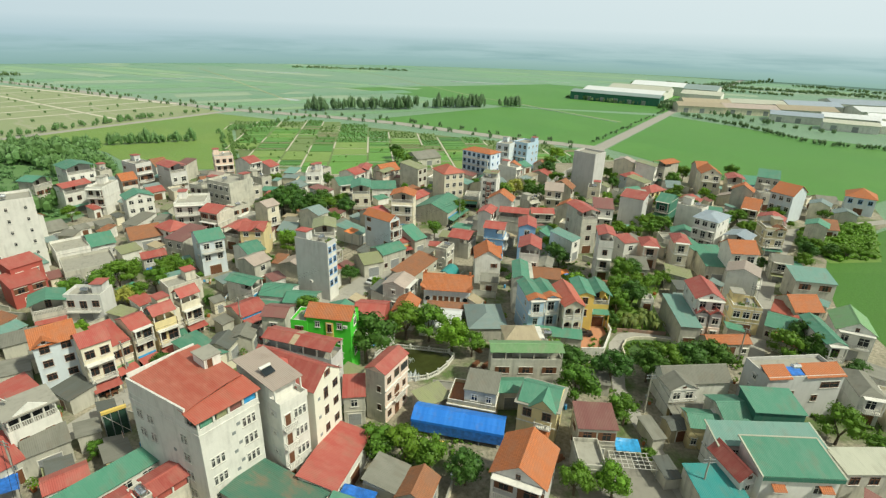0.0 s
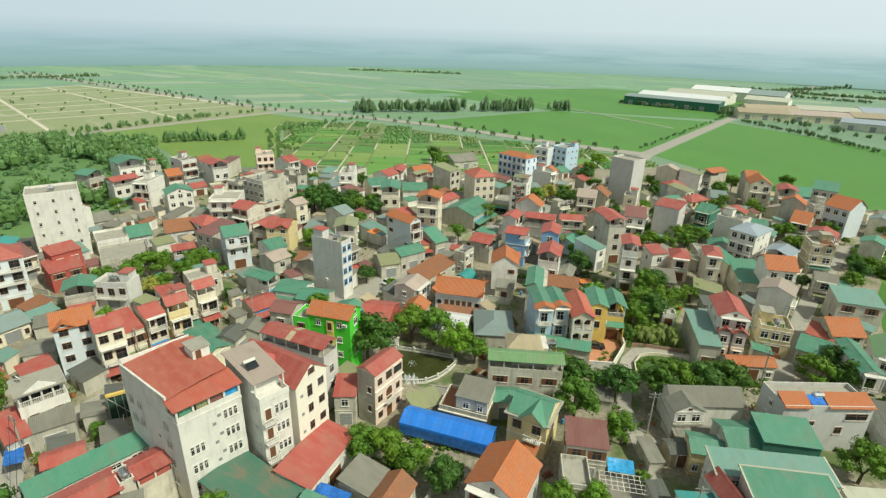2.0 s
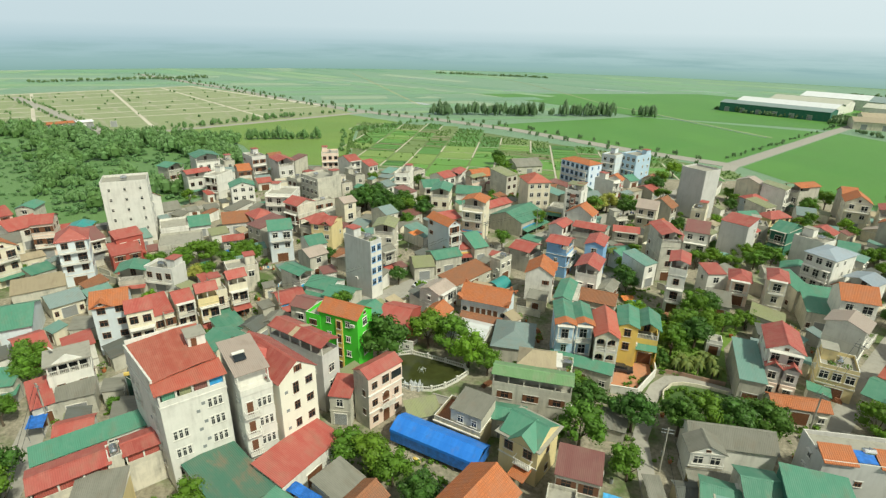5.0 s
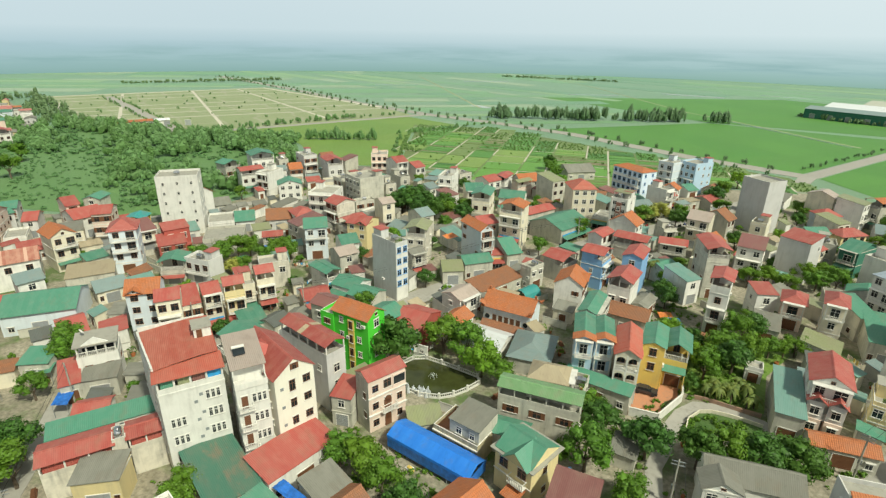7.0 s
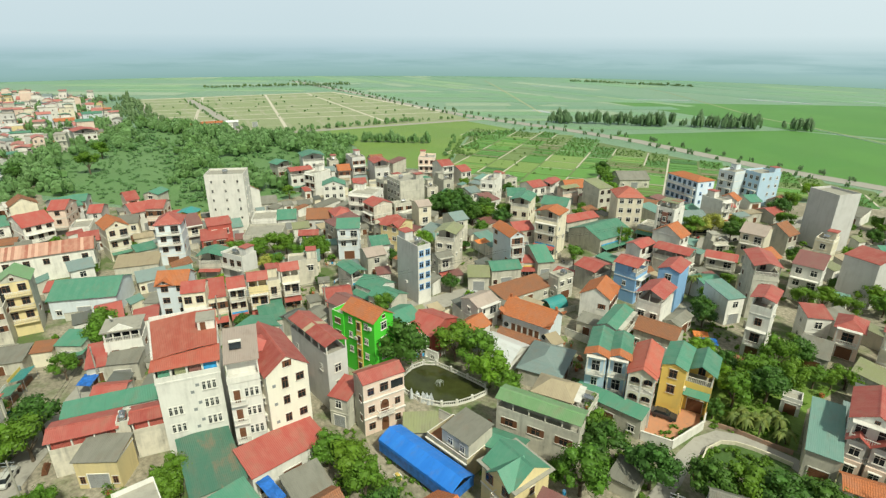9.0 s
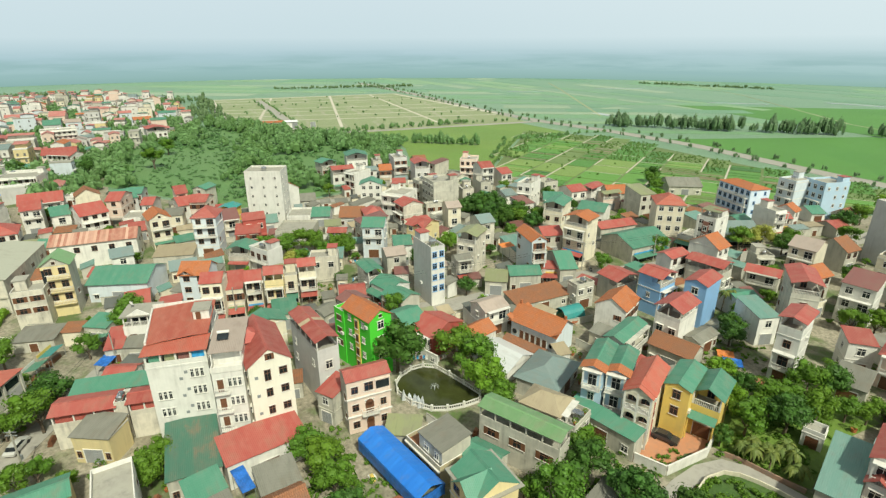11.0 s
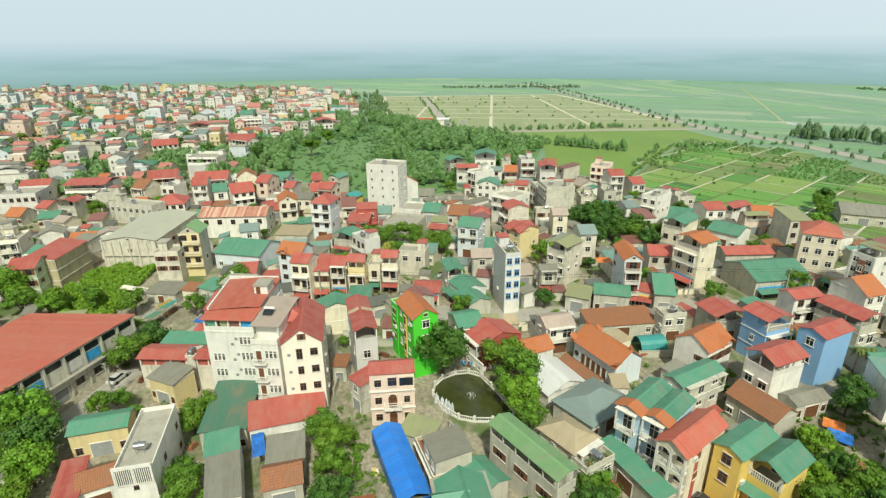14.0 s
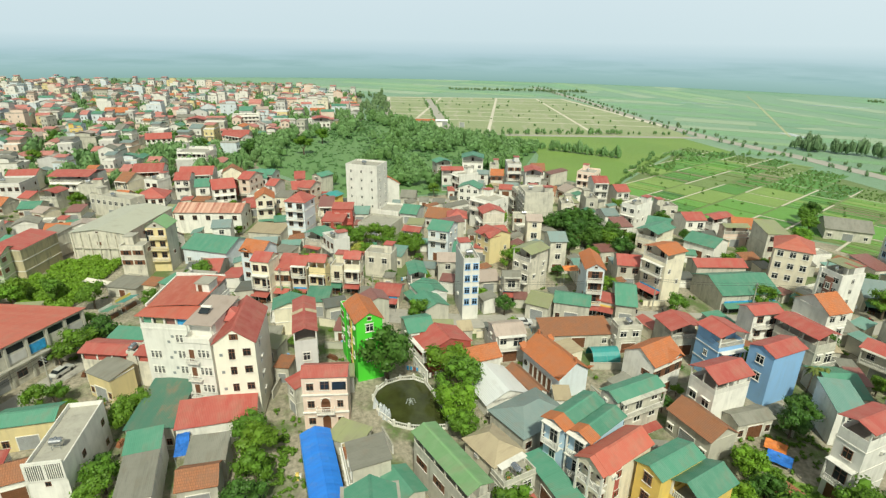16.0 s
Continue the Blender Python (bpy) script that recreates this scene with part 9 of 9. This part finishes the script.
def scatter(poly, count, r0, r1, seed, tall=1.5):
    g = random.Random(seed)
    xs, ys = [p[0] for p in poly], [p[1] for p in poly]
    out = []
    while len(out) < count:
        x, y = g.uniform(min(xs), max(xs)), g.uniform(min(ys), max(ys))
        if inside(x, y, poly):
            r = g.uniform(r0, r1)
            out.append((x, y, r, r * g.uniform(0.9, 1.3) * tall))
    return out


def along(pts, step, r, seed, side=0.0, tall=1.6):
    g = random.Random(seed)
    out = []
    for (x0, y0), (x1, y1) in zip(pts, pts[1:]):
        L = math.hypot(x1 - x0, y1 - y0)
        for k in range(int(L / step)):
            t = (k + g.uniform(0.2, 0.8)) * step / L
            q = r * g.uniform(0.7, 1.25)
            nx, ny = -(y1 - y0) / L, (x1 - x0) / L
            out.append((x0 + (x1 - x0) * t + nx * side + g.uniform(-1, 1), y0 + (y1 - y0) * t + ny * side + g.uniform(-1, 1), q, q * tall * g.uniform(0.9, 1.3)))
    return out


WEST = [(-225, 125), (-300, 160), (-372, 255), (-350, 268), (-262, 270), (-185, 282), (-148, 236), (-150, 205), (-130, 182), (-138, 140)]
EDGE = [(-372, 255), (-350, 268), (-262, 270), (-185, 282), (-148, 236), (-150, 215), (-200, 255), (-280, 250)]
BELT = [(-235, 20), (-205, 50), (-205, 105), (-225, 128), (-300, 165), (-372, 255), (-400, 262), (-300, 130), (-262, 60)]
GLADE = [(-296, 158), (-298, 188), (-252, 200), (-200, 172), (-178, 156), (-205, 130), (-222, 138)]


def clearing(x, y):
    return inside(x, y, GLADE) or math.sin(x * 0.047 + 0.6) * math.sin(y * 0.061 + x * 0.013) > 0.08


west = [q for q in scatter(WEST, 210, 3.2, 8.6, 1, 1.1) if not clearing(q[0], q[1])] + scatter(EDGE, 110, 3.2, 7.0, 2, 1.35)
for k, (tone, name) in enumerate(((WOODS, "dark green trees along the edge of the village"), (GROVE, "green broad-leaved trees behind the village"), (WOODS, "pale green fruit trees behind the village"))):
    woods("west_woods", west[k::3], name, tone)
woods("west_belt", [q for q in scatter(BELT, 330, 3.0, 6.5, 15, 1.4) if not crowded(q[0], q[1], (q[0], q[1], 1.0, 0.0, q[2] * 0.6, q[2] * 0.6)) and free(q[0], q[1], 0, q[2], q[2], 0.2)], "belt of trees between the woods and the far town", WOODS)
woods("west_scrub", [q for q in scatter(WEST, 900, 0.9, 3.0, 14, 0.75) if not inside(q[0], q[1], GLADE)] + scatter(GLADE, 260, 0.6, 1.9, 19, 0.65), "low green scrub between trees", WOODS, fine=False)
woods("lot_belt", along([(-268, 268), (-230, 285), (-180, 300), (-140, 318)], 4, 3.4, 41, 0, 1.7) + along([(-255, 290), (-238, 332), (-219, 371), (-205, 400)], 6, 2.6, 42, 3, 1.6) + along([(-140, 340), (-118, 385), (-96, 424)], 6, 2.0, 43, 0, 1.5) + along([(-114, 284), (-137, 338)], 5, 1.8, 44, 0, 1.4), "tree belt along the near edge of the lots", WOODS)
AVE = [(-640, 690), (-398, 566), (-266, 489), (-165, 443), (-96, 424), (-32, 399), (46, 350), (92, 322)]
woods("avenue_trees", along(AVE, 11, 2.0, 3, 7.5) + along(AVE, 12, 2.0, 4, -7.5) + along([(104, 335), (199, 477), (376, 740)], 9, 1.6, 9, 7), "row of small street trees along the avenue", HAZED_LEAF, fine=False)
woods("field_trees", scatter([(-112, 446), (-37, 470), (77, 512), (72, 526), (-42, 482), (-115, 456)], 84, 2.4, 4.6, 5, 2.5), "line of tall trees between fields", HAZED_LEAF)
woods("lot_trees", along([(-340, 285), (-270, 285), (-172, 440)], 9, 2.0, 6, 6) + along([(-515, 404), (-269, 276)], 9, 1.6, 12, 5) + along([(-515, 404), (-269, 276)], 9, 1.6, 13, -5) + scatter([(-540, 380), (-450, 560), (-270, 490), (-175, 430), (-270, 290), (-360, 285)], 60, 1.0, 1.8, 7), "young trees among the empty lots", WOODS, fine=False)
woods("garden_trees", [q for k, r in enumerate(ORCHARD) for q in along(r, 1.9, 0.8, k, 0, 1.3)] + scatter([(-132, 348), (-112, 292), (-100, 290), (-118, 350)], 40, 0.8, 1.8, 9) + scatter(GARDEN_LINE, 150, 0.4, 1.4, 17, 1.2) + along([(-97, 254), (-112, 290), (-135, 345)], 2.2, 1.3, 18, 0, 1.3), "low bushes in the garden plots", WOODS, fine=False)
woods("factory_trees", along([(217, 484), (232, 440), (243, 412), (254, 356), (300, 335)], 3.5, 2.8, 21, 0, 1.2) + along([(246, 492), (262, 452), (276, 420), (300, 395)], 8, 3.4, 24, 0, 1.4) + along([(300, 480), (360, 470), (400, 462)], 9, 3.0, 25, 0, 1.3) + along([(138, 598), (170, 568), (214, 548)], 4, 3.0, 22, 0, 1.3) + scatter([(212, 530), (226, 552), (236, 546), (222, 520)], 16, 3.5, 6.0, 26, 1.3) + along([(300, 640), (405, 788), (560, 900)], 9, 4.0, 23, 10), "dark trees along the edge of the factory yards", HAZED_LEAF, fine=False)
woods("field_hedge", scatter([(124, 154), (127, 168), (129, 178), (144, 188), (164, 189), (141, 156)], 190, 1.3, 2.7, 61, 0.85), "dense green bushes at the edge of the rice field", LEAF[3])
tarp(-90.2, 47.4, 42, 8.0, 1.8, 1.9, WALLS["s"], "long dirty white tarpaulin over a hedge bank")
woods("thicket", scatter(THICKET, 210, 1.3, 2.8, 31, 0.95), "bright green thicket of vines and banana plants on a waste plot", LEAF[3])
woods("weeds", spots, "low green weeds and bushes between houses", LEAF[1], fine=False)
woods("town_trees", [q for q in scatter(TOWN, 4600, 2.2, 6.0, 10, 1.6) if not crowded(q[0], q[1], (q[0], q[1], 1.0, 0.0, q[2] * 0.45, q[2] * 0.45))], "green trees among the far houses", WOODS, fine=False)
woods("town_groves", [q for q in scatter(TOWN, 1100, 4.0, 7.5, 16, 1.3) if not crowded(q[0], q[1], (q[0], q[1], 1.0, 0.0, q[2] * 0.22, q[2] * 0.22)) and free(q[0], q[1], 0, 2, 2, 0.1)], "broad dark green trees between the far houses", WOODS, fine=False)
woods("town_belt", along([(-560, 345), (-640, 330), (-720, 300), (-800, 170), (-880, 40), (-960, -80)], 4, 6.0, 56, 8, 1.2) + along([(-690, 330), (-800, 240), (-900, 90)], 6, 6.5, 57, 14, 1.2), "grey-green trees behind the far town", HAZED_LEAF, fine=False)
woods("lot_woods", scatter([(-372, 262), (-400, 262), (-590, 352), (-575, 372), (-360, 276)], 50, 3.0, 6.0, 53, 1.5), "grey-green trees along the edge of the lots", HAZED_LEAF, fine=False)
far = random.Random(77)
belts = []
for k in range(7):
    t, q = radians(far.uniform(35, 150)), far.uniform(800, 960)
    x, y, L = q * math.cos(t), q * math.sin(t), far.uniform(150, 420)
    if x < -150 and y < 420 and q < 800 and inside(x, y, [(-1200, -150), (-700, 330), (-500, 420), (-200, 420), (-150, -200)]):
        continue
    rz = t + math.pi / 2 + far.uniform(-0.4, 0.4)
    belts += along([(x, y), (x + L * math.cos(rz), y + L * math.sin(rz))], 5, 4.0, k, 0, 1.0)
woods("far_belts", [q for q in belts if math.hypot(q[0], q[1]) < 1000], "dark tree belts across the far plain", HAZED_LEAF, fine=False)
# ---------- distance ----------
# Glowing ring with haze, far bands and sky painted in by height
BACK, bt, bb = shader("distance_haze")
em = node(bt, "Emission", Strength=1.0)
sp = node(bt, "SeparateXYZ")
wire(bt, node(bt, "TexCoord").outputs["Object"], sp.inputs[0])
side = ramp(bt, sp.outputs["X"], -700, 900)  # sky glow painted in, whiter towards the sun
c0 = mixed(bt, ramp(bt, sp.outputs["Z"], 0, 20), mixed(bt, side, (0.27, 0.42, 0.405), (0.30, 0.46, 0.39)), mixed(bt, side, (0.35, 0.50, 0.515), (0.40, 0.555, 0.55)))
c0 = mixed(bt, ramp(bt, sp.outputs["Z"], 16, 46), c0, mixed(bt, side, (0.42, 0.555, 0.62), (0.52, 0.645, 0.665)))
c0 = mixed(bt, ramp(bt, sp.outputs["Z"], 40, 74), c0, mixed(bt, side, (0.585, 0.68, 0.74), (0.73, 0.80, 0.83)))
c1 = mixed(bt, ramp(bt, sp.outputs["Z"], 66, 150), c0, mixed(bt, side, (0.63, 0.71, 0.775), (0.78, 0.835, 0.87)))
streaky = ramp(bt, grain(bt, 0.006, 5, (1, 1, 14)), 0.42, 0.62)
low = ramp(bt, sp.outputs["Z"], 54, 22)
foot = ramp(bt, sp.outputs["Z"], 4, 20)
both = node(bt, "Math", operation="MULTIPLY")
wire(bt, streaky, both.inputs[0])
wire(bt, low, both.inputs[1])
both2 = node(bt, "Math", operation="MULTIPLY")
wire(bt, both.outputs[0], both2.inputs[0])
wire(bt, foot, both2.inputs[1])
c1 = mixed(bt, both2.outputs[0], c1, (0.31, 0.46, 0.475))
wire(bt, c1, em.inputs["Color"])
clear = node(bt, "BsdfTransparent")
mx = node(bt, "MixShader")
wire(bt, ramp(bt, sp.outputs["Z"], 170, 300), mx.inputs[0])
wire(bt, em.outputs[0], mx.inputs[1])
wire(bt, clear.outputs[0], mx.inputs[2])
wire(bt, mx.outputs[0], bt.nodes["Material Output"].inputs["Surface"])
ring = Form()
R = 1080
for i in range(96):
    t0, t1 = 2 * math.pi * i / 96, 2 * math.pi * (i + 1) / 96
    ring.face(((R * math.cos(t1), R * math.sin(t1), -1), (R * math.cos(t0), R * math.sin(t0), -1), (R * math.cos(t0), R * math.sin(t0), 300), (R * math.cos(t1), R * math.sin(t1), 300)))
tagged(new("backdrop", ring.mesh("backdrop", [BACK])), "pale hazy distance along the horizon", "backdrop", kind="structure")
